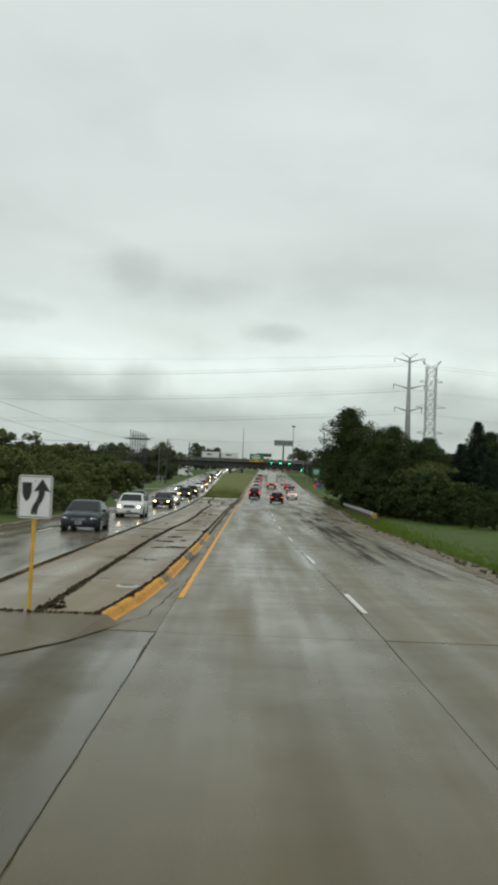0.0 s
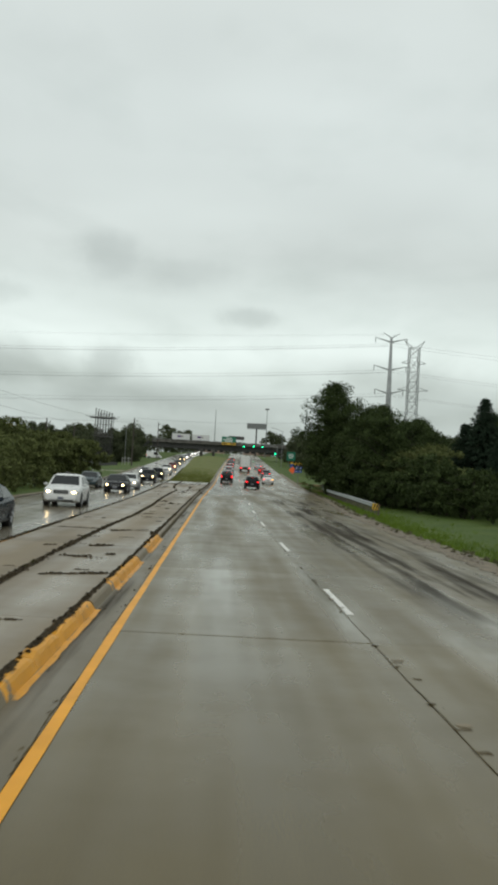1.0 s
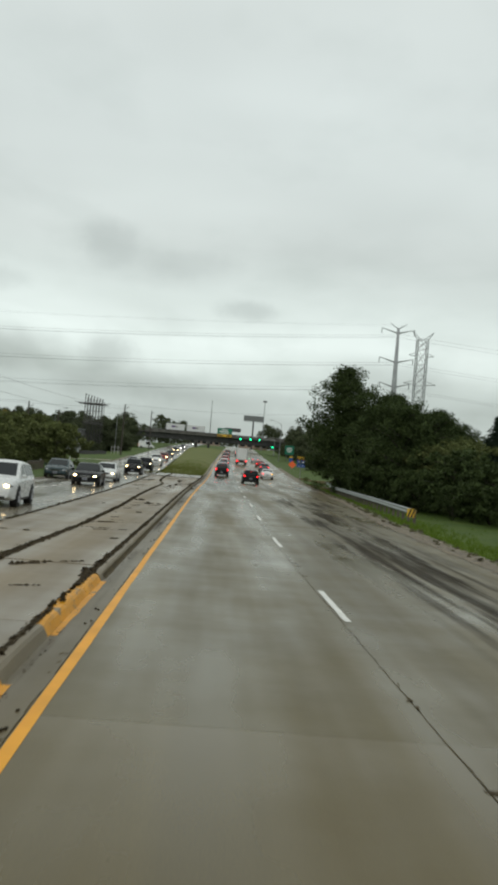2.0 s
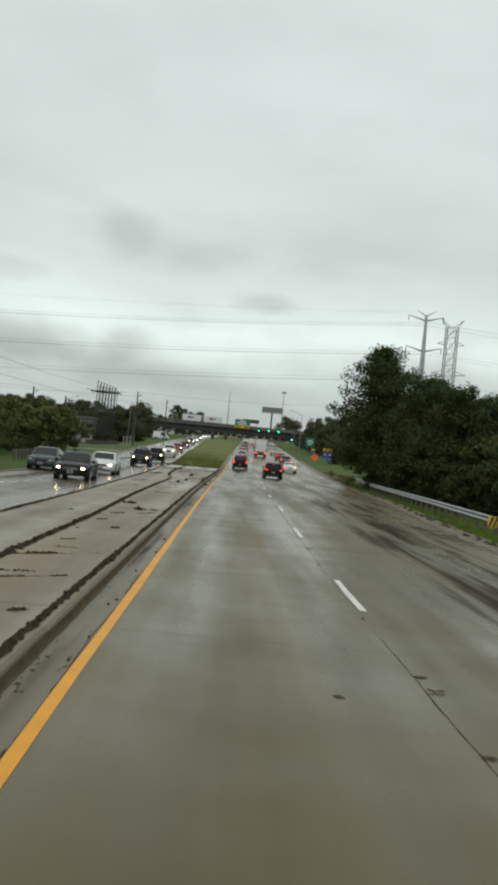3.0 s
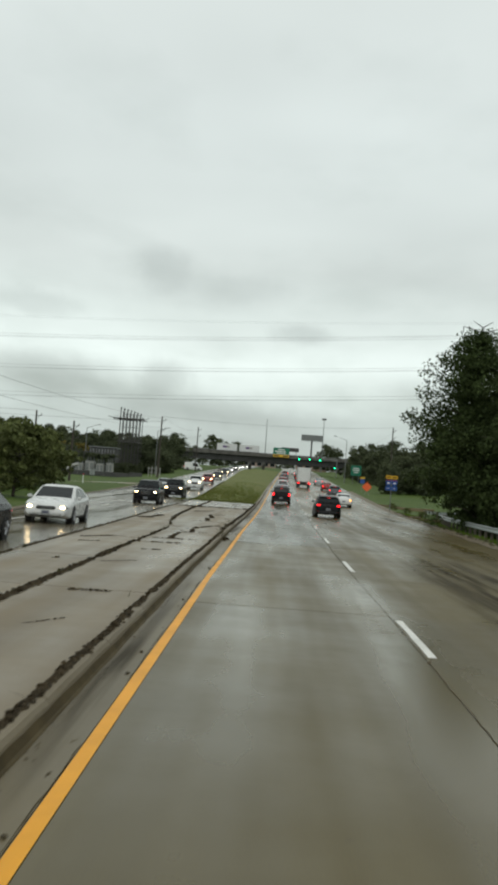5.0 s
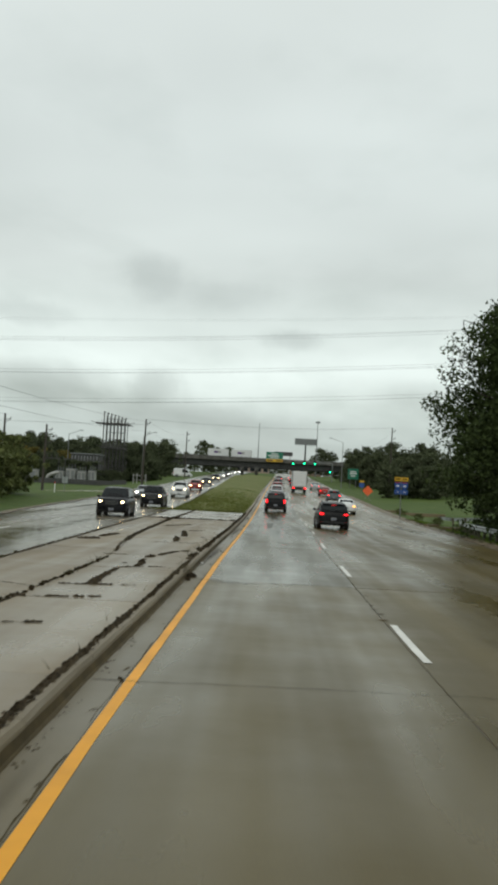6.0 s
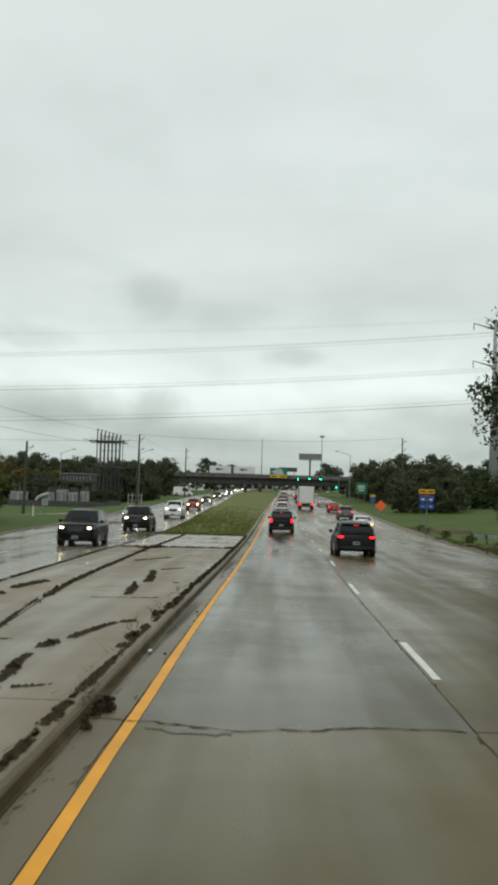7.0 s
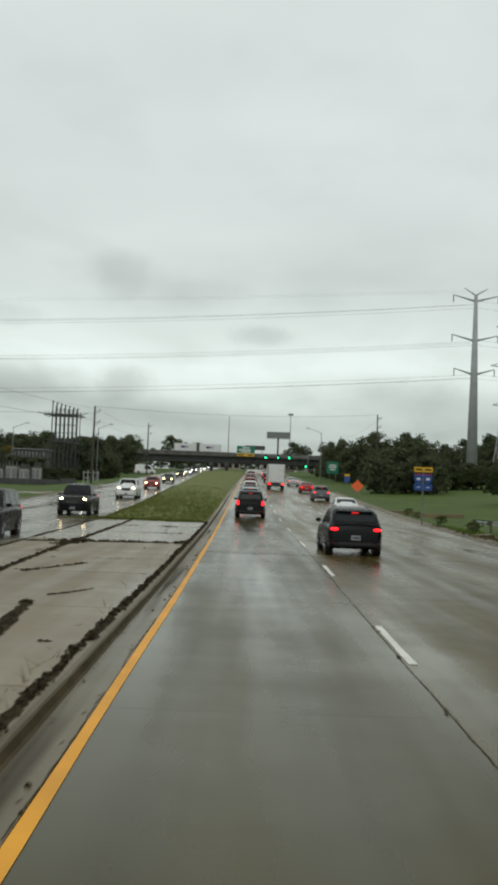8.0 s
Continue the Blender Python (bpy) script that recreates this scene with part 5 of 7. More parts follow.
def spruce(height, seed, label):
    rr = random.Random(seed)
    ob = thing("spruce_tree", label, "tree")
    bm = bmesh.new()
    tube(bm, [Vector((0, 0, -0.3)), Vector((0, 0, height * 0.5)), Vector((0.05, 0, height))], [height * 0.02, height * 0.011, 0.01], 8)
    centres, radii = [], []
    z = height * 0.05
    while z < height * 0.98:
        f = 1 - z / height
        reach = height * 0.42 * f ** 0.9 + 0.12
        n = max(6, int(14 * f + 5))
        for k in range(n):
            a = 2 * math.pi * k / n + rr.uniform(-0.25, 0.25)
            r = reach * rr.uniform(0.75, 1.15)
            tip = Vector((math.cos(a) * r, math.sin(a) * r, z - r * rr.uniform(0.12, 0.35)))
            tube(bm, [Vector((0, 0, z)), tip], [0.03, 0.008], 4)
            m = max(2, int(r / 0.34))
            for i in range(m):
                p = Vector((0, 0, z)).lerp(tip, (i + 0.8) / m)
                centres.append((p.x, p.y, p.z - 0.05)); radii.append(0.36)
        z += height * 0.034 * (0.6 + f * 0.6)
    part("trunk", bm, M_BARK, ob, smooth=True)
    me = leaf_mesh(centres, radii, 24, (0.06, 0.16), seed, 0.55)
    me.materials.append(M_NEEDLE)
    c = new("crown", me)
    c.parent = ob
    return ob


def plant(proto, x, y, scale=1.0, turn=0.0, sink=0.0, squeeze=1.0):
    m = Matrix.Translation((x, y, ground_z(x, y) - sink)) @ Matrix.Rotation(turn, 4, "Z") @ Matrix.Diagonal((scale * squeeze, scale * squeeze, scale, 1))
    return copy_scaled(proto, m)


def copy_scaled(proto, m):
    ob = copy_thing(proto, m)
    loc, q, s = m.decompose()
    ob.matrix_basis = Matrix.LocRotScale(loc, q, s)
    return ob


def far_woods(proto, spots):
    """The woodland too far off to count: one mass of leaf clumps."""
    src = [c for c in proto.children if c.name.startswith("crown")][0].data
    co = np.empty(len(src.vertices) * 3)
    src.vertices.foreach_get("co", co)
    tri = co.reshape(-1, 3, 3)[::2]
    mid = tri.mean(axis=1, keepdims=True)
    tri = (mid + (tri - mid) * 1.35).reshape(-1, 3)
    out = []
    for x, y, s, a, sink in spots:
        c, d = math.cos(a), math.sin(a)
        turn = np.array(((c, d, 0), (-d, c, 0), (0, 0, 1)))
        out.append(tri @ turn * s + np.array((x, y, ground_z(x, y) - sink)))
    V = np.concatenate(out)
    n = len(V) // 3
    me = bpy.data.meshes.new("far_woods")
    me.vertices.add(len(V)); me.vertices.foreach_set("co", V.ravel())
    me.loops.add(n * 3); me.loops.foreach_set("vertex_index", np.arange(n * 3))
    me.polygons.add(n); me.polygons.foreach_set("loop_start", np.arange(n) * 3)
    me.update(calc_edges=True)
    me.materials.append(M_LEAF_HAZED)
    tagged(new("far_woods", me), "distant dark green woodland belt, leaf colour paled for mist", "woodland", kind="stuff")


def build_trees():
    green = "dark green broadleaf tree, rain-wet, behind the guardrail"
    a = broadleaf(14.2, 4.2, 11, M_LEAF, green, 0.06, 270, 200, (0.07, 0.165), 0.12, 1.02, 0.9, lean_x=-0.12)
    b = broadleaf(11.0, 4.4, 12, M_LEAF, green, 0.05, 170, 180, (0.07, 0.16), 0.12, 1.2)
    c = broadleaf(9.0, 4.2, 13, M_LEAF, green, 0.04, 140, 170, (0.07, 0.16), 0.1, 1.2)
    under = broadleaf(4.6, 2.8, 18, M_LEAF, "dense dark undergrowth bush below the trees", 0.0, 90, 64, (0.08, 0.19), 0.02, 1.25, limb_n=12, name="bush")
    a.matrix_basis = pose(16.7, 134.0, ground_z(16.7, 134.0), 0, 0, 8)
    b.matrix_basis = pose(18.9, 127, ground_z(18.9, 127), 0, 0, 80)
    c.matrix_basis = pose(18.0, 112, ground_z(18, 112), 0, 0, 10)
    under.matrix_basis = pose(16.5, 118, ground_z(16.5, 118))
    rr = random.Random(21)
    spots = [(c, 19.4, 100, 0.5), (b, 22, 118, 0.8), (b, 18.6, 140, 0.95), (a, 22.5, 150, 0.88), (b, 26.5, 162, 0.95),
             (b, 25, 127, 0.85), (b, 26, 140, 0.9), (a, 30, 152, 0.75), (b, 38, 118, 0.8), (b, 34, 120, 0.85), (a, 35, 136, 0.75),
             (c, 17.0, 119, 0.8), (c, 15.6, 131.5, 0.8)]
    for p, x, y, s in spots:
        plant(p, x, y, s * rr.uniform(0.94, 1.06), rr.uniform(0, 6.28))
    for k in range(24):
        y = 86 + 2.6 * k
        x = 16.6 + rr.uniform(0, 1.6) + (2.5 if y < 104 else 0) + max(0, y - 128) * 0.14
        plant(under, x, y, rr.uniform(0.65, 1.1), rr.uniform(0, 6.28))
    for k in range(9):
        plant(under, 18.5 + rr.uniform(-0.6, 1.5) + 0.4 * k, 94 - 2.4 * k, rr.uniform(0.35, 0.55), rr.uniform(0, 6.28))
        plant(under, 21.5 + rr.uniform(-0.8, 1.5) + 0.6 * k, 98 - 2.0 * k, rr.uniform(0.5, 0.7), rr.uniform(0, 6.28))
    pale = broadleaf(5.6, 3.2, 33, M_LEAF_L, "lighter olive-green bush at the edge of the woods", 0.0, 120, 90, (0.07, 0.16), 0.02, 1.2, limb_n=14, name="bush")
    pale.matrix_basis = pose(21.0, 105, ground_z(21.0, 105))
    plant(pale, 22.8, 108, 1.1, 2.0)
    plant(pale, 20.2, 109.5, 1.0, 4.0)
    plant(pale, 23.6, 103, 0.7, 5.0)
    sp = spruce(11.4, 31, "dark blue-green spruce with dense drooping branches")
    sp.matrix_basis = pose(28.3, 112, ground_z(28.3, 112))
    plant(sp, 26.9, 114.5, 0.78, 1.0)
    plant(sp, 31.2, 106, 1.0, 2.0)
    plant(sp, 27.6, 104, 0.6, 4.0)
    # scrub and trees beyond the oncoming road
    scrub = broadleaf(6.0, 3.8, 14, M_LEAF_L, "bushy olive-green roadside tree beyond the oncoming lanes", 0.0, 130, 64, (0.105, 0.225), 0.03, 1.25, limb_n=14)
    scrub.matrix_basis = pose(-22, 150, ground_z(-22, 150))
    scrub2 = broadleaf(4.6, 3.4, 15, M_LEAF_L, "low spreading scrub in dull olive green", 0.0, 120, 64, (0.095, 0.215), 0.02, 1.25, limb_n=14, name="bush")
    scrub2.matrix_basis = pose(-15.5, 128, ground_z(-15.5, 128))
    for y in range(54, 172, 6):
        edge = -15.0 - max(0, y - 118) * 0.175
        for k, x0 in enumerate((edge, edge - 6, edge - 13, edge - 20)):
            if (k < 2 or y > 138) and rr.random() < 0.93:
                plant(scrub2 if k == 0 else rr.choice((scrub, scrub2)), x0 - (4.2 if k == 0 and 96 < y < 136 else 0) + rr.uniform(-1.5, 0.8), y + rr.uniform(-2, 2), rr.uniform(0.75, 1.1) * (0.8 if k == 0 else 1.0), rr.uniform(0, 6.28))
    for x, y, s in ((-24.4, 168, 0.9), (-25.8, 173, 1.0)):      # the last of the scrub before the side street
        plant(scrub, x, y, s, x)
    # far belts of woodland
    fa = broadleaf(11.0, 5.0, 16, M_LEAF_HAZED, "distant dark green woodland tree, colour paled for haze", 0.02, 90, 70, (0.17, 0.36), 0.03, 1.35, limb_n=10)
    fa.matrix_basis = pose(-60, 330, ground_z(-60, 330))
    fm = broadleaf(8.6, 4.2, 23, M_LEAF_HAZED, "dense green woodland tree behind the meadow, colour paled for haze", 0.02, 90, 66, (0.14, 0.29), 0.03, 1.3, limb_n=12)
    fm.matrix_basis = pose(28.5, 268, ground_z(28.5, 268))
    fy = broadleaf(10.0, 5.0, 17, M_LEAF_Y, "distant tree turning autumn yellow", 0.02, 80, 60, (0.17, 0.36), 0.03, 1.35, limb_n=10)
    fy.matrix_basis = pose(-66, 318, ground_z(-66, 318))
    brush = broadleaf(2.0, 1.7, 19, M_LEAF_L, "low dark brush at the edge of the oncoming road", 0.0, 60, 45, (0.06, 0.13), 0.02, 1.5, limb_n=8, name="bush")
    brush.matrix_basis = pose(-13.2, 76, ground_z(-13.2, 76))
    for k in range(40):
        y = 58 + 2.8 * k
        x, s, a = left_edge(y) - 1.5 - rr.uniform(0, 1.2), rr.uniform(0.55, 1.0), rr.uniform(0, 6.28)
        if y < 92:      # the guardrail and the verge beyond it stand clear
            plant(brush, x, y, s, a)
    for k in range(7):
        y = 160 + 4.2 * k + rr.uniform(-1, 1)
        plant(brush, 14.8 + rr.uniform(0.2, 3.4) + 0.03 * (y - 157), y, rr.uniform(0.18, 0.36), rr.uniform(0, 6.28))
    woods = []
    for x, y in ((-47, 308), (-54, 306)):
        plant(fy, x, y, rr.uniform(0.6, 0.8), rr.uniform(0, 6.28), 0.3)
    for k in range(30):
        woods.append((-40 - 4.4 * k - rr.uniform(0, 2), 322 + rr.uniform(0, 12), rr.uniform(0.6, 0.8), rr.uniform(0, 6.28), 3.2))
    for k in range(46):
        x, y = -30 - 2.9 * k - rr.uniform(0, 2), 330 + rr.uniform(0, 50)
        if x > -44:
            y += 40
        plant(fa, x, y, rr.uniform(0.7, 1.05), rr.uniform(0, 6.28), 0.3)
    for k in range(40):
        x, y = 28 + 3.0 * k + rr.uniform(0, 2), 324 + rr.uniform(0, 46) - 0.1 * k
        plant(fa, x, y, rr.uniform(0.75, 1.15), rr.uniform(0, 6.28), 0.3)
    for k in range(22):
        x, y = 30 + 2.6 * k + rr.uniform(0, 2), 262 - 0.9 * k + rr.uniform(0, 12)
        if x > 35:
            y += 70
        plant(fm, x, y, rr.uniform(0.75, 1.1), rr.uniform(0, 6.28), 0.3)
    for k in range(9):
        plant(under, 35 + 1.7 * k, 270 + rr.uniform(-4, 8), rr.uniform(0.6, 0.9), rr.uniform(0, 6.28))
    thick = broadleaf(4.8, 3.0, 29, M_LEAF_HAZED, "dense dark thicket at the foot of the woods, colour paled for haze", 0.0, 110, 90, (0.10, 0.22), 0.02, 1.3, limb_n=12, name="bush")
    thick.matrix_basis = pose(-26.5, 306, ground_z(-26.5, 306))
    for k in range(19):        # under the belt beyond the oncoming road
        x = -66 + 2.2 * k + rr.uniform(-0.6, 0.6)
        plant(thick, x, 301 + rr.uniform(-2, 8), rr.uniform(0.85, 1.25), rr.uniform(0, 6.28))
    for k in range(9):         # before the louvred hall
        plant(thick, -43.0 + 1.7 * k, 281 + rr.uniform(-1, 1), rr.uniform(0.86, 0.96) if k < 5 else rr.uniform(0.45, 0.6), rr.uniform(0, 6.28))
    for k in range(18):        # along the meadow beside the outbound road
        x = 24.5 + 2.0 * k + rr.uniform(-0.5, 0.5)
        if not 34.5 < x < 40:
            plant(thick, x, 252 + rr.uniform(-3, 8) + (22 if x > 34 else 0), rr.uniform(0.8, 1.2), rr.uniform(0, 6.28))
    for k in range(9):         # round the feet of the billboard
        plant(fm, -41.5 + 1.9 * k + rr.uniform(-0.6, 0.6), 303 + rr.uniform(0, 4), rr.uniform(0.55, 0.74), rr.uniform(0, 6.28))
    for k in range(11):        # closing the belt behind the yard
        plant(fm, -62 + 3.4 * k + rr.uniform(-1, 1), 316 + rr.uniform(0, 16), rr.uniform(0.85, 1.12), rr.uniform(0, 6.28))
    for k in range(10):
        plant(under, 33 + 2.2 * k, 214 + rr.uniform(-4, 6), rr.uniform(0.6, 1.0), rr.uniform(0, 6.28))
    for k in range(26):
        y = 300 + 6 * k
        x = 29.5 + rr.uniform(0, 7)
        plant(fa, x, y, rr.uniform(0.5, 0.8), rr.uniform(0, 6.28), 0.3)
    for k in range(16):
        woods.append((-44 + 5.6 * k, 830 + rr.uniform(0, 30), rr.uniform(0.8, 1.1), rr.uniform(0, 6.28), 0.3))
    for k in range(56):
        x, y = -170 + 7.0 * k, 560 + rr.uniform(0, 150)
        if abs(x - 4) < 26:
            continue
        woods.append((x, y, rr.uniform(0.9, 1.5), rr.uniform(0, 6.28), 0.3))
    far_woods(fa, woods)


build_trees()


# ---- roadside signs ----
def outline_plate(pts, depth, bevel=0.0):
    """A thin plate in the x-z plane from outline points, its face towards -y."""
    bm = bmesh.new()
    f = [bm.verts.new((x, 0, z)) for x, z in pts]
    b = [bm.verts.new((x, depth, z)) for x, z in pts]
    bm.faces.new(f)
    bm.faces.new(b[::-1])
    n = len(pts)
    for i in range(n):
        bm.faces.new((f[i], f[(i + 1) % n], b[(i + 1) % n], b[i]))
    return bm


def rounded(w, h, r, cz=0.0, n=5):
    pts = []
    for cx, cy, a0 in ((w / 2 - r, h / 2 - r, 0), (-w / 2 + r, h / 2 - r, 90), (-w / 2 + r, -h / 2 + r, 180), (w / 2 - r, -h / 2 + r, 270)):
        for i in range(n + 1):
            a = radians(a0 + 90 * i / n)
            pts.append((cx + r * math.cos(a), cz + cy + r * math.sin(a)))
    return pts


def moved(bm, v):
    bmesh.ops.translate(bm, verts=bm.verts, vec=v)
    return bm


def lettering(text, size, parent, at, mat, name="lettering"):
    cu = bpy.data.curves.new(name, "FONT")
    cu.body, cu.size, cu.align_x, cu.align_y, cu.extrude = text, size, "CENTER", "CENTER", 0.002
    tmp = bpy.data.objects.new(name, cu)
    me = bpy.data.meshes.new_from_object(tmp)
    bpy.data.objects.remove(tmp)
    me.materials.append(mat)
    ob = new(name, me)
    ob.parent = parent
    ob.matrix_basis = pose(*at, 90, 0, 0)
    return ob


def keep_right_sign():
    p = on_road(-2.39, 14.7, H_MED)
    ob = thing("keep_right_sign", "white traffic sign with black curved arrow on a yellow post", "traffic sign", p, -3)
    part("post", rod((0, 0.05, -0.2), (0.03, 0.05, 2.36), 0.035, n=12), M_POSTYELLOW, ob, "yellow painted steel post")
    cz = 1.98
    panel = part("panel", moved(outline_plate(rounded(0.61, 0.76, 0.05, cz), 0.006), (0.03, 0, 0)), M_SIGNWHITE, ob, "white reflective panel")
    # border line
    bm = bmesh.new()
    for w, h, x, z in ((0.55, 0.012, 0, 0.355), (0.55, 0.012, 0, -0.355), (0.012, 0.70, 0.28, 0), (0.012, 0.70, -0.28, 0)):
        add_box(bm, (0.03 + x, -0.003, cz + z), (w, 0.004, h))
    part("border", bm, M_SIGNBLACK, panel)
    # median shield shape
    sh = [(-0.235, 0.25), (-0.235, 0.08), (-0.205, -0.02), (-0.15, -0.09), (-0.095, -0.02), (-0.065, 0.08), (-0.065, 0.25)]
    part("island_symbol", moved(outline_plate([(x, z + cz) for x, z in sh], 0.004), (0.03, -0.005, 0)), M_SIGNBLACK, panel)
    left, right = [], []
    for i in range(15):
        f = i / 14
        z = -0.31 + 0.42 * f
        x = -0.03 + 0.13 / (1 + math.exp(-(f - 0.5) * 8))
        left.append((x - 0.055, z)); right.append((x + 0.055, z))
    head = [(0.25, 0.09), (0.10, 0.32), (-0.05, 0.09)]
    arrow = right + head + left[::-1]
    part("arrow_symbol", moved(outline_plate([(x + 0.02, z + cz) for x, z in arrow], 0.004), (0.03, -0.005, 0)), M_SIGNBLACK, panel)
    for z in (cz + 0.28, cz - 0.28):
        part("bolt", rod((0.03, -0.012, z), (0.03, 0.0, z), 0.012, n=8), M_STEEL, ob)


keep_right_sign()


def route_marker():
    x, y = 13.55, 165.5
    z0 = ground_z(x, y)
    ob = thing("route_marker_sign", "blue route markers with yellow direction plates on a steel post", "traffic sign", (x, y, z0))
    h = 3.95 - z0
    part("post", rod((0, 0.05, -0.3), (0, 0.05, h), 0.045, n=8), M_DULLSTEEL, ob)
    for dx in (-0.31, 0.31):
        top = part("direction_plate", moved(outline_plate(rounded(0.60, 0.34, 0.04, h - 0.18), 0.006), (dx, 0, 0)), M_SIGNYELLOW, ob, "yellow direction plate")
        part("writing_bar", box((dx, -0.004, h - 0.18), (0.42, 0.004, 0.10)), M_SIGNBLACK, top)
        sh = [(-0.27, 0.33), (0.27, 0.33), (0.30, 0.05), (0.22, -0.2), (0.0, -0.36), (-0.22, -0.2), (-0.30, 0.05)]
        s = part("shield", moved(outline_plate([(a, b + h - 0.78) for a, b in sh], 0.006), (dx, 0, 0)), M_SIGNBLUE, ob, "blue route shield")
        part("red_band", box((dx, -0.004, h - 0.50), (0.48, 0.004, 0.06)), M_SIGNRED, s)
        part("number_bar", box((dx, -0.004, h - 0.80), (0.24, 0.004, 0.15)), M_SIGNWHITE, s)
        p = part("arrow_plate", moved(outline_plate(rounded(0.58, 0.42, 0.04, h - 1.33), 0.006), (dx, 0, 0)), M_SIGNBLUE, ob, "blue arrow plate")
        part("arrow_bar", box((dx, -0.004, h - 1.34), (0.22, 0.004, 0.05)), M_SIGNWHITE, p)
    part("crossbar", box((0, 0.03, h - 0.5), (1.1, 0.03, 0.05)), M_DULLSTEEL, ob)
    part("crossbar", box((0, 0.03, h - 1.3), (1.1, 0.03, 0.05)), M_DULLSTEEL, ob)


route_marker()


def small_route_sign():
    x, y = 19.6, 262.0
    z0 = ground_z(x, y)
    ob = thing("route_sign", "blue route shield under a yellow plate on a thin post", "traffic sign", (x, y, z0))
    part("post", rod((0, 0.05, -0.3), (0, 0.05, 2.9), 0.04), M_DULLSTEEL, ob)
    part("direction_plate", outline_plate(rounded(0.9, 0.35, 0.04, 2.8), 0.006), M_SIGNYELLOW, ob)
    part("shield", outline_plate(rounded(0.95, 0.9, 0.2, 2.1), 0.006), M_SIGNBLUE, ob)


small_route_sign()


def orange_sign():
    x, y, zc = 17.6, 232.0, 2.95
    z0 = ground_z(x, y)
    ob = thing("roadworks_sign", "orange diamond roadworks sign on a folding stand", "traffic sign", (x, y, z0), -4)
    c = zc - z0
    part("panel", outline_plate([(0.85, c), (0, c + 0.85), (-0.85, c), (0, c - 0.85)], 0.008), M_SIGNORANGE, ob)
    for a, b in (((-0.5, -0.3, 0), (0, 0.04, c - 0.5)), ((0.5, -0.3, 0), (0, 0.04, c - 0.5)), ((-0.5, 0.5, 0), (0, 0.04, c - 0.5)), ((0.5, 0.5, 0), (0, 0.04, c - 0.5))):
        part("leg", rod(a, b, 0.02), M_DULLSTEEL, ob)
    part("mast", rod((0, 0.03, c - 0.6), (0, 0.03, c + 0.8), 0.018), M_DULLSTEEL, ob)


orange_sign()


def green_guide_sign():
    x, y = 24.9, 336.0
    z0 = ground_z(x, y)
    ob = thing("guide_sign", "green guide sign with white writing on two posts", "traffic sign", (x, y + 4, z0))
    c = 7.95 - z0
    pan = part("panel", outline_plate(rounded(2.9, 2.9, 0.15, c), 0.02), M_SIGNGREEN, ob)
    for z, w in ((0.6, 1.6), (0.1, 1.9), (-0.5, 1.3)):
        part("writing_bar", box((0, -0.006, c + z), (w, 0.006, 0.28)), M_SIGNWHITE, pan)
    for dx in (-0.8, 0.8):
        part("post", rod((dx, 0.08, -0.3), (dx, 0.08, c + 1.1), 0.07), M_DULLSTEEL, ob)


green_guide_sign()


# ---- guardrails ----
def guardrail(name, label, pts, seed, marker=False):
    """A W-beam rail on timber posts along points (x, y)."""
    ob = thing(name, label, "guardrail")
    prof = ((0.0, 0.84), (0.05, 0.80), (0.055, 0.75), (0.0, 0.70), (0.0, 0.66), (0.055, 0.61), (0.05, 0.56), (0.0, 0.52))
    verts, faces = [], []
    k = len(prof)
    samples = []
    for (xa, ya), (xb, yb) in zip(pts, pts[1:]):
        n = max(1, int(math.hypot(xb - xa, yb - ya) / 1.9))
        samples += [(xa + (xb - xa) * i / n, ya + (yb - ya) * i / n) for i in range(n)]
    samples.append(pts[-1])
    for i, (x, y) in enumerate(samples):
        z = ground_z(x, y)
        for d, h in prof:
            verts.append((x - d, y, z + h))
        for d, h in prof:
            verts.append((x - d + 0.008, y, z + h))
        post = box((x + 0.14, y, z + 0.30), (0.15, 0.15, 1.0), 0.01)
        part("post", post, M_TIMBER, ob)
        part("block", box((x + 0.035, y, z + 0.68), (0.06, 0.10, 0.30)), M_TIMBER, ob)
    for i in range(len(samples) - 1):
        for j in range(k - 1):
            a, b = i * 2 * k + j, (i + 1) * 2 * k + j
            faces.append((a, a + 1, b + 1, b))
            faces.append((a + k, b + k, b + k + 1, a + k + 1))
    mesh_object("rail", verts, faces, M_STEEL, ob, "dull galvanised wave-profile rail", smooth=True)
    if marker:
        x, y = samples[0]
        z = ground_z(x, y)
        pl = part("end_marker", moved(outline_plate(rounded(0.46, 0.46, 0.03, z + 0.62), 0.01), (x - 0.1, y - 0.25, 0)), M_SIGNYELLOW, ob, "yellow and black striped end plate")
        bm = bmesh.new()
        for s in (-0.22, -0.04, 0.14):
            e = min(0.22, s + 0.10)
            pts2 = [(s, -0.22), (e, -0.22), (min(0.22, e + 0.16), 0.22 if e + 0.16 < 0.22 else -0.22 + 0.44 * (0.22 - e + 0.001) / 0.16), (min(0.22, s + 0.16), 0.22)]
            f = [bm.verts.new((x - 0.1 + a, y - 0.255, z + 0.62 + b)) for a, b in pts2]
            bm.faces.new(f)
        part("stripes", bm, M_SIGNBLACK, pl)


guardrail("guardrail", "long galvanised guardrail on timber posts before the trees", [(12.15, 79.3), (12.7, 93), (13.4, 108), (14.0, 122), (14.9, 140), (16.6, 154), (18.4, 161)], 1, True)
guardrail("guardrail", "short galvanised guardrail across a ditch", [(17.5, 168), (20.5, 171), (24.5, 173)], 3)
guardrail("guardrail", "galvanised guardrail before scrub beside the oncoming lanes", [(-14.6, 110), (-15.6, 122), (-17.6, 132)], 2)


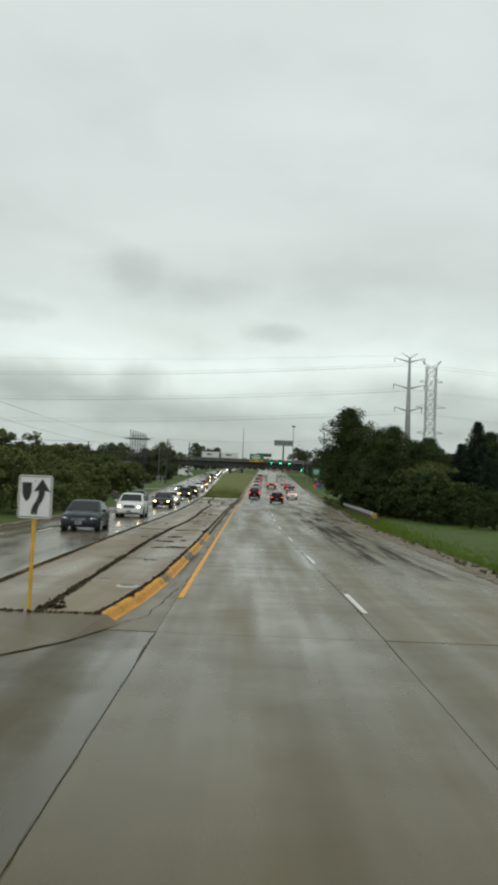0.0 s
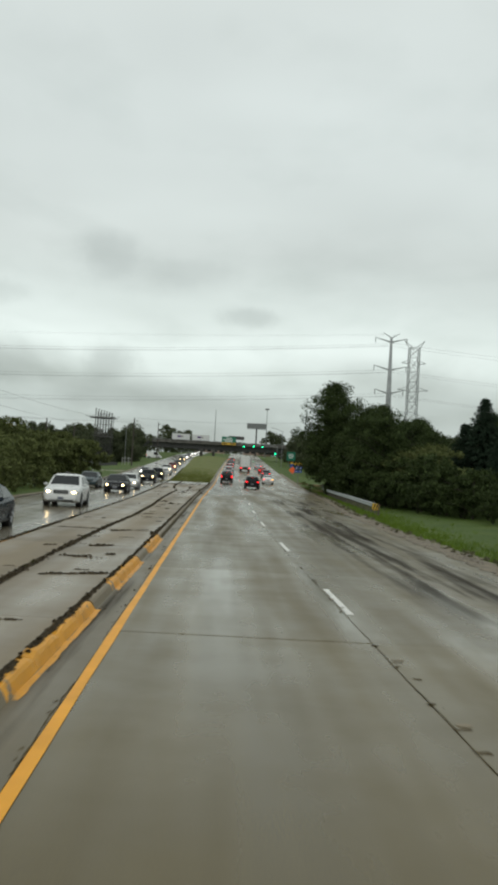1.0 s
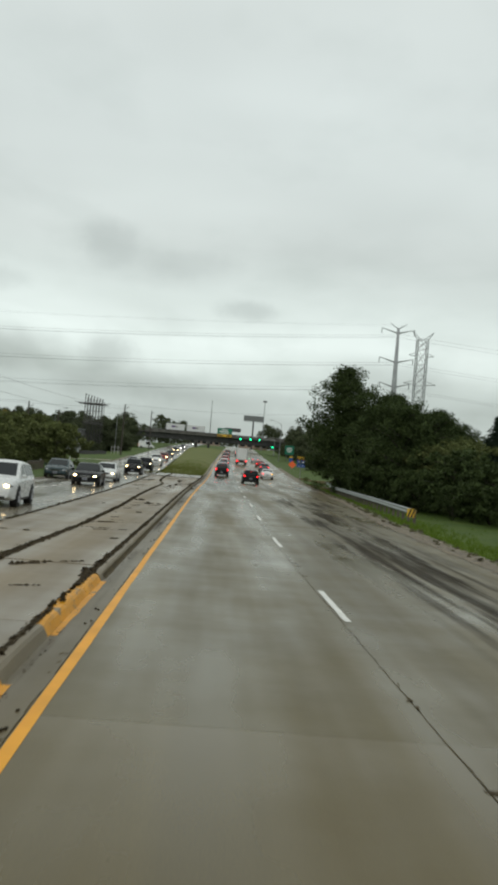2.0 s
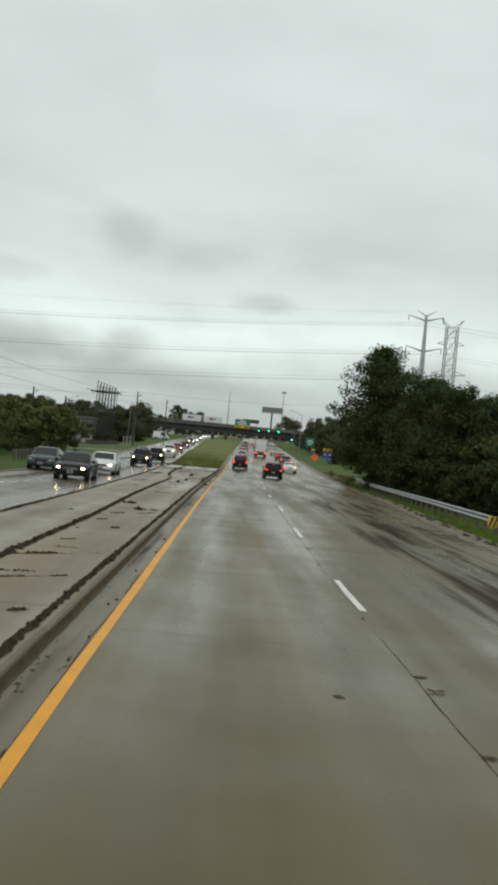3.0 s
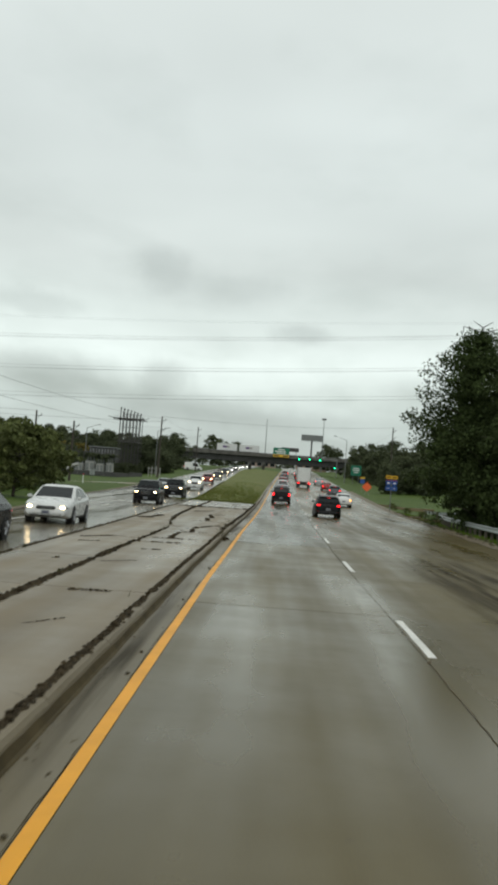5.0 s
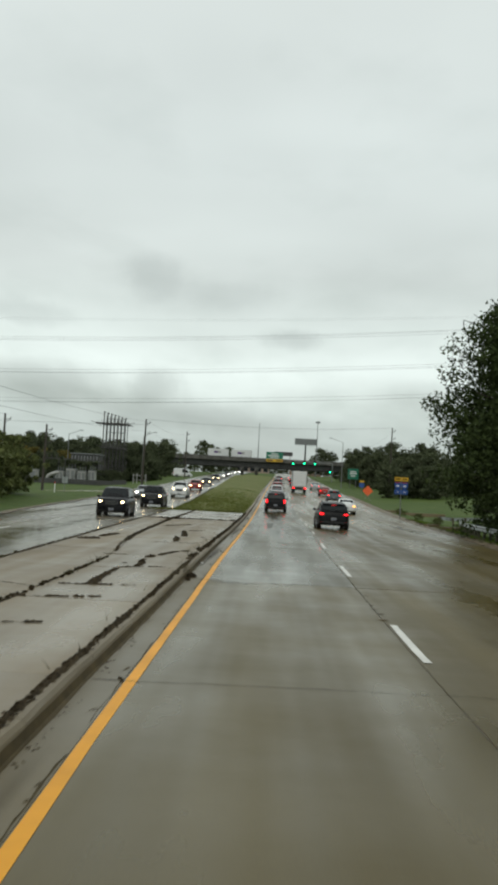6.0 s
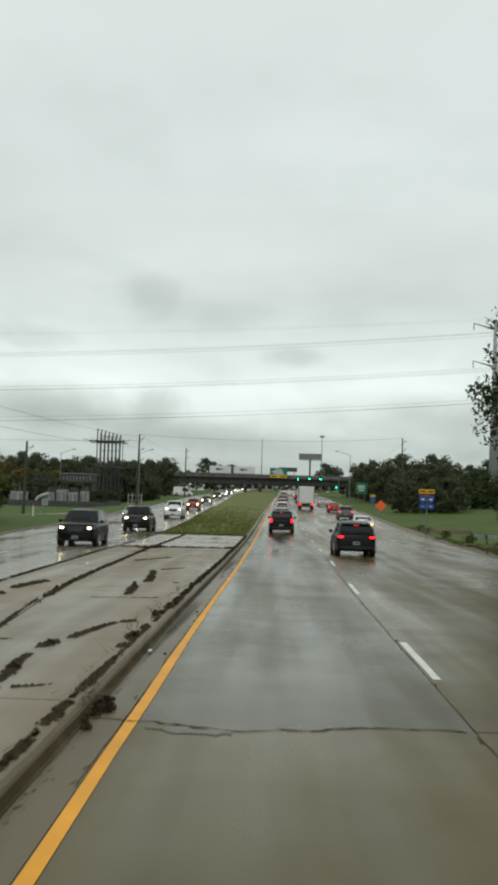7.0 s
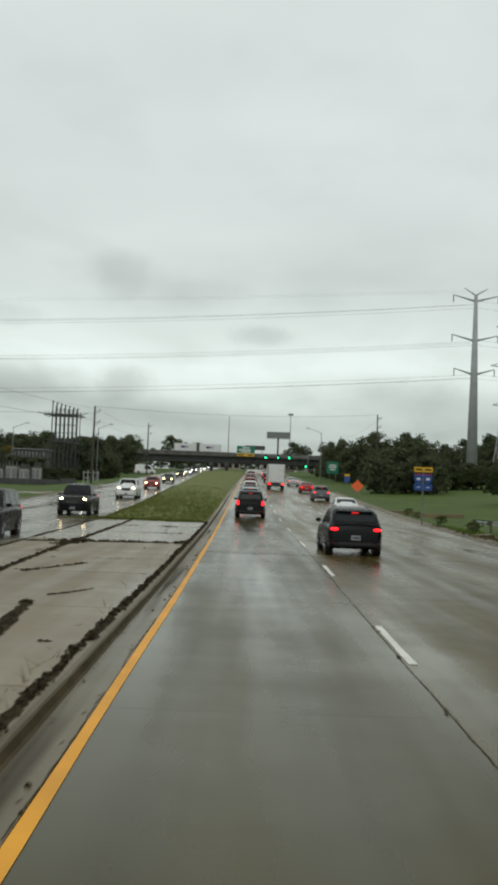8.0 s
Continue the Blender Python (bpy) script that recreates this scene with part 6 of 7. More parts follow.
# ---- power lines ----
def wire(name, a, b, sag, r, label, n=26):
    cu = bpy.data.curves.new(name, "CURVE")
    cu.dimensions, cu.bevel_depth, cu.bevel_resolution = "3D", r, 0
    sp = cu.splines.new("POLY")
    sp.points.add(n)
    a, b = Vector(a), Vector(b)
    for i in range(n + 1):
        f = i / n
        p = a.lerp(b, f)
        p.z -= 4 * sag * f * (1 - f)
        sp.points[i].co = (*p, 1)
    tmp = bpy.data.objects.new(name, cu)
    me = bpy.data.meshes.new_from_object(tmp)
    bpy.data.objects.remove(tmp)
    me.materials.clear()
    me.materials.append(M_WIRE)
    tagged(new(name, me), label, "power line", "overhead lines")


PYL = (52.0, 310.0)


def monopole():
    x, y = PYL
    z0 = ground_z(x, y)
    top = 46.1 - z0
    ob = thing("transmission_monopole", "tall grey steel transmission pole with three tiers of arms", "pylon", (x, y, z0))
    part("shaft", rod((0, 0, -0.5), (0, 0, top), 1.35, 0.36, 16), M_PYLON, ob, smooth=True)
    part("footing", rod((0, 0, -0.5), (0, 0, 0.5), 2.1, 2.0, 20), M_BRIDGE, ob)
    for z, ln in ((top - 0.5, 4.9), (top - 9.2, 5.0), (top - 16.6, 4.4)):
        for s in (-1, 1):
            arm = part("arm", rod((0, 0, z - 1.0), (s * ln, 0, z + 0.3), 0.26, 0.09, 8), M_PYLON, ob)
            part("insulator", rod((s * ln, 0, z + 0.3), (s * ln, 0, z - 1.3), 0.11, 0.09, 8), M_DARKSTEEL, arm)
    for s in (-1, 1):
        part("shield_arm", rod((0, 0, top - 0.2), (s * 2.6, 0, top + 1.4), 0.16, 0.06, 6), M_DULLSTEEL, ob)


monopole()


def lattice_tower(x, y, top_z):
    z0 = ground_z(x, y)
    H = top_z - z0
    ob = thing("lattice_tower", "grey lattice transmission tower with forked top and crossarms", "pylon", (x, y, z0))

    def half(z):
        return 3.4 - (3.4 - 1.45) * min(1, z / (H * 0.45))
    levels = [0, 4, 8, 11.5, 15, 18, 21, 24, 27, 30, H - 4, H - 1.2]
    for sx, sy in ((-1, -1), (1, -1), (1, 1), (-1, 1)):
        bm = bmesh.new()
        tube(bm, [Vector((sx * half(a), sy * half(a), a - 0.3 * (a == 0))) for a in levels], [0.12] * len(levels), 4)
        part("leg", bm, M_PYLON, ob)
    for a, b in zip(levels, levels[1:]):
        ha, hb = half(a), half(b)
        for s in (-1, 1):
            for p, q in (((-ha, s * ha, a), (hb, s * hb, b)), ((ha, s * ha, a), (-hb, s * hb, b)), ((s * ha, -ha, a), (s * hb, hb, b)), ((s * ha, ha, a), (s * hb, -hb, b)), ((-hb, s * hb, b), (hb, s * hb, b))):
                part("brace", rod(p, q, 0.06, n=4), M_PYLON, ob)
    z = H - 1.4
    for s in (-1, 1):
        bm = bmesh.new()
        add_rod(bm, (s * 1.4, 0, z), (s * 3.0, 0, H + 1.0), 0.11, n=4)
        add_rod(bm, (s * 0.1, 0, z), (s * 3.0, 0, H + 1.0), 0.08, n=4)
        part("fork", bm, M_PYLON, ob)
        for zz, ln in ((H - 6, 3.6), (H - 14, 4.6), (H - 22, 4.0)):
            bm = bmesh.new()
            add_rod(bm, (s * 1.4, 0, zz), (s * ln, 0, zz + 0.3), 0.10, n=4)
            add_rod(bm, (s * 1.4, 0, zz + 1.2), (s * ln, 0, zz + 0.3), 0.07, n=4)
            part("crossarm", bm, M_PYLON, ob)


lattice_tower(56.8, 297.0, 42.6)


def build_wires():
    lab = "thin dark high-voltage line crossing high over the highway"
    x, y = PYL
    for z, ln in ((43.9, 5.6), (35.6, 6.6), (28.2, 6.0)):
        for s in (-1, 1):
            for d in ((-0.9,) if s < 0 else (0.1, 0.95)):
                wire("transmission_line", (x + s * ln * 0.3, y + s * 4.0, z + d), (-330, y + 25 + s * 4.0, z + 3.0 + d), 9.0, 0.023, lab)
            wire("transmission_line", (x + s * ln * 0.3, y + s * 4.0, z), (330, y - 25 + s * 4, z + 3.0), 8.0, 0.021, lab)
    for s in (-1, 1):
        wire("ground_wire", (x + s * 2.6, y, 47.0), (-330, y + 25 + s * 3, 50.4), 7.0, 0.010, lab)


build_wires()


def utility_pole(x, y, top_z, arms, lean=0.0):
    z0 = ground_z(x, y)
    H = top_z - z0
    ob = thing("utility_pole", "dark weathered wooden utility pole with short brackets", "utility pole", (x, y, z0))
    part("shaft", rod((0, 0, -0.4), (lean * H, 0, H), 0.20, 0.12, 10), M_POLEWOOD, ob)
    for k in range(arms):
        z = H - 0.8 - 1.7 * k
        bm = bmesh.new()
        add_rod(bm, (lean * z, 0, z), (lean * z + 0.75, 0, z + 0.12), 0.045, 0.035, 6)
        add_rod(bm, (lean * z, 0, z - 0.5), (lean * z + 0.7, 0, z + 0.08), 0.025, 0.025, 6)
        add_rod(bm, (lean * z + 0.75, 0, z + 0.05), (lean * z + 0.75, 0, z + 0.38), 0.06, 0.05, 6)
        part("bracket", bm, M_DARKSTEEL, ob)
    return Vector((x + lean * H, y, top_z))


UTIL = [(-20.3, 246, 13.5, 3, 0.01), (-33.7, 205, 10.5, 1, 0.0), (-28.4, 206, 9.4, 2, 0.01), (-20.0, 330, 16.6, 2, 0), (29.1, 295, 17.8, 2, 0.004), (31, 380, 18, 2, 0), (-36.8, 207, 8.8, 1, 0)]
tops = [utility_pole(*u) for u in UTIL]
LINE_LABEL = "thin dark distribution line strung between poles"
for z in (-0.4, -2.1):
    wire("distribution_line", tops[0] + Vector((0.7, 0, z)), tops[3] + Vector((0.7, 0, z)), 1.2, 0.016, LINE_LABEL)
    wire("distribution_line", tops[0] + Vector((0.7, 0, z)), (-26, 60, 11.5 + z), 2.2, 0.016, LINE_LABEL)
    wire("distribution_line", tops[4] + Vector((0.6, 0, z)), tops[5] + Vector((0.6, 0, z)), 1.0, 0.016, LINE_LABEL)
wire("distribution_line", tops[0], tops[4], 0.9, 0.022, LINE_LABEL)
wire("distribution_line", tops[0] - Vector((0, 0, 1)), (-150, 245, 15.0), 1.6, 0.022, LINE_LABEL)
wire("distribution_line", tops[1], (-150, 190, 15), 1.5, 0.02, LINE_LABEL)


def street_lamp(x, y, h, reach):
    z0 = ground_z(x, y)
    ob = thing("street_lamp", "tall grey street lamp with a curved arm", "street lamp", (x, y, z0))
    part("pole", rod((0, 0, -0.3), (0, 0, h), 0.12, 0.07, 8), M_DULLSTEEL, ob)
    arm = part("arm", rod((0, 0, h - 0.1), (reach, 0, h + 0.9), 0.05, 0.04, 6), M_DULLSTEEL, ob)
    part("lamp_head", box((reach + math.copysign(0.3, reach), 0, h + 0.9), (0.8, 0.3, 0.16), 0.04), M_DULLSTEEL, arm)


street_lamp(-44.8, 300, 10.6, 2.6)
street_lamp(-27.4, 300, 10.6, 2.3)
street_lamp(21.0, 330, 12.0, -3.0)


# ---- steel frame of the billboard, seen from its edge ----
def billboard_frame():
    x0, y0 = -34.0, 298.0
    z0 = ground_z(x0, y0)
    ob = thing("bare_billboard", "bare dark steel billboard skeleton with many posts and walkways", "billboard", (x0, y0, z0))
    H = 18.2 - z0
    rr = random.Random(4)
    for i in range(7):
        x, dy = -2.1 + 4.2 * i / 6, -2.4 + 0.8 * i
        top = H - 0.16 * i
        part("post", box((x, dy, top / 2 - 0.2), (0.20, 0.24, top + 0.4)), M_DARKSTEEL, ob)
        part("back_post", box((x + 0.30, dy + 1.8, top / 2 - 0.6), (0.13, 0.16, top - 0.4)), M_DARKSTEEL, ob)
        part("post_cap", box((x + 0.1, dy, top - 0.25), (0.5, 0.2, 0.12)), M_DARKSTEEL, ob)
        for z in (H - 6.2, H - 11.2):
            part("brace", rod((x, dy, z - 3.2), (x + 0.62, dy + 0.8, z), 0.05, n=4), M_DARKSTEEL, ob)
            part("brace", rod((x + 0.62, dy + 0.8, z - 3.2), (x, dy, z), 0.05, n=4), M_DARKSTEEL, ob)
    for z, a in ((15.5 - z0, 4.6), (10.1 - z0, 3.1)):
        w = part("walkway", box((0, -2.9, z), (1.6 * a, 0.5, 0.24)), M_DARKSTEEL, ob)
        for y in (-1.2, 1.0, 3.2):
            part("beam", box((0.1 * y, y, z - rr.uniform(0, 0.25)), (1.6 * a * rr.uniform(0.8, 1.0), 0.18, 0.18)), M_DARKSTEEL, w)
        for k in range(9):
            x = -a * 0.8 + 1.6 * a * k / 8
            part("outrigger", box((x, rr.uniform(-0.3, 0.3), z - 0.14), (0.12, 6.4, 0.14)), M_DARKSTEEL, w)
            part("lamp_arm", rod((x, -2.9, z), (x + rr.uniform(-0.3, 0.3), -3.7, z + rr.uniform(0.1, 0.5)), 0.05, n=4), M_DARKSTEEL, w)
        for sx in (-1, 1):
            part("lamp_arm", rod((sx * a * 0.8, -2.9, z), (sx * a * 1.08, -3.2, z + 0.35), 0.06, n=4), M_DARKSTEEL, w)
        part("rail", box((0, -3.15, z + 0.5), (1.4 * a, 0.05, 0.05)), M_DARKSTEEL, w)
    for z in (H - 1.5, H - 4.6, H - 6.2, H - 9.4, H - 11.2):
        part("stringer", box((0.2, 0.8, z), (4.4, 0.1, 0.12)), M_DARKSTEEL, ob)


billboard_frame()


def utility_yard():
    """Pale equipment housings behind a dark fence beside the oncoming lanes, with a low louvred hall behind them."""
    for x, y, w, h in ((-39.6, 269, 1.5, 2.4), (-37.6, 270, 1.9, 2.9), (-35.4, 270, 1.6, 2.5), (-33.6, 271, 1.3, 2.7), (-46, 271, 2.8, 2.4)):
        z0 = ground_z(x, y)
        ob = thing("equipment_housing", "pale grey equipment housing in a fenced yard", "utility box", (x, y, z0))
        part("body", box((0, 0, h / 2), (w, 2.2, h), 0.06), M_WALLPALE, ob)
        part("roof", box((0, 0, h + 0.06), (w + 0.2, 2.4, 0.12), 0.03), M_DULLSTEEL, ob)
        for dx in (-w / 4, w / 4):
            d = part("door", box((dx, -1.12, h * 0.48), (w * 0.36, 0.05, h * 0.78), 0.01), M_DULLSTEEL, ob)
            part("handle", box((dx + w * 0.12, -1.16, h * 0.5), (0.05, 0.04, 0.25)), M_DARKSTEEL, d)
        for k in range(3):
            bush = part("bushing", rod((-w / 3 + w / 3 * k, 0.2, h), (-w / 3 + w / 3 * k, 0.2, h + 0.9), 0.07, 0.05), M_DULLSTEEL, ob)
            part("cap", rod((-w / 3 + w / 3 * k, 0.2, h + 0.9), (-w / 3 + w / 3 * k, 0.2, h + 0.98), 0.1, 0.1), M_DARKSTEEL, bush)
        for k in range(5):
            part("cooling_fin", box((-w / 2 - 0.06 - 0.09 * k, -0.3, h * 0.45), (0.03, 1.3, h * 0.6)), M_DULLSTEEL, ob)
    x, y = -41.4, 268.0
    ob = thing("vent_pipe", "thick white bent pipe rising beside the housings", "pipe", (x, y, ground_z(x, y)))
    bm = bmesh.new()
    tube(bm, [Vector((-0.7 * math.cos(0.32 * k), 0, -0.3 + 0.55 * k if k < 4 else 1.35 + 0.75 * math.sin(0.4 * (k - 3)))) + Vector((0.32 * max(0, k - 3), 0, 0)) for k in range(8)], [0.34] * 8, 12)
    part("bend", bm, M_WALLPALE, ob, smooth=True)
    part("flange", rod((-0.7, 0, 0.0), (-0.7, 0, 0.12), 0.48, 0.48, 14), M_STEEL, ob)
    x, y = -37.8, 287.0
    z0 = ground_z(x, y)
    hall = thing("louvred_hall", "low dark hall with a row of pale upright louvres", "building", (x, y, z0))
    part("wall", box((0, 0, 2.9), (6.0, 6.0, 5.8)), M_GIRDER, hall)
    part("roof", box((0, 0, 6.0), (6.4, 6.6, 0.22), 0.04), M_DULLSTEEL, hall)
    for k in range(9):
        part("louvre", box((-2.7 + 0.67 * k, -3.08, 5.0), (0.26, 0.14, 1.2), 0.02), M_DULLSTEEL, hall)
    for k in range(3):
        x, y = -44 + 4.5 * k, 280
        z0 = ground_z(x, y)
        ob = thing("switch_gantry", "steel switchyard gantry with insulators", "switchgear", (x, y, z0))
        for s in (-1.6, 1.6):
            part("leg", box((s, 0, 2.4), (0.16, 0.16, 5.0)), M_DARKSTEEL, ob)
        part("beam", box((0, 0, 4.8), (4.0, 0.18, 0.18)), M_DARKSTEEL, ob)
        for s in (-1.0, 0, 1.0):
            part("insulator", rod((s, 0, 4.9), (s, 0, 5.8), 0.09, 0.06), M_DARKSTEEL, ob)
    fence = thing("yard_fence", "low dark mesh fence round the utility yard", "fence")
    xs = steps(-60, -25.5, 2.6)
    for a, b in zip(xs, xs[1:]):
        ya, yb = 262 + 0.05 * (a + 60), 262 + 0.05 * (b + 60)
        za = ground_z(a, ya)
        part("post", rod((a, ya, za - 0.2), (a, ya, za + 1.2), 0.04), M_DARKSTEEL, fence)
        part("panel", box(((a + b) / 2, (ya + yb) / 2, za + 0.55), (b - a - 0.08, 0.05, 1.0)), M_GIRDER, fence)
    x, y = -23.4, 266.0
    gate = thing("yard_gate", "white tubular gate with upright posts beside the road", "gate", (x, y, ground_z(x, y)))
    for dx in (-1.2, -0.5, 0.4, 1.2):
        part("post", rod((dx, 0, -0.3), (dx, 0.1 * dx, 2.1 - 0.2 * abs(dx)), 0.085, n=8), M_WALLPALE, gate)
    for z in (0.7, 1.6):
        part("rail", rod((-1.2, -0.1, z), (1.2, 0.1, z), 0.05, n=6), M_WALLPALE, gate)


utility_yard()


def roadside_bits():
    """A delineator and the back of a small sign beside the oncoming lanes, and the mouth of a side street."""
    x, y = -23.0, 189.0
    ob = thing("delineator", "white delineator post with a red top", "marker post", (x, y, ground_z(x, y)))
    part("post", box((0, 0, 0.55), (0.12, 0.05, 1.3), 0.015), M_SIGNWHITE, ob)
    part("cap", box((0, -0.004, 1.12), (0.125, 0.06, 0.22), 0.01), M_SIGNRED, ob, "red reflective top")
    x, y = -22.2, 190.5
    ob = thing("small_sign", "grey back of a small square sign on a post", "traffic sign", (x, y, ground_z(x, y)), 160)
    h = 2.5 - ground_z(x, y)
    part("post", rod((0, 0, -0.3), (0, 0, h), 0.035), M_DULLSTEEL, ob)
    part("panel", moved(outline_plate(rounded(0.75, 0.75, 0.05, h - 0.4), 0.006), (0, -0.04, 0)), M_STEEL, ob)
    verts, faces = [], []
    for k in range(9):
        a = -17.5 - 4.0 * k
        for y in (196.0 + 0.6 * k, 203.0 + 0.6 * k):
            verts.append((a, y, ground_z(a, y) + 0.05))
        if k:
            faces.append((2 * k - 2, 2 * k, 2 * k + 1, 2 * k - 1))
    mesh_object("side_street", verts, faces, M_MEDIAN, road_in, "pale wet side street")


roadside_bits()


def culvert_walls():
    """Low concrete headwalls of the ditch that passes under the road."""
    for pts, h in ((((13.6, 151.5), (14.6, 152.2), (16.6, 152.6)), 0.30), (((14.4, 188.5), (17.0, 190.0), (22.5, 192.0)), 0.22)):
        ob = thing("culvert_wall", "low pale concrete headwall beside the ditch", "wall")
        for (xa, ya), (xb, yb) in zip(pts, pts[1:]):
            L = math.hypot(xb - xa, yb - ya)
            z = (ground_z(xa, ya) + ground_z(xb, yb)) / 2
            part("wall_piece", box(((xa + xb) / 2, (ya + yb) / 2, z + h / 2 - 0.15), (L, 0.45, h + 0.3), 0.03, math.atan2(yb - ya, xb - xa)), M_MEDIAN, ob)


culvert_walls()


# ---- overpass ----
BR_Y, BR_Z = 440.0, 10.7


def overpass():
    ob = thing("overpass", "dark weathered highway overpass on concrete piers", "bridge", (0, BR_Y, 0), kind="")
    x0, x1 = -150.0, 130.0
    mid, ln = (x0 + x1) / 2, x1 - x0
    for k in range(6):
        y = 1.0 + 2.4 * k
        prof = ((-0.25, 0.0), (0.25, 0.0), (0.25, 0.08), (0.03, 0.08), (0.03, 2.1), (0.25, 2.1), (0.25, 2.18), (-0.25, 2.18), (-0.25, 2.1), (-0.03, 2.1), (-0.03, 0.08), (-0.25, 0.08))
        V = [(x, y + a, BR_Z + b) for x in (x0, x1) for a, b in prof]
        n = len(prof)
        F = [(i, (i + 1) % n, n + (i + 1) % n, n + i) for i in range(n)] + [tuple(range(n - 1, -1, -1)), tuple(range(n, 2 * n))]
        mesh_object("girder", V, F, M_GIRDER, ob)
    for k in range(28):
        part("stiffener", box((x0 + ln * k / 28, 0.94, BR_Z + 1.1), (0.12, 0.08, 2.0)), M_GIRDER, ob)
    part("deck", box((mid, 7, BR_Z + 2.42), (ln, 15.0, 0.42)), M_BRIDGE, ob)
    for y in (-0.35, 14.3):
        p = part("parapet", box((mid, y, BR_Z + 3.1), (ln, 0.3, 0.95), 0.04), M_BRIDGE, ob)
        part("rail", box((mid, y, BR_Z + 3.7), (ln, 0.08, 0.10)), M_DULLSTEEL, p)
    for x in (-40, -8, -2.5, 32):
        z0 = ground_z(x, BR_Y + 7)
        cap = part("pier_cap", box((x, 7, BR_Z - 0.55), (1.4, 14.0, 1.1), 0.05), M_BRIDGE, ob)
        for y in (2, 7, 12):
            part("column", rod((x, y, z0 - 0.5), (x, y, BR_Z - 1.0), 0.55, n=14), M_BRIDGE, ob)
    # embankments at both ends
    for a, b in ((-150, -58), (48, 130)):
        s = 1 if a < 0 else -1
        toe = (b + 14 if a < 0 else a - 14)
        hi = (b if a < 0 else a)
        far = (a if a < 0 else b)
        z0 = rise(BR_Y) - 0.6
        V = [(far, -14, z0), (toe, -8, z0), (toe, 22, z0), (far, 28, z0), (far, 0.5, BR_Z + 2.0), (hi, 0.5, BR_Z + 2.0), (hi, 13.5, BR_Z + 2.0), (far, 13.5, BR_Z + 2.0)]
        F = [(0, 1, 5, 4), (1, 2, 6, 5), (2, 3, 7, 6), (4, 5, 6, 7), (0, 4, 7, 3)]
        mesh_object("embankment", V, F, M_GRASS, ob, "grassy embankment")


overpass()


def bridge_sign():
    ob = thing("overhead_guide_sign", "green overhead guide sign with a yellow exit panel", "traffic sign", (4.1, BR_Y - 1.4, 0))
    z0, z1 = 13.2, 16.8
    pan = part("panel", outline_plate(rounded(6.3, 2.5, 0.2, z1 - 1.25), 0.08), M_SIGNGREEN, ob)
    low = part("exit_panel", outline_plate(rounded(6.1, 1.0, 0.1, z0 + 0.5), 0.08), M_SIGNYELLOW, ob, "yellow lower panel")
    for x, z, w, h in ((0, 16.15, 2.6, 0.36), (-0.4, 15.4, 4.2, 0.40), (0, 14.75, 3.4, 0.30)):
        part("writing_bar", box((x, -0.01, z), (w, 0.02, h)), M_SIGNWHITE, pan)
    for x in (-1.7, 1.7):
        part("writing_bar", box((x, -0.01, z0 + 0.5), (2.0, 0.02, 0.42)), M_SIGNBLACK, low)
    for x in (-2.4, 0, 2.4):
        part("bracket", box((x, 0.7, 15.0), (0.15, 1.3, 3.4)), M_DULLSTEEL, ob)
    back = thing("sign_back", "dark back of a large sign standing on the overpass", "traffic sign", (7.7, BR_Y + 13.5, 0))
    part("panel", outline_plate(rounded(7.0, 1.6, 0.1, 16.9), 0.1), M_DARKSTEEL, back)
    for x in (-2.5, 2.5):
        part("post", box((x, 0.2, 15.6), (0.2, 0.2, 3.2)), M_DULLSTEEL, back)


bridge_sign()


def signal_mast():
    y = 420.0
    z0 = rise(y)
    ob = thing("signal_mast", "grey mast arm carrying traffic signals over the road", "signal mast", (24.6, y, z0))
    part("pole", rod((0, 0, -0.4), (0, 0, 6.4), 0.18, 0.14, 10), M_DULLSTEEL, ob)
    part("arm", rod((0, 0, 6.1), (-15.5, 0, 6.5), 0.14, 0.07, 8), M_DULLSTEEL, ob)

    def head(x, z):
        h = thing("traffic_signal", "black traffic signal showing green", "traffic light", (x, y - 0.3, z), group="signals at the junction")
        part("housing", box((0, 0.14, 0), (0.36, 0.24, 1.10), 0.04), M_TRIM, h)
        part("backplate", box((0, 0.05, 0), (0.62, 0.03, 1.36)), M_TRIM, h)
        for k, c in ((0.36, M_SIGNBLACK), (0.0, M_SIGNBLACK), (-0.36, M_GREENLAMP)):
            part("lens", rod((0, 0.0, k), (0, 0.03, k), 0.20, n=14), c, h, "lit green lens" if k < 0 else "")
            part("visor", rod((0, -0.12, k + 0.17), (0, 0.03, k + 0.17), 0.05, n=6), M_TRIM, h)
    for x, z in ((10.6, 12.7), (14.6, 12.9), (18.4, 12.9), (23.9, 10.3)):
        head(x, z)


signal_mast()


def far_billboard():
    y = 560.0
    ob = thing("billboard", "distant grey billboard on a single post", "billboard", (20.3, y, rise(y)))
    top = 29.4 - rise(y)
    part("post", rod((0, 0, -0.5), (0, 0, top - 2), 0.5, 0.4, 10), M_DARKSTEEL, ob)
    part("panel", box((0, -0.5, top - 1.6), (11.0, 0.4, 3.0), 0.05), M_DULLSTEEL, ob)
    part("walkway", box((0, -1.1, top - 3.4), (11.0, 1.0, 0.12)), M_DARKSTEEL, ob)
    for x, t, hd in ((25.4, 37.5, True), (-3.2, 35.3, False)):
        m = thing("light_mast", "tall thin light mast beyond the overpass", "light mast", (x, y - 10, rise(y)))
        part("mast", rod((0, 0, -0.5), (0, 0, t - rise(y)), 0.28, 0.12, 8), M_DULLSTEEL, m)
        if hd:
            part("lamp_ring", rod((0, 0, t - rise(y) - 0.8), (0, 0, t - rise(y)), 1.3, 1.1, 10), M_DULLSTEEL, m)


far_billboard()


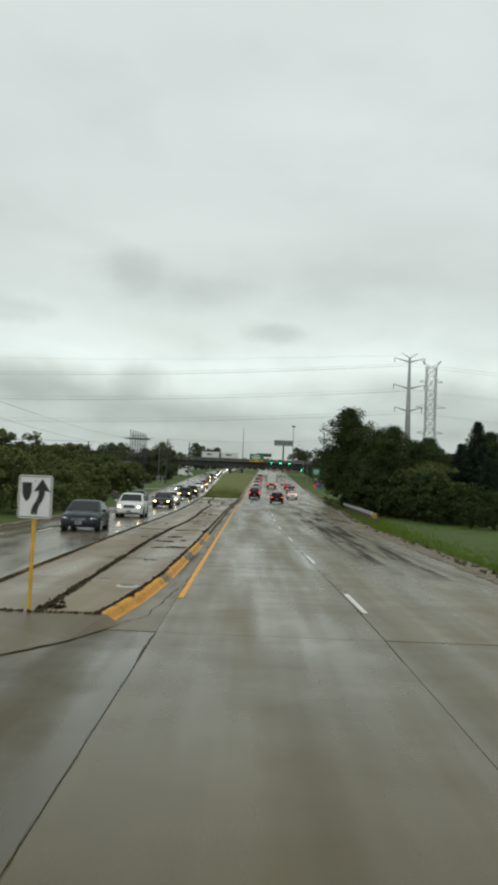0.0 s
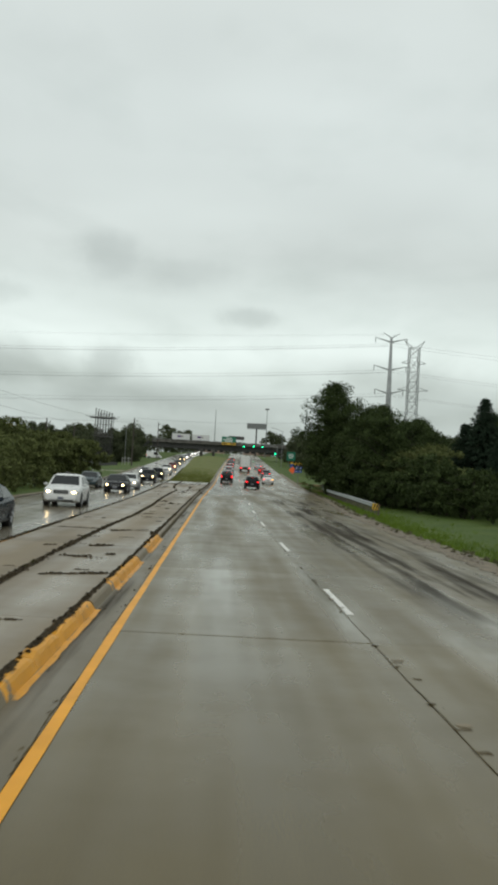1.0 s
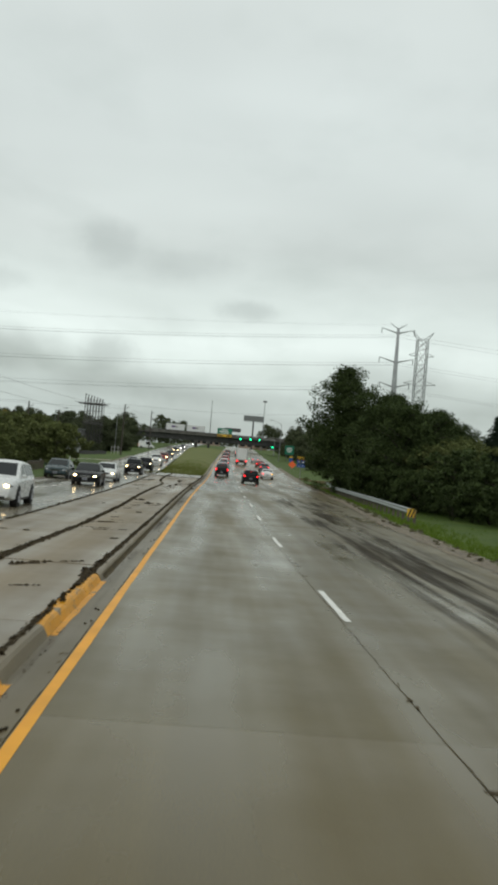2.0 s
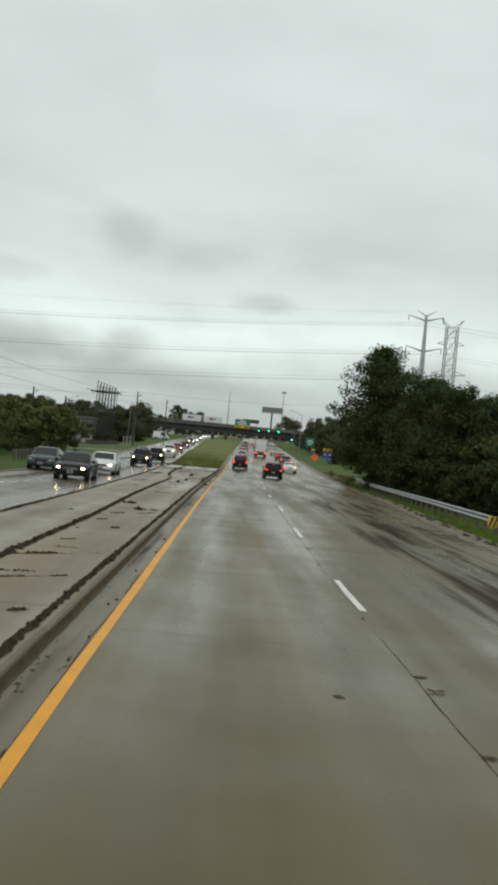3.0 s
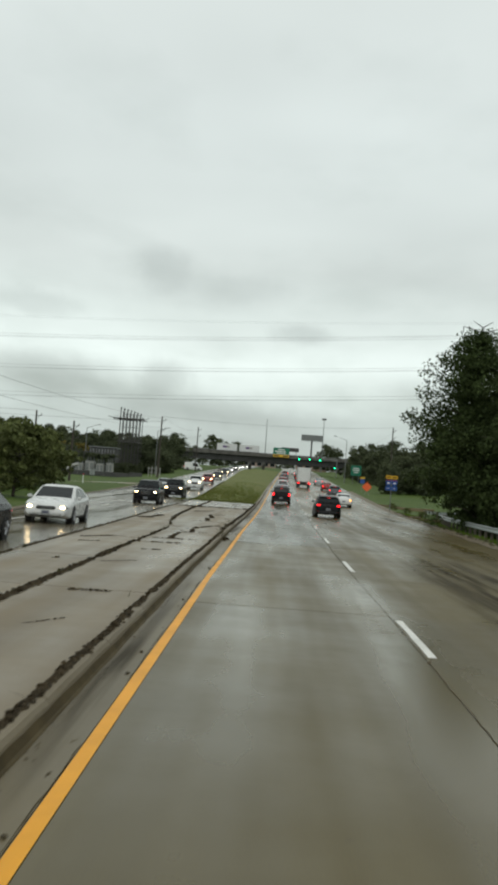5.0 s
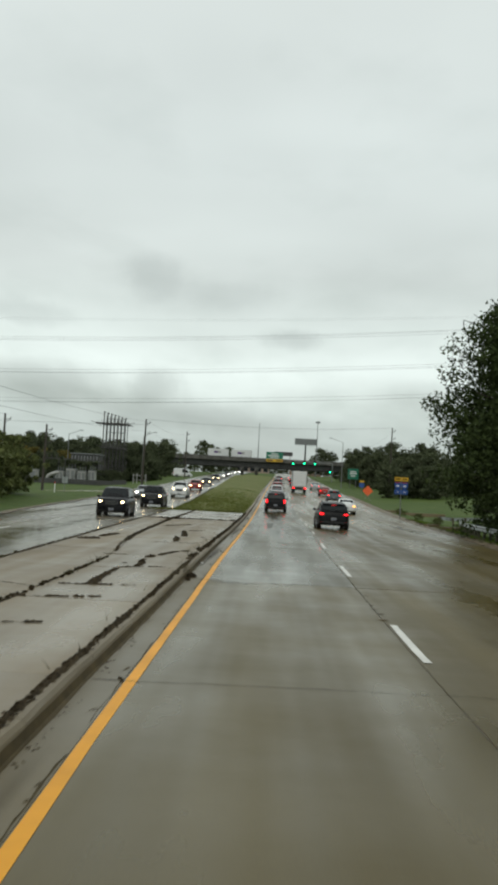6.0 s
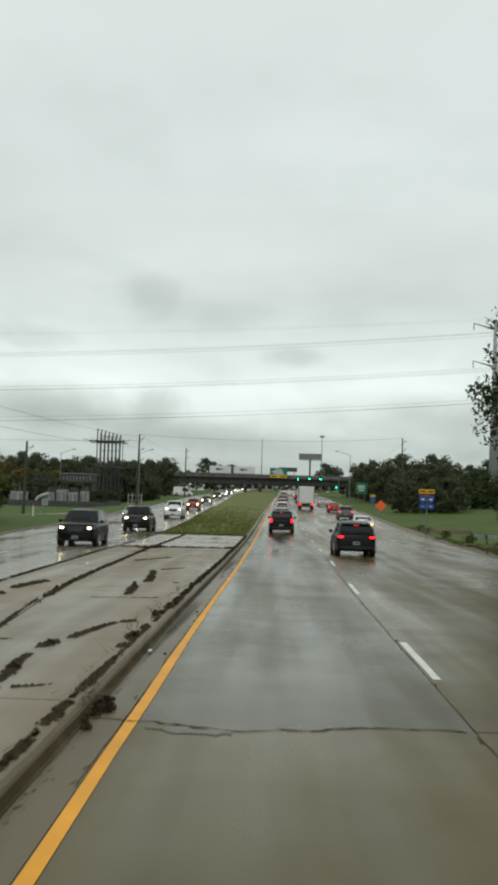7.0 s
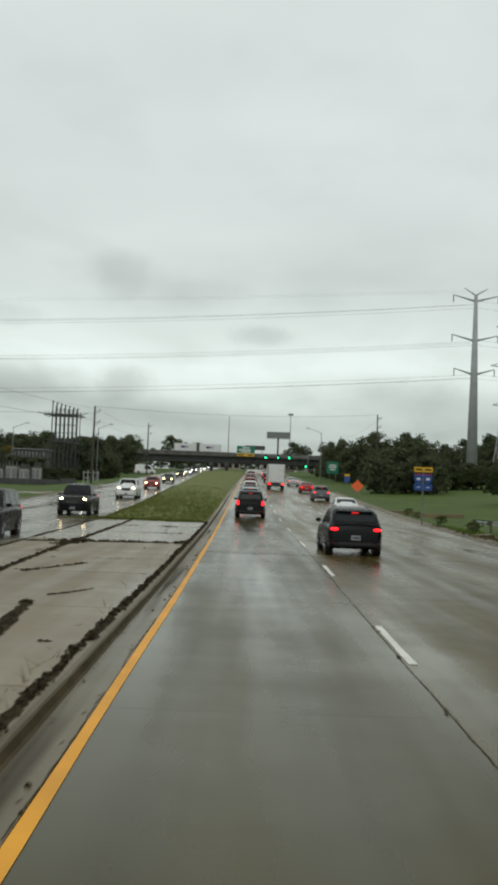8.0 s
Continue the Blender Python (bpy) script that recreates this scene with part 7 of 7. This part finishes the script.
def commercial_building(x, y, w, d, h, mat, label, bays):
    z0 = ground_z(x, y)
    ob = thing("commercial_building", label, "building", (x, y, z0))
    wall = part("wall", box((0, 0, h / 2 - 0.3), (w, d, h + 0.6)), mat, ob)
    part("roof", box((0, 0, h + 0.1), (w + 0.6, d + 0.6, 0.3)), M_ROOFDARK, ob)
    part("parapet", box((0, -d / 2 - 0.1, h + 0.35), (w + 0.4, 0.25, 0.6)), mat, ob)
    for k in range(bays):
        cx = -w / 2 + w * (k + 0.5) / bays
        f = part("window_frame", box((cx, -d / 2 - 0.05, h * 0.4), (w / bays * 0.72, 0.12, h * 0.5)), M_DULLSTEEL, ob)
        part("pane", box((cx, -d / 2 - 0.12, h * 0.4), (w / bays * 0.64, 0.04, h * 0.44)), M_GLASS, f)


commercial_building(-60, 470, 46, 20, 8.5, M_WALLPALE, "low pale commercial building with a white roof edge", 9)
commercial_building(-8, 720, 22, 14, 6.0, M_WALLTAN, "far tan roadside shop building", 5)
commercial_building(24, 640, 18, 12, 5.5, M_WALLTAN, "far tan and white restaurant building", 4)
commercial_building(48, 660, 24, 14, 6.5, M_WALLPALE, "far pale shop building", 5)


# ---- vehicles ----
def loft(sections, closed_ends=True):
    """A body from cross-sections (y, [(x, z) ...] for the right half, bottom to top), mirrored."""
    bm = bmesh.new()
    rings = []
    for y, half in sections:
        pts = [(x, z) for x, z in half] + [(-x, z) for x, z in reversed(half)]
        rings.append([bm.verts.new((x, y, z)) for x, z in pts])
    n = len(rings[0])
    for a, b in zip(rings, rings[1:]):
        for i in range(n):
            bm.faces.new((a[i], a[(i + 1) % n], b[(i + 1) % n], b[i]))
    if closed_ends:
        bm.faces.new(rings[0][::-1])
        bm.faces.new(rings[-1])
    return bm


def blob(c, size, n=10):
    """A rounded lens: a squashed ball."""
    bm = bmesh.new()
    bmesh.ops.create_uvsphere(bm, u_segments=n, v_segments=7, radius=0.5, matrix=Matrix.Translation(c) @ Matrix.Diagonal((*size, 1)))
    return bm


# per kind: length, width, height, wheel radius, wheelbase,
# body side line (f along the length from the rear, height), cabin line (f, height)
KINDS = {
    "sedan": (4.75, 1.80, 1.45, 0.33, 2.75, ((0.0, 0.60), (0.010, 0.84), (0.045, 1.00), (0.16, 1.03), (0.45, 0.97), (0.66, 0.95), (0.80, 0.90), (0.92, 0.80), (0.972, 0.71), (1.0, 0.52)),
              ((0.06, 1.00), (0.25, 1.36), (0.36, 1.44), (0.48, 1.45), (0.56, 1.38), (0.745, 0.94))),
    "suv": (4.65, 1.86, 1.62, 0.36, 2.72, ((0.0, 0.66), (0.010, 0.95), (0.04, 1.08), (0.30, 1.08), (0.66, 1.05), (0.82, 1.01), (0.93, 0.92), (0.978, 0.80), (1.0, 0.60)),
            ((0.014, 1.06), (0.11, 1.44), (0.18, 1.55), (0.42, 1.62), (0.555, 1.54), (0.745, 1.04))),
    "big_suv": (4.90, 1.94, 1.80, 0.39, 2.85, ((0.0, 0.74), (0.008, 1.02), (0.025, 1.14), (0.30, 1.16), (0.66, 1.14), (0.84, 1.12), (0.945, 1.03), (0.985, 0.90), (1.0, 0.66)),
                ((0.008, 1.13), (0.05, 1.60), (0.11, 1.75), (0.46, 1.80), (0.58, 1.72), (0.735, 1.12))),
    "pickup": (5.6, 1.98, 1.88, 0.40, 3.5, ((0.0, 0.80), (0.008, 1.18), (0.20, 1.20), (0.36, 1.20), (0.74, 1.18), (0.86, 1.16), (0.955, 1.08), (0.99, 0.94), (1.0, 0.70)),
               ((0.36, 1.16), (0.39, 1.76), (0.45, 1.87), (0.56, 1.87), (0.62, 1.80), (0.74, 1.16))),
    "van": (5.4, 1.98, 2.45, 0.36, 3.4, ((0.0, 0.90), (0.005, 1.22), (0.15, 1.28), (0.75, 1.25), (0.93, 1.08), (0.985, 0.88), (1.0, 0.62)),
            ((0.004, 1.22), (0.02, 2.28), (0.06, 2.43), (0.62, 2.45), (0.72, 2.25), (0.90, 1.10))),
}


def sharp_at(ob, degrees):
    ob.data.polygons.foreach_set("use_smooth", [True] * len(ob.data.polygons))
    ob.data.set_sharp_from_angle(angle=radians(degrees))
    return ob


def wheel_into(parent, x, y, r, side):
    w = part("wheel", rod((x - 0.01 * side, y, r), (x - 0.19 * side, y, r), r * 0.70, n=14), M_TRIM, parent)
    bm = bmesh.new()
    add_rod(bm, (x, y, r), (x - 0.21 * side, y, r), r, n=22)
    part("tyre", bm, M_RUBBER, w)
    bm = bmesh.new()
    add_rod(bm, (x + 0.010 * side, y, r), (x + 0.004 * side, y, r), r * 0.30, n=12)
    for k in range(7):
        a = k * 2 * math.pi / 7
        add_rod(bm, (x + 0.012 * side, y + math.cos(a) * r * 0.1, r + math.sin(a) * r * 0.1), (x + 0.012 * side, y + math.cos(a) * r * 0.66, r + math.sin(a) * r * 0.66), 0.035, 0.025, 4)
    part("rim", bm, M_RIM, w)


def pane_bm(c, thick=0.012):
    """A glass pane between four corners (in order), a little proud of the surface that they lie on."""
    c = [Vector(p) for p in c]
    n = (c[1] - c[0]).cross(c[3] - c[0]).normalized()
    bm = bmesh.new()
    lo = [bm.verts.new(p - n * 0.01) for p in c]
    hi = [bm.verts.new(p + n * thick) for p in c]
    bm.faces.new(hi)
    for i in range(4):
        bm.faces.new((lo[i], lo[(i + 1) % 4], hi[(i + 1) % 4], hi[i]))
    return bm


def car(kind, paint, at, label, facing="away", head=M_HEAD, tail=M_TAIL, lamps=True, rack=False, amber=False, yaw=0.0):
    """facing: 'away' shows its tail to traffic behind it, 'to' its front."""
    L, W, H, R, WB, side, cab = KINDS[kind]
    ob = thing(kind if kind in ("sedan", "pickup", "van") else "suv", label, "pickup truck" if kind == "pickup" else "van" if kind == "van" else "car", at, (0 if facing == "away" else 180) + yaw)
    paintm = PAINT[paint]
    hw = W / 2
    side, cab = list(side), list(cab)

    def half_w(f):
        return hw * (1 - 0.20 * max(0, (f - 0.84) / 0.16) ** 2.2 - 0.14 * max(0, (0.12 - f) / 0.12) ** 2.2)
    secs = []
    for f in sorted({f for f, _ in side} | {0.02, 0.08, 0.12, 0.22, 0.38, 0.52, 0.59, 0.74, 0.88, 0.95, 0.988}):
        top, w = lerp_table(side, f), half_w(f)
        lo = 0.23 + 0.10 * max(0, (f - 0.92) / 0.08) + 0.12 * max(0, (0.06 - f) / 0.06)
        h = top - lo
        crown = 0.035 * min(1, (1 - f) / 0.05)
        secs.append(((f - 0.5) * L, [(w * 0.86, lo), (w * 0.965, lo + 0.05), (w * 0.985, lo + h * 0.25), (w, lo + h * 0.52), (w * 0.985, lo + h * 0.76), (w * 0.95, lo + h * 0.92), (w * 0.86, top), (w * 0.45, top + crown)]))
    body = sharp_at(part("body", loft(secs), paintm, ob), 42)

    # cabin shell in body colour; the panes lie on it
    def belt(f):
        return lerp_table(side, f) - 0.04

    def shell(f):
        z = max(lerp_table(cab, f), belt(f) + 0.05)
        k = min(1.0, max(0.0, (z - belt(f)) / (H - belt(f))))
        xb = half_w(f) * 0.93
        return xb, xb - hw * 0.19 * k, belt(f), z
    cs = []
    for f in sorted({f for f, _ in cab} | {cab[0][0] * 0.5 + cab[1][0] * 0.5, cab[-1][0] * 0.5 + cab[-2][0] * 0.5}):
        xb, xt, zb, zt = shell(f)
        cs.append(((f - 0.5) * L, [(xb, zb), (xb * 0.55 + xt * 0.45, zb + (zt - 0.05 - zb) * 0.5), (xt, zt - 0.05), (xt * 0.86, zt - 0.008), (xt * 0.45, zt + 0.012)]))
    roof = sharp_at(part("roof", loft(cs), paintm, body), 30)

    def lid(fa, fb, v0, v1):
        """Corners on the front or rear slope, between its foot fa and its head fb."""
        out = []
        for v, s in ((v0, -1), (v0, 1), (v1, 1), (v1, -1)):
            f = fa + (fb - fa) * v
            xb, xt, zb, zt = shell(f)
            out.append((s * xt * 0.86, (f - 0.5) * L, zt))
        return out
    wind = lid(cab[-1][0], cab[-2][0], 0.10, 0.97)
    part("windscreen", pane_bm(wind[::-1]), M_GLASS, roof, "dark windscreen")
    part("rear_window", pane_bm(lid(cab[0][0], cab[1][0], 0.22, 0.97)), M_GLASS, roof, "dark rear window")

    def flank(s, f0, f1, f2, f3):
        out = []
        for f, v in ((f0, 0.10), (f1, 0.10), (f2, 0.90), (f3, 0.90)):
            xb, xt, zb, zt = shell(f)
            out.append((s * (xb + (xt - xb) * v), (f - 0.5) * L, zb + (zt - 0.05 - zb) * v))
        return out if s > 0 else out[::-1]
    mid = 0.455 if kind != "pickup" else 0.54
    fr0, fr1 = cab[-2][0] - 0.015, cab[-2][0] + (cab[-1][0] - cab[-2][0]) * 0.50
    re0 = cab[1][0] + 0.02
    re1 = re0 if kind in ("pickup", "van") else (cab[0][0] + cab[1][0]) * 0.5 + 0.03
    for s in (-1, 1):
        part("side_window", pane_bm(flank(s, mid + 0.012, fr1, fr0, mid + 0.012)), M_GLASS, roof, "dark side window")
        if kind == "van":
            part("side_window", pane_bm(flank(s, mid + 0.1, mid + 0.2, mid + 0.2, mid + 0.1)), M_GLASS, roof, "dark side window")
        elif kind == "pickup":
            part("side_window", pane_bm(flank(s, re0 + 0.01, mid - 0.012, mid - 0.012, re0 + 0.01)), M_GLASS, roof, "dark side window")
        else:
            q = 0.24 if kind != "sedan" else re1
            part("side_window", pane_bm(flank(s, max(q, re1), mid - 0.012, mid - 0.012, max(q, re0 + 0.01))), M_GLASS, roof, "dark side window")
            if kind != "sedan":
                part("side_window", pane_bm(flank(s, re1 + 0.02, q - 0.015, q - 0.015, re0 + 0.015)), M_GLASS, roof, "dark quarter window")
        ym = (cab[-1][0] - 0.5) * L - 0.32
        zm = belt(cab[-1][0]) + 0.10
        m = part("mirror", box((s * (hw + 0.06), ym, zm), (0.21, 0.11, 0.14), 0.04), paintm, body)
        part("mirror_glass", box((s * (hw + 0.07), ym - 0.06, zm), (0.15, 0.01, 0.10)), M_GLASS, m)
        part("sill", box((s * hw * 0.955, 0, 0.27), (0.06, WB - 2 * R - 0.1, 0.10), 0.02), M_TRIM, body)
        for yy in (-0.16 * L, 0.06 * L):
            part("door_handle", box((s * (hw + 0.002), yy, belt(0.5) - 0.13), (0.03, 0.17, 0.025), 0.008), paintm, body)
        for yy in (-WB / 2, WB / 2):
            part("wheel_arch", rod((s * (hw - 0.25), yy, R), (s * (hw + 0.004), yy, R), R + 0.055, n=22), M_TRIM, body)
            wheel_into(ob, s * (hw + 0.014), yy, R, s)
        fl = half_w(0.955)
        zt = lerp_table(side, 0.955) - 0.11
        lamp = part("headlight", blob((s * fl * 0.80, L * 0.455, zt), (fl * 0.44, 0.30, 0.125)), M_LENS, body, "clear headlight")
        part("bulb", blob((s * fl * 0.76, L * 0.455 + 0.13, zt), (0.20, 0.10, 0.11) if at[1] < 150 else (0.22, 0.10, 0.15), 8), head if lamps else M_CHROME, lamp, "lit lamp" if lamps else "")
        rw = half_w(0.02)
        if kind in ("big_suv", "van", "pickup"):
            part("tail_light", box((s * rw * 0.90, -L * 0.487, lerp_table(side, 0.02) - 0.14), (0.16, 0.10, 0.30), 0.03), tail, body, "red tail light")
        else:
            part("tail_light", blob((s * rw * 0.84, -L * 0.483, lerp_table(side, 0.02) - 0.10), (rw * 0.34, 0.22, 0.095)), M_AMBER if amber and s > 0 else tail, body, "lit tail light")
        part("fog_lamp", blob((s * fl * 0.74, L * 0.478, 0.42), (0.16, 0.12, 0.09), 8), M_LENS, body)
        part("reflector", box((s * rw * 0.80, -L / 2 + 0.005, 0.44), (0.16, 0.03, 0.04)), M_SIGNRED, body)
    wide = half_w(0.985)
    part("bumper", box((0, L / 2 - 0.10, 0.36), (wide * 1.7, 0.20, 0.16), 0.05), M_TRIM, body, "dark lower front bumper")
    part("bumper", box((0, -L / 2 + 0.10, 0.42), (half_w(0.015) * 1.86, 0.22, 0.20), 0.05), M_TRIM if kind in ("suv", "big_suv") else (M_CHROME if kind == "pickup" else paintm), body, "rear bumper")
    zg = 0.60 if kind == "sedan" else 0.74 if kind == "suv" else 0.84
    gh = 0.15 if kind == "sedan" else 0.22 if kind == "suv" else 0.30
    g = part("grille", box((0, L / 2 - 0.07, zg), (wide * 0.95, 0.14, gh), 0.03), M_TRIM, body)
    for k in range(3):
        part("grille_bar", box((0, L / 2 + 0.002, zg - gh * 0.28 + gh * 0.28 * k), (wide * 0.88, 0.012, 0.014)), M_CHROME, g)
    for y, z in ((L / 2 + 0.012, 0.44), (-L / 2 - 0.02, 0.62 if kind != "pickup" else 0.52)):
        p = part("number_plate", box((0, y, z), (0.31, 0.02, 0.155)), M_PLATE, body)
        part("plate_bar", box((0, y + math.copysign(0.012, y), z), (0.22, 0.004, 0.06)), M_PLATEBAR, p)
    if kind in ("suv", "big_suv", "van"):
        part("brake_bar", box((0, (cab[1][0] - 0.5) * L - 0.05, lerp_table(cab, cab[1][0]) - 0.0), (0.24, 0.06, 0.022), 0.008), M_TAILDIM, roof, "high brake light")
        part("spoiler", box((0, (cab[1][0] - 0.5) * L + 0.02, lerp_table(cab, cab[1][0]) + 0.04), (hw * 1.35, 0.22, 0.035), 0.012), paintm, roof)
        part("rear_wiper", rod((0.02, (cab[0][0] - 0.5) * L + 0.02, cab[0][1] + 0.10), (0.40, (cab[0][0] - 0.5) * L + 0.06, cab[0][1] + 0.16), 0.012, n=5), M_TRIM, body)
    if rack:
        for s in (-1, 1):
            part("roof_rail", rod((s * hw * 0.66, -L * 0.36, H + 0.035), (s * hw * 0.66, L * 0.04, H + 0.035), 0.022, n=6), M_DULLSTEEL, roof)
    if kind == "pickup":
        part("bed", box((0, -L * 0.32, 1.17), (W * 0.80, L * 0.31, 0.10)), M_TRIM, body, "dark open bed")
    return ob


def box_truck(at):
    ob = thing("box_truck", "white box truck with a roll-up rear door and brake lights", "truck", at)
    part("cargo_box", box((0, 0.6, 2.35), (2.45, 5.6, 2.6), 0.05), PAINT["white"], ob)
    door = part("rear_door", box((0, -2.23, 2.30), (2.05, 0.06, 2.30), 0.02), M_SIGNWHITE, ob, "ribbed white roll-up door")
    for k in range(7):
        part("rib", box((0, -2.265, 1.3 + 0.33 * k), (2.03, 0.02, 0.03)), M_DULLSTEEL, door)
    for s in (-1, 1):
        part("corner_post", box((s * 1.18, -2.22, 2.3), (0.10, 0.10, 2.55)), M_DULLSTEEL, ob)
        part("tail_light", box((s * 0.95, -2.24, 0.86), (0.34, 0.08, 0.16), 0.02), M_TAIL, ob, "red tail light")
        for y in (-0.9, 3.9):
            wheel_into(ob, s * 1.1, y, 0.45, s)
        part("mirror", box((s * 1.35, 4.6, 2.0), (0.22, 0.12, 0.45), 0.03), M_TRIM, ob)
        part("mud_flap", box((s * 0.9, -1.55, 0.40), (0.5, 0.03, 0.55)), M_TRIM, ob)
    part("frame_rails", box((0, 1.0, 0.92), (1.0, 7.0, 0.22)), M_TRIM, ob)
    part("bumper", box((0, -2.2, 0.62), (2.2, 0.14, 0.16), 0.02), M_TRIM, ob)
    cabm = loft([(3.4, [(1.0, 0.6), (1.02, 1.4), (0.95, 2.25), (0.7, 2.32)]), (4.6, [(1.0, 0.6), (1.02, 1.4), (0.92, 2.2), (0.7, 2.28)]), (5.1, [(0.98, 0.6), (1.0, 1.4), (0.92, 1.5), (0.7, 1.5)]), (6.0, [(0.92, 0.6), (0.95, 1.2), (0.85, 1.3), (0.6, 1.3)])])
    part("cab", cabm, PAINT["white"], ob)


def semi_trailer(x, z, mat_bar):
    ob = thing("semi_trailer", "white semi-trailer with plain coloured marks on its side", "trailer", (x, BR_Y + 3.6, z))
    part("body", box((0, 0, 2.45), (13.0 * 0.6, 2.5, 2.7), 0.04), PAINT["white"], ob)
    part("mark", box((-0.8, -1.262, 2.6), (1.5, 0.012, 0.75)), plain("violet_mark", (0.08, 0.02, 0.16), 0.5), ob, "dark violet block mark")
    part("mark", box((0.55, -1.262, 2.6), (1.0, 0.012, 0.75)), mat_bar, ob, "coloured block mark")
    part("chassis", box((0, 0, 0.95), (7.4, 1.2, 0.25)), M_TRIM, ob)
    for dx in (-2.9, -1.8, 2.9):
        for s in (-1, 1):
            wheel_into_turned(ob, dx, s * 1.15, 0.5)


def wheel_into_turned(parent, x, y, r):
    w = part("wheel", rod((x, y - 0.12, r), (x, y + 0.12, r), r, n=18), M_RUBBER, parent)
    part("rim", rod((x, y - 0.14, r), (x, y - 0.12, r), r * 0.55, n=14), M_RIM, w)


def lane_in(y, outer):
    return med_left(y) - (5.5 if outer else 2.1)


ON = "with headlights on, driving on wet concrete"
TRAFFIC_IN = [
    ("sedan", "navy", 44.5, 0, "dark blue sedan " + ON, 0), ("suv", "white", 63.5, 0, "white crossover " + ON, 1), ("sedan", "black", 91.0, 0, "black sedan " + ON, 1),
    ("sedan", "white", 104.0, 0, "white sedan " + ON, 1), ("sedan", "teal", 101.5, 1, "dark teal sedan without headlights on wet concrete", 0),
    ("big_suv", "black", 139.0, 0, "black large off-road car " + ON, 1),
    ("pickup", "black", 163.0, 0, "black pickup truck " + ON, 1), ("pickup", "white", 195.0, 0, "white pickup truck, black grille, headlights on", 1),
    ("sedan", "silver", 186.0, 1, "silver sedan " + ON, 2), ("suv", "red", 226.0, 0, "red crossover " + ON, 1), ("sedan", "black", 262.0, 0, "black sedan " + ON, 1),
    ("suv", "navy", 310.0, 0, "dark blue crossover " + ON, 1),
    ("suv", "white", 350.0, 0, "white crossover " + ON, 2), ("suv", "grey", 400.0, 0, "grey crossover " + ON, 2), ("sedan", "white", 470.0, 0, "white sedan " + ON, 2), ("sedan", "silver", 530.0, 0, "silver sedan " + ON, 2),
]
for kind, paint, y, outer, label, lit in TRAFFIC_IN:
    p = on_road(lane_in(y, outer), y)
    car(kind, paint, p, label, "to", M_HEADW if lit == 2 else M_HEAD, M_TAILDIM, lit > 0, yaw=1.2)

car("van", "white", Vector((-22.4, 352.0, ground_z(-22.4, 352.0) + 0.06)), "white delivery van standing sideways at the side street", "to", M_HEAD, M_TAILDIM, False, yaw=92)

BR = "with red brake lights on wet concrete"
TRAFFIC_OUT = [
    ("big_suv", "black", 1.85, 168.0, "black large off-road car " + BR, 0), ("suv", "black", 5.2, 137.0, "black compact off-road car " + BR, 0),
    ("suv", "silver", 1.9, 190.0, "silver crossover " + BR, 0), ("sedan", "maroon", 1.9, 208.5, "dark red sedan " + BR, 0), ("suv", "white", 1.9, 219.0, "white crossover " + BR, 0), ("sedan", "grey", 1.9, 231.0, "grey sedan " + BR, 0),
    ("suv", "red", 1.9, 244.0, "red crossover " + BR, 0), ("sedan", "white", 1.9, 258.0, "white sedan " + BR, 0), ("suv", "black", 1.9, 272.0, "black crossover " + BR, 0), ("suv", "grey", 1.9, 290.0, "grey crossover " + BR, 0), ("sedan", "silver", 1.9, 312.0, "silver sedan " + BR, 0),
    ("sedan", "white", 8.6, 172.0, "white sedan with one amber lamp on wet concrete", 1), ("suv", "grey", 9.4, 206.0, "dark grey crossover " + BR, 0), ("sedan", "red", 9.4, 232.0, "red sedan " + BR, 0),
    ("suv", "navy", 5.4, 290.0, "dark blue crossover " + BR, 0), ("sedan", "silver", 9.3, 270.0, "silver sedan " + BR, 0), ("suv", "maroon", 1.9, 345.0, "dark red crossover " + BR, 0), ("sedan", "black", 5.4, 330.0, "black sedan " + BR, 0),
    ("suv", "white", 5.4, 372.0, "white crossover " + BR, 0),
]
for k, (kind, paint, u, y, label, amber) in enumerate(TRAFFIC_OUT):
    car(kind, paint, on_road(u, y), label, "away", M_HEAD, M_TAIL, True, kind == "big_suv" or y < 140, bool(amber), yaw=-1.0 if y > 165 else 0)
box_truck(on_road(5.5, 240.0))
semi_trailer(-17.3, BR_Z + 2.63, M_WALLPALE)
semi_trailer(-8.4, BR_Z + 2.63, M_WALLPALE)


# ---- paving pieces and litter, last ----
build_slabs()
build_median()
build_debris()
build_tufts()
paper_cup()
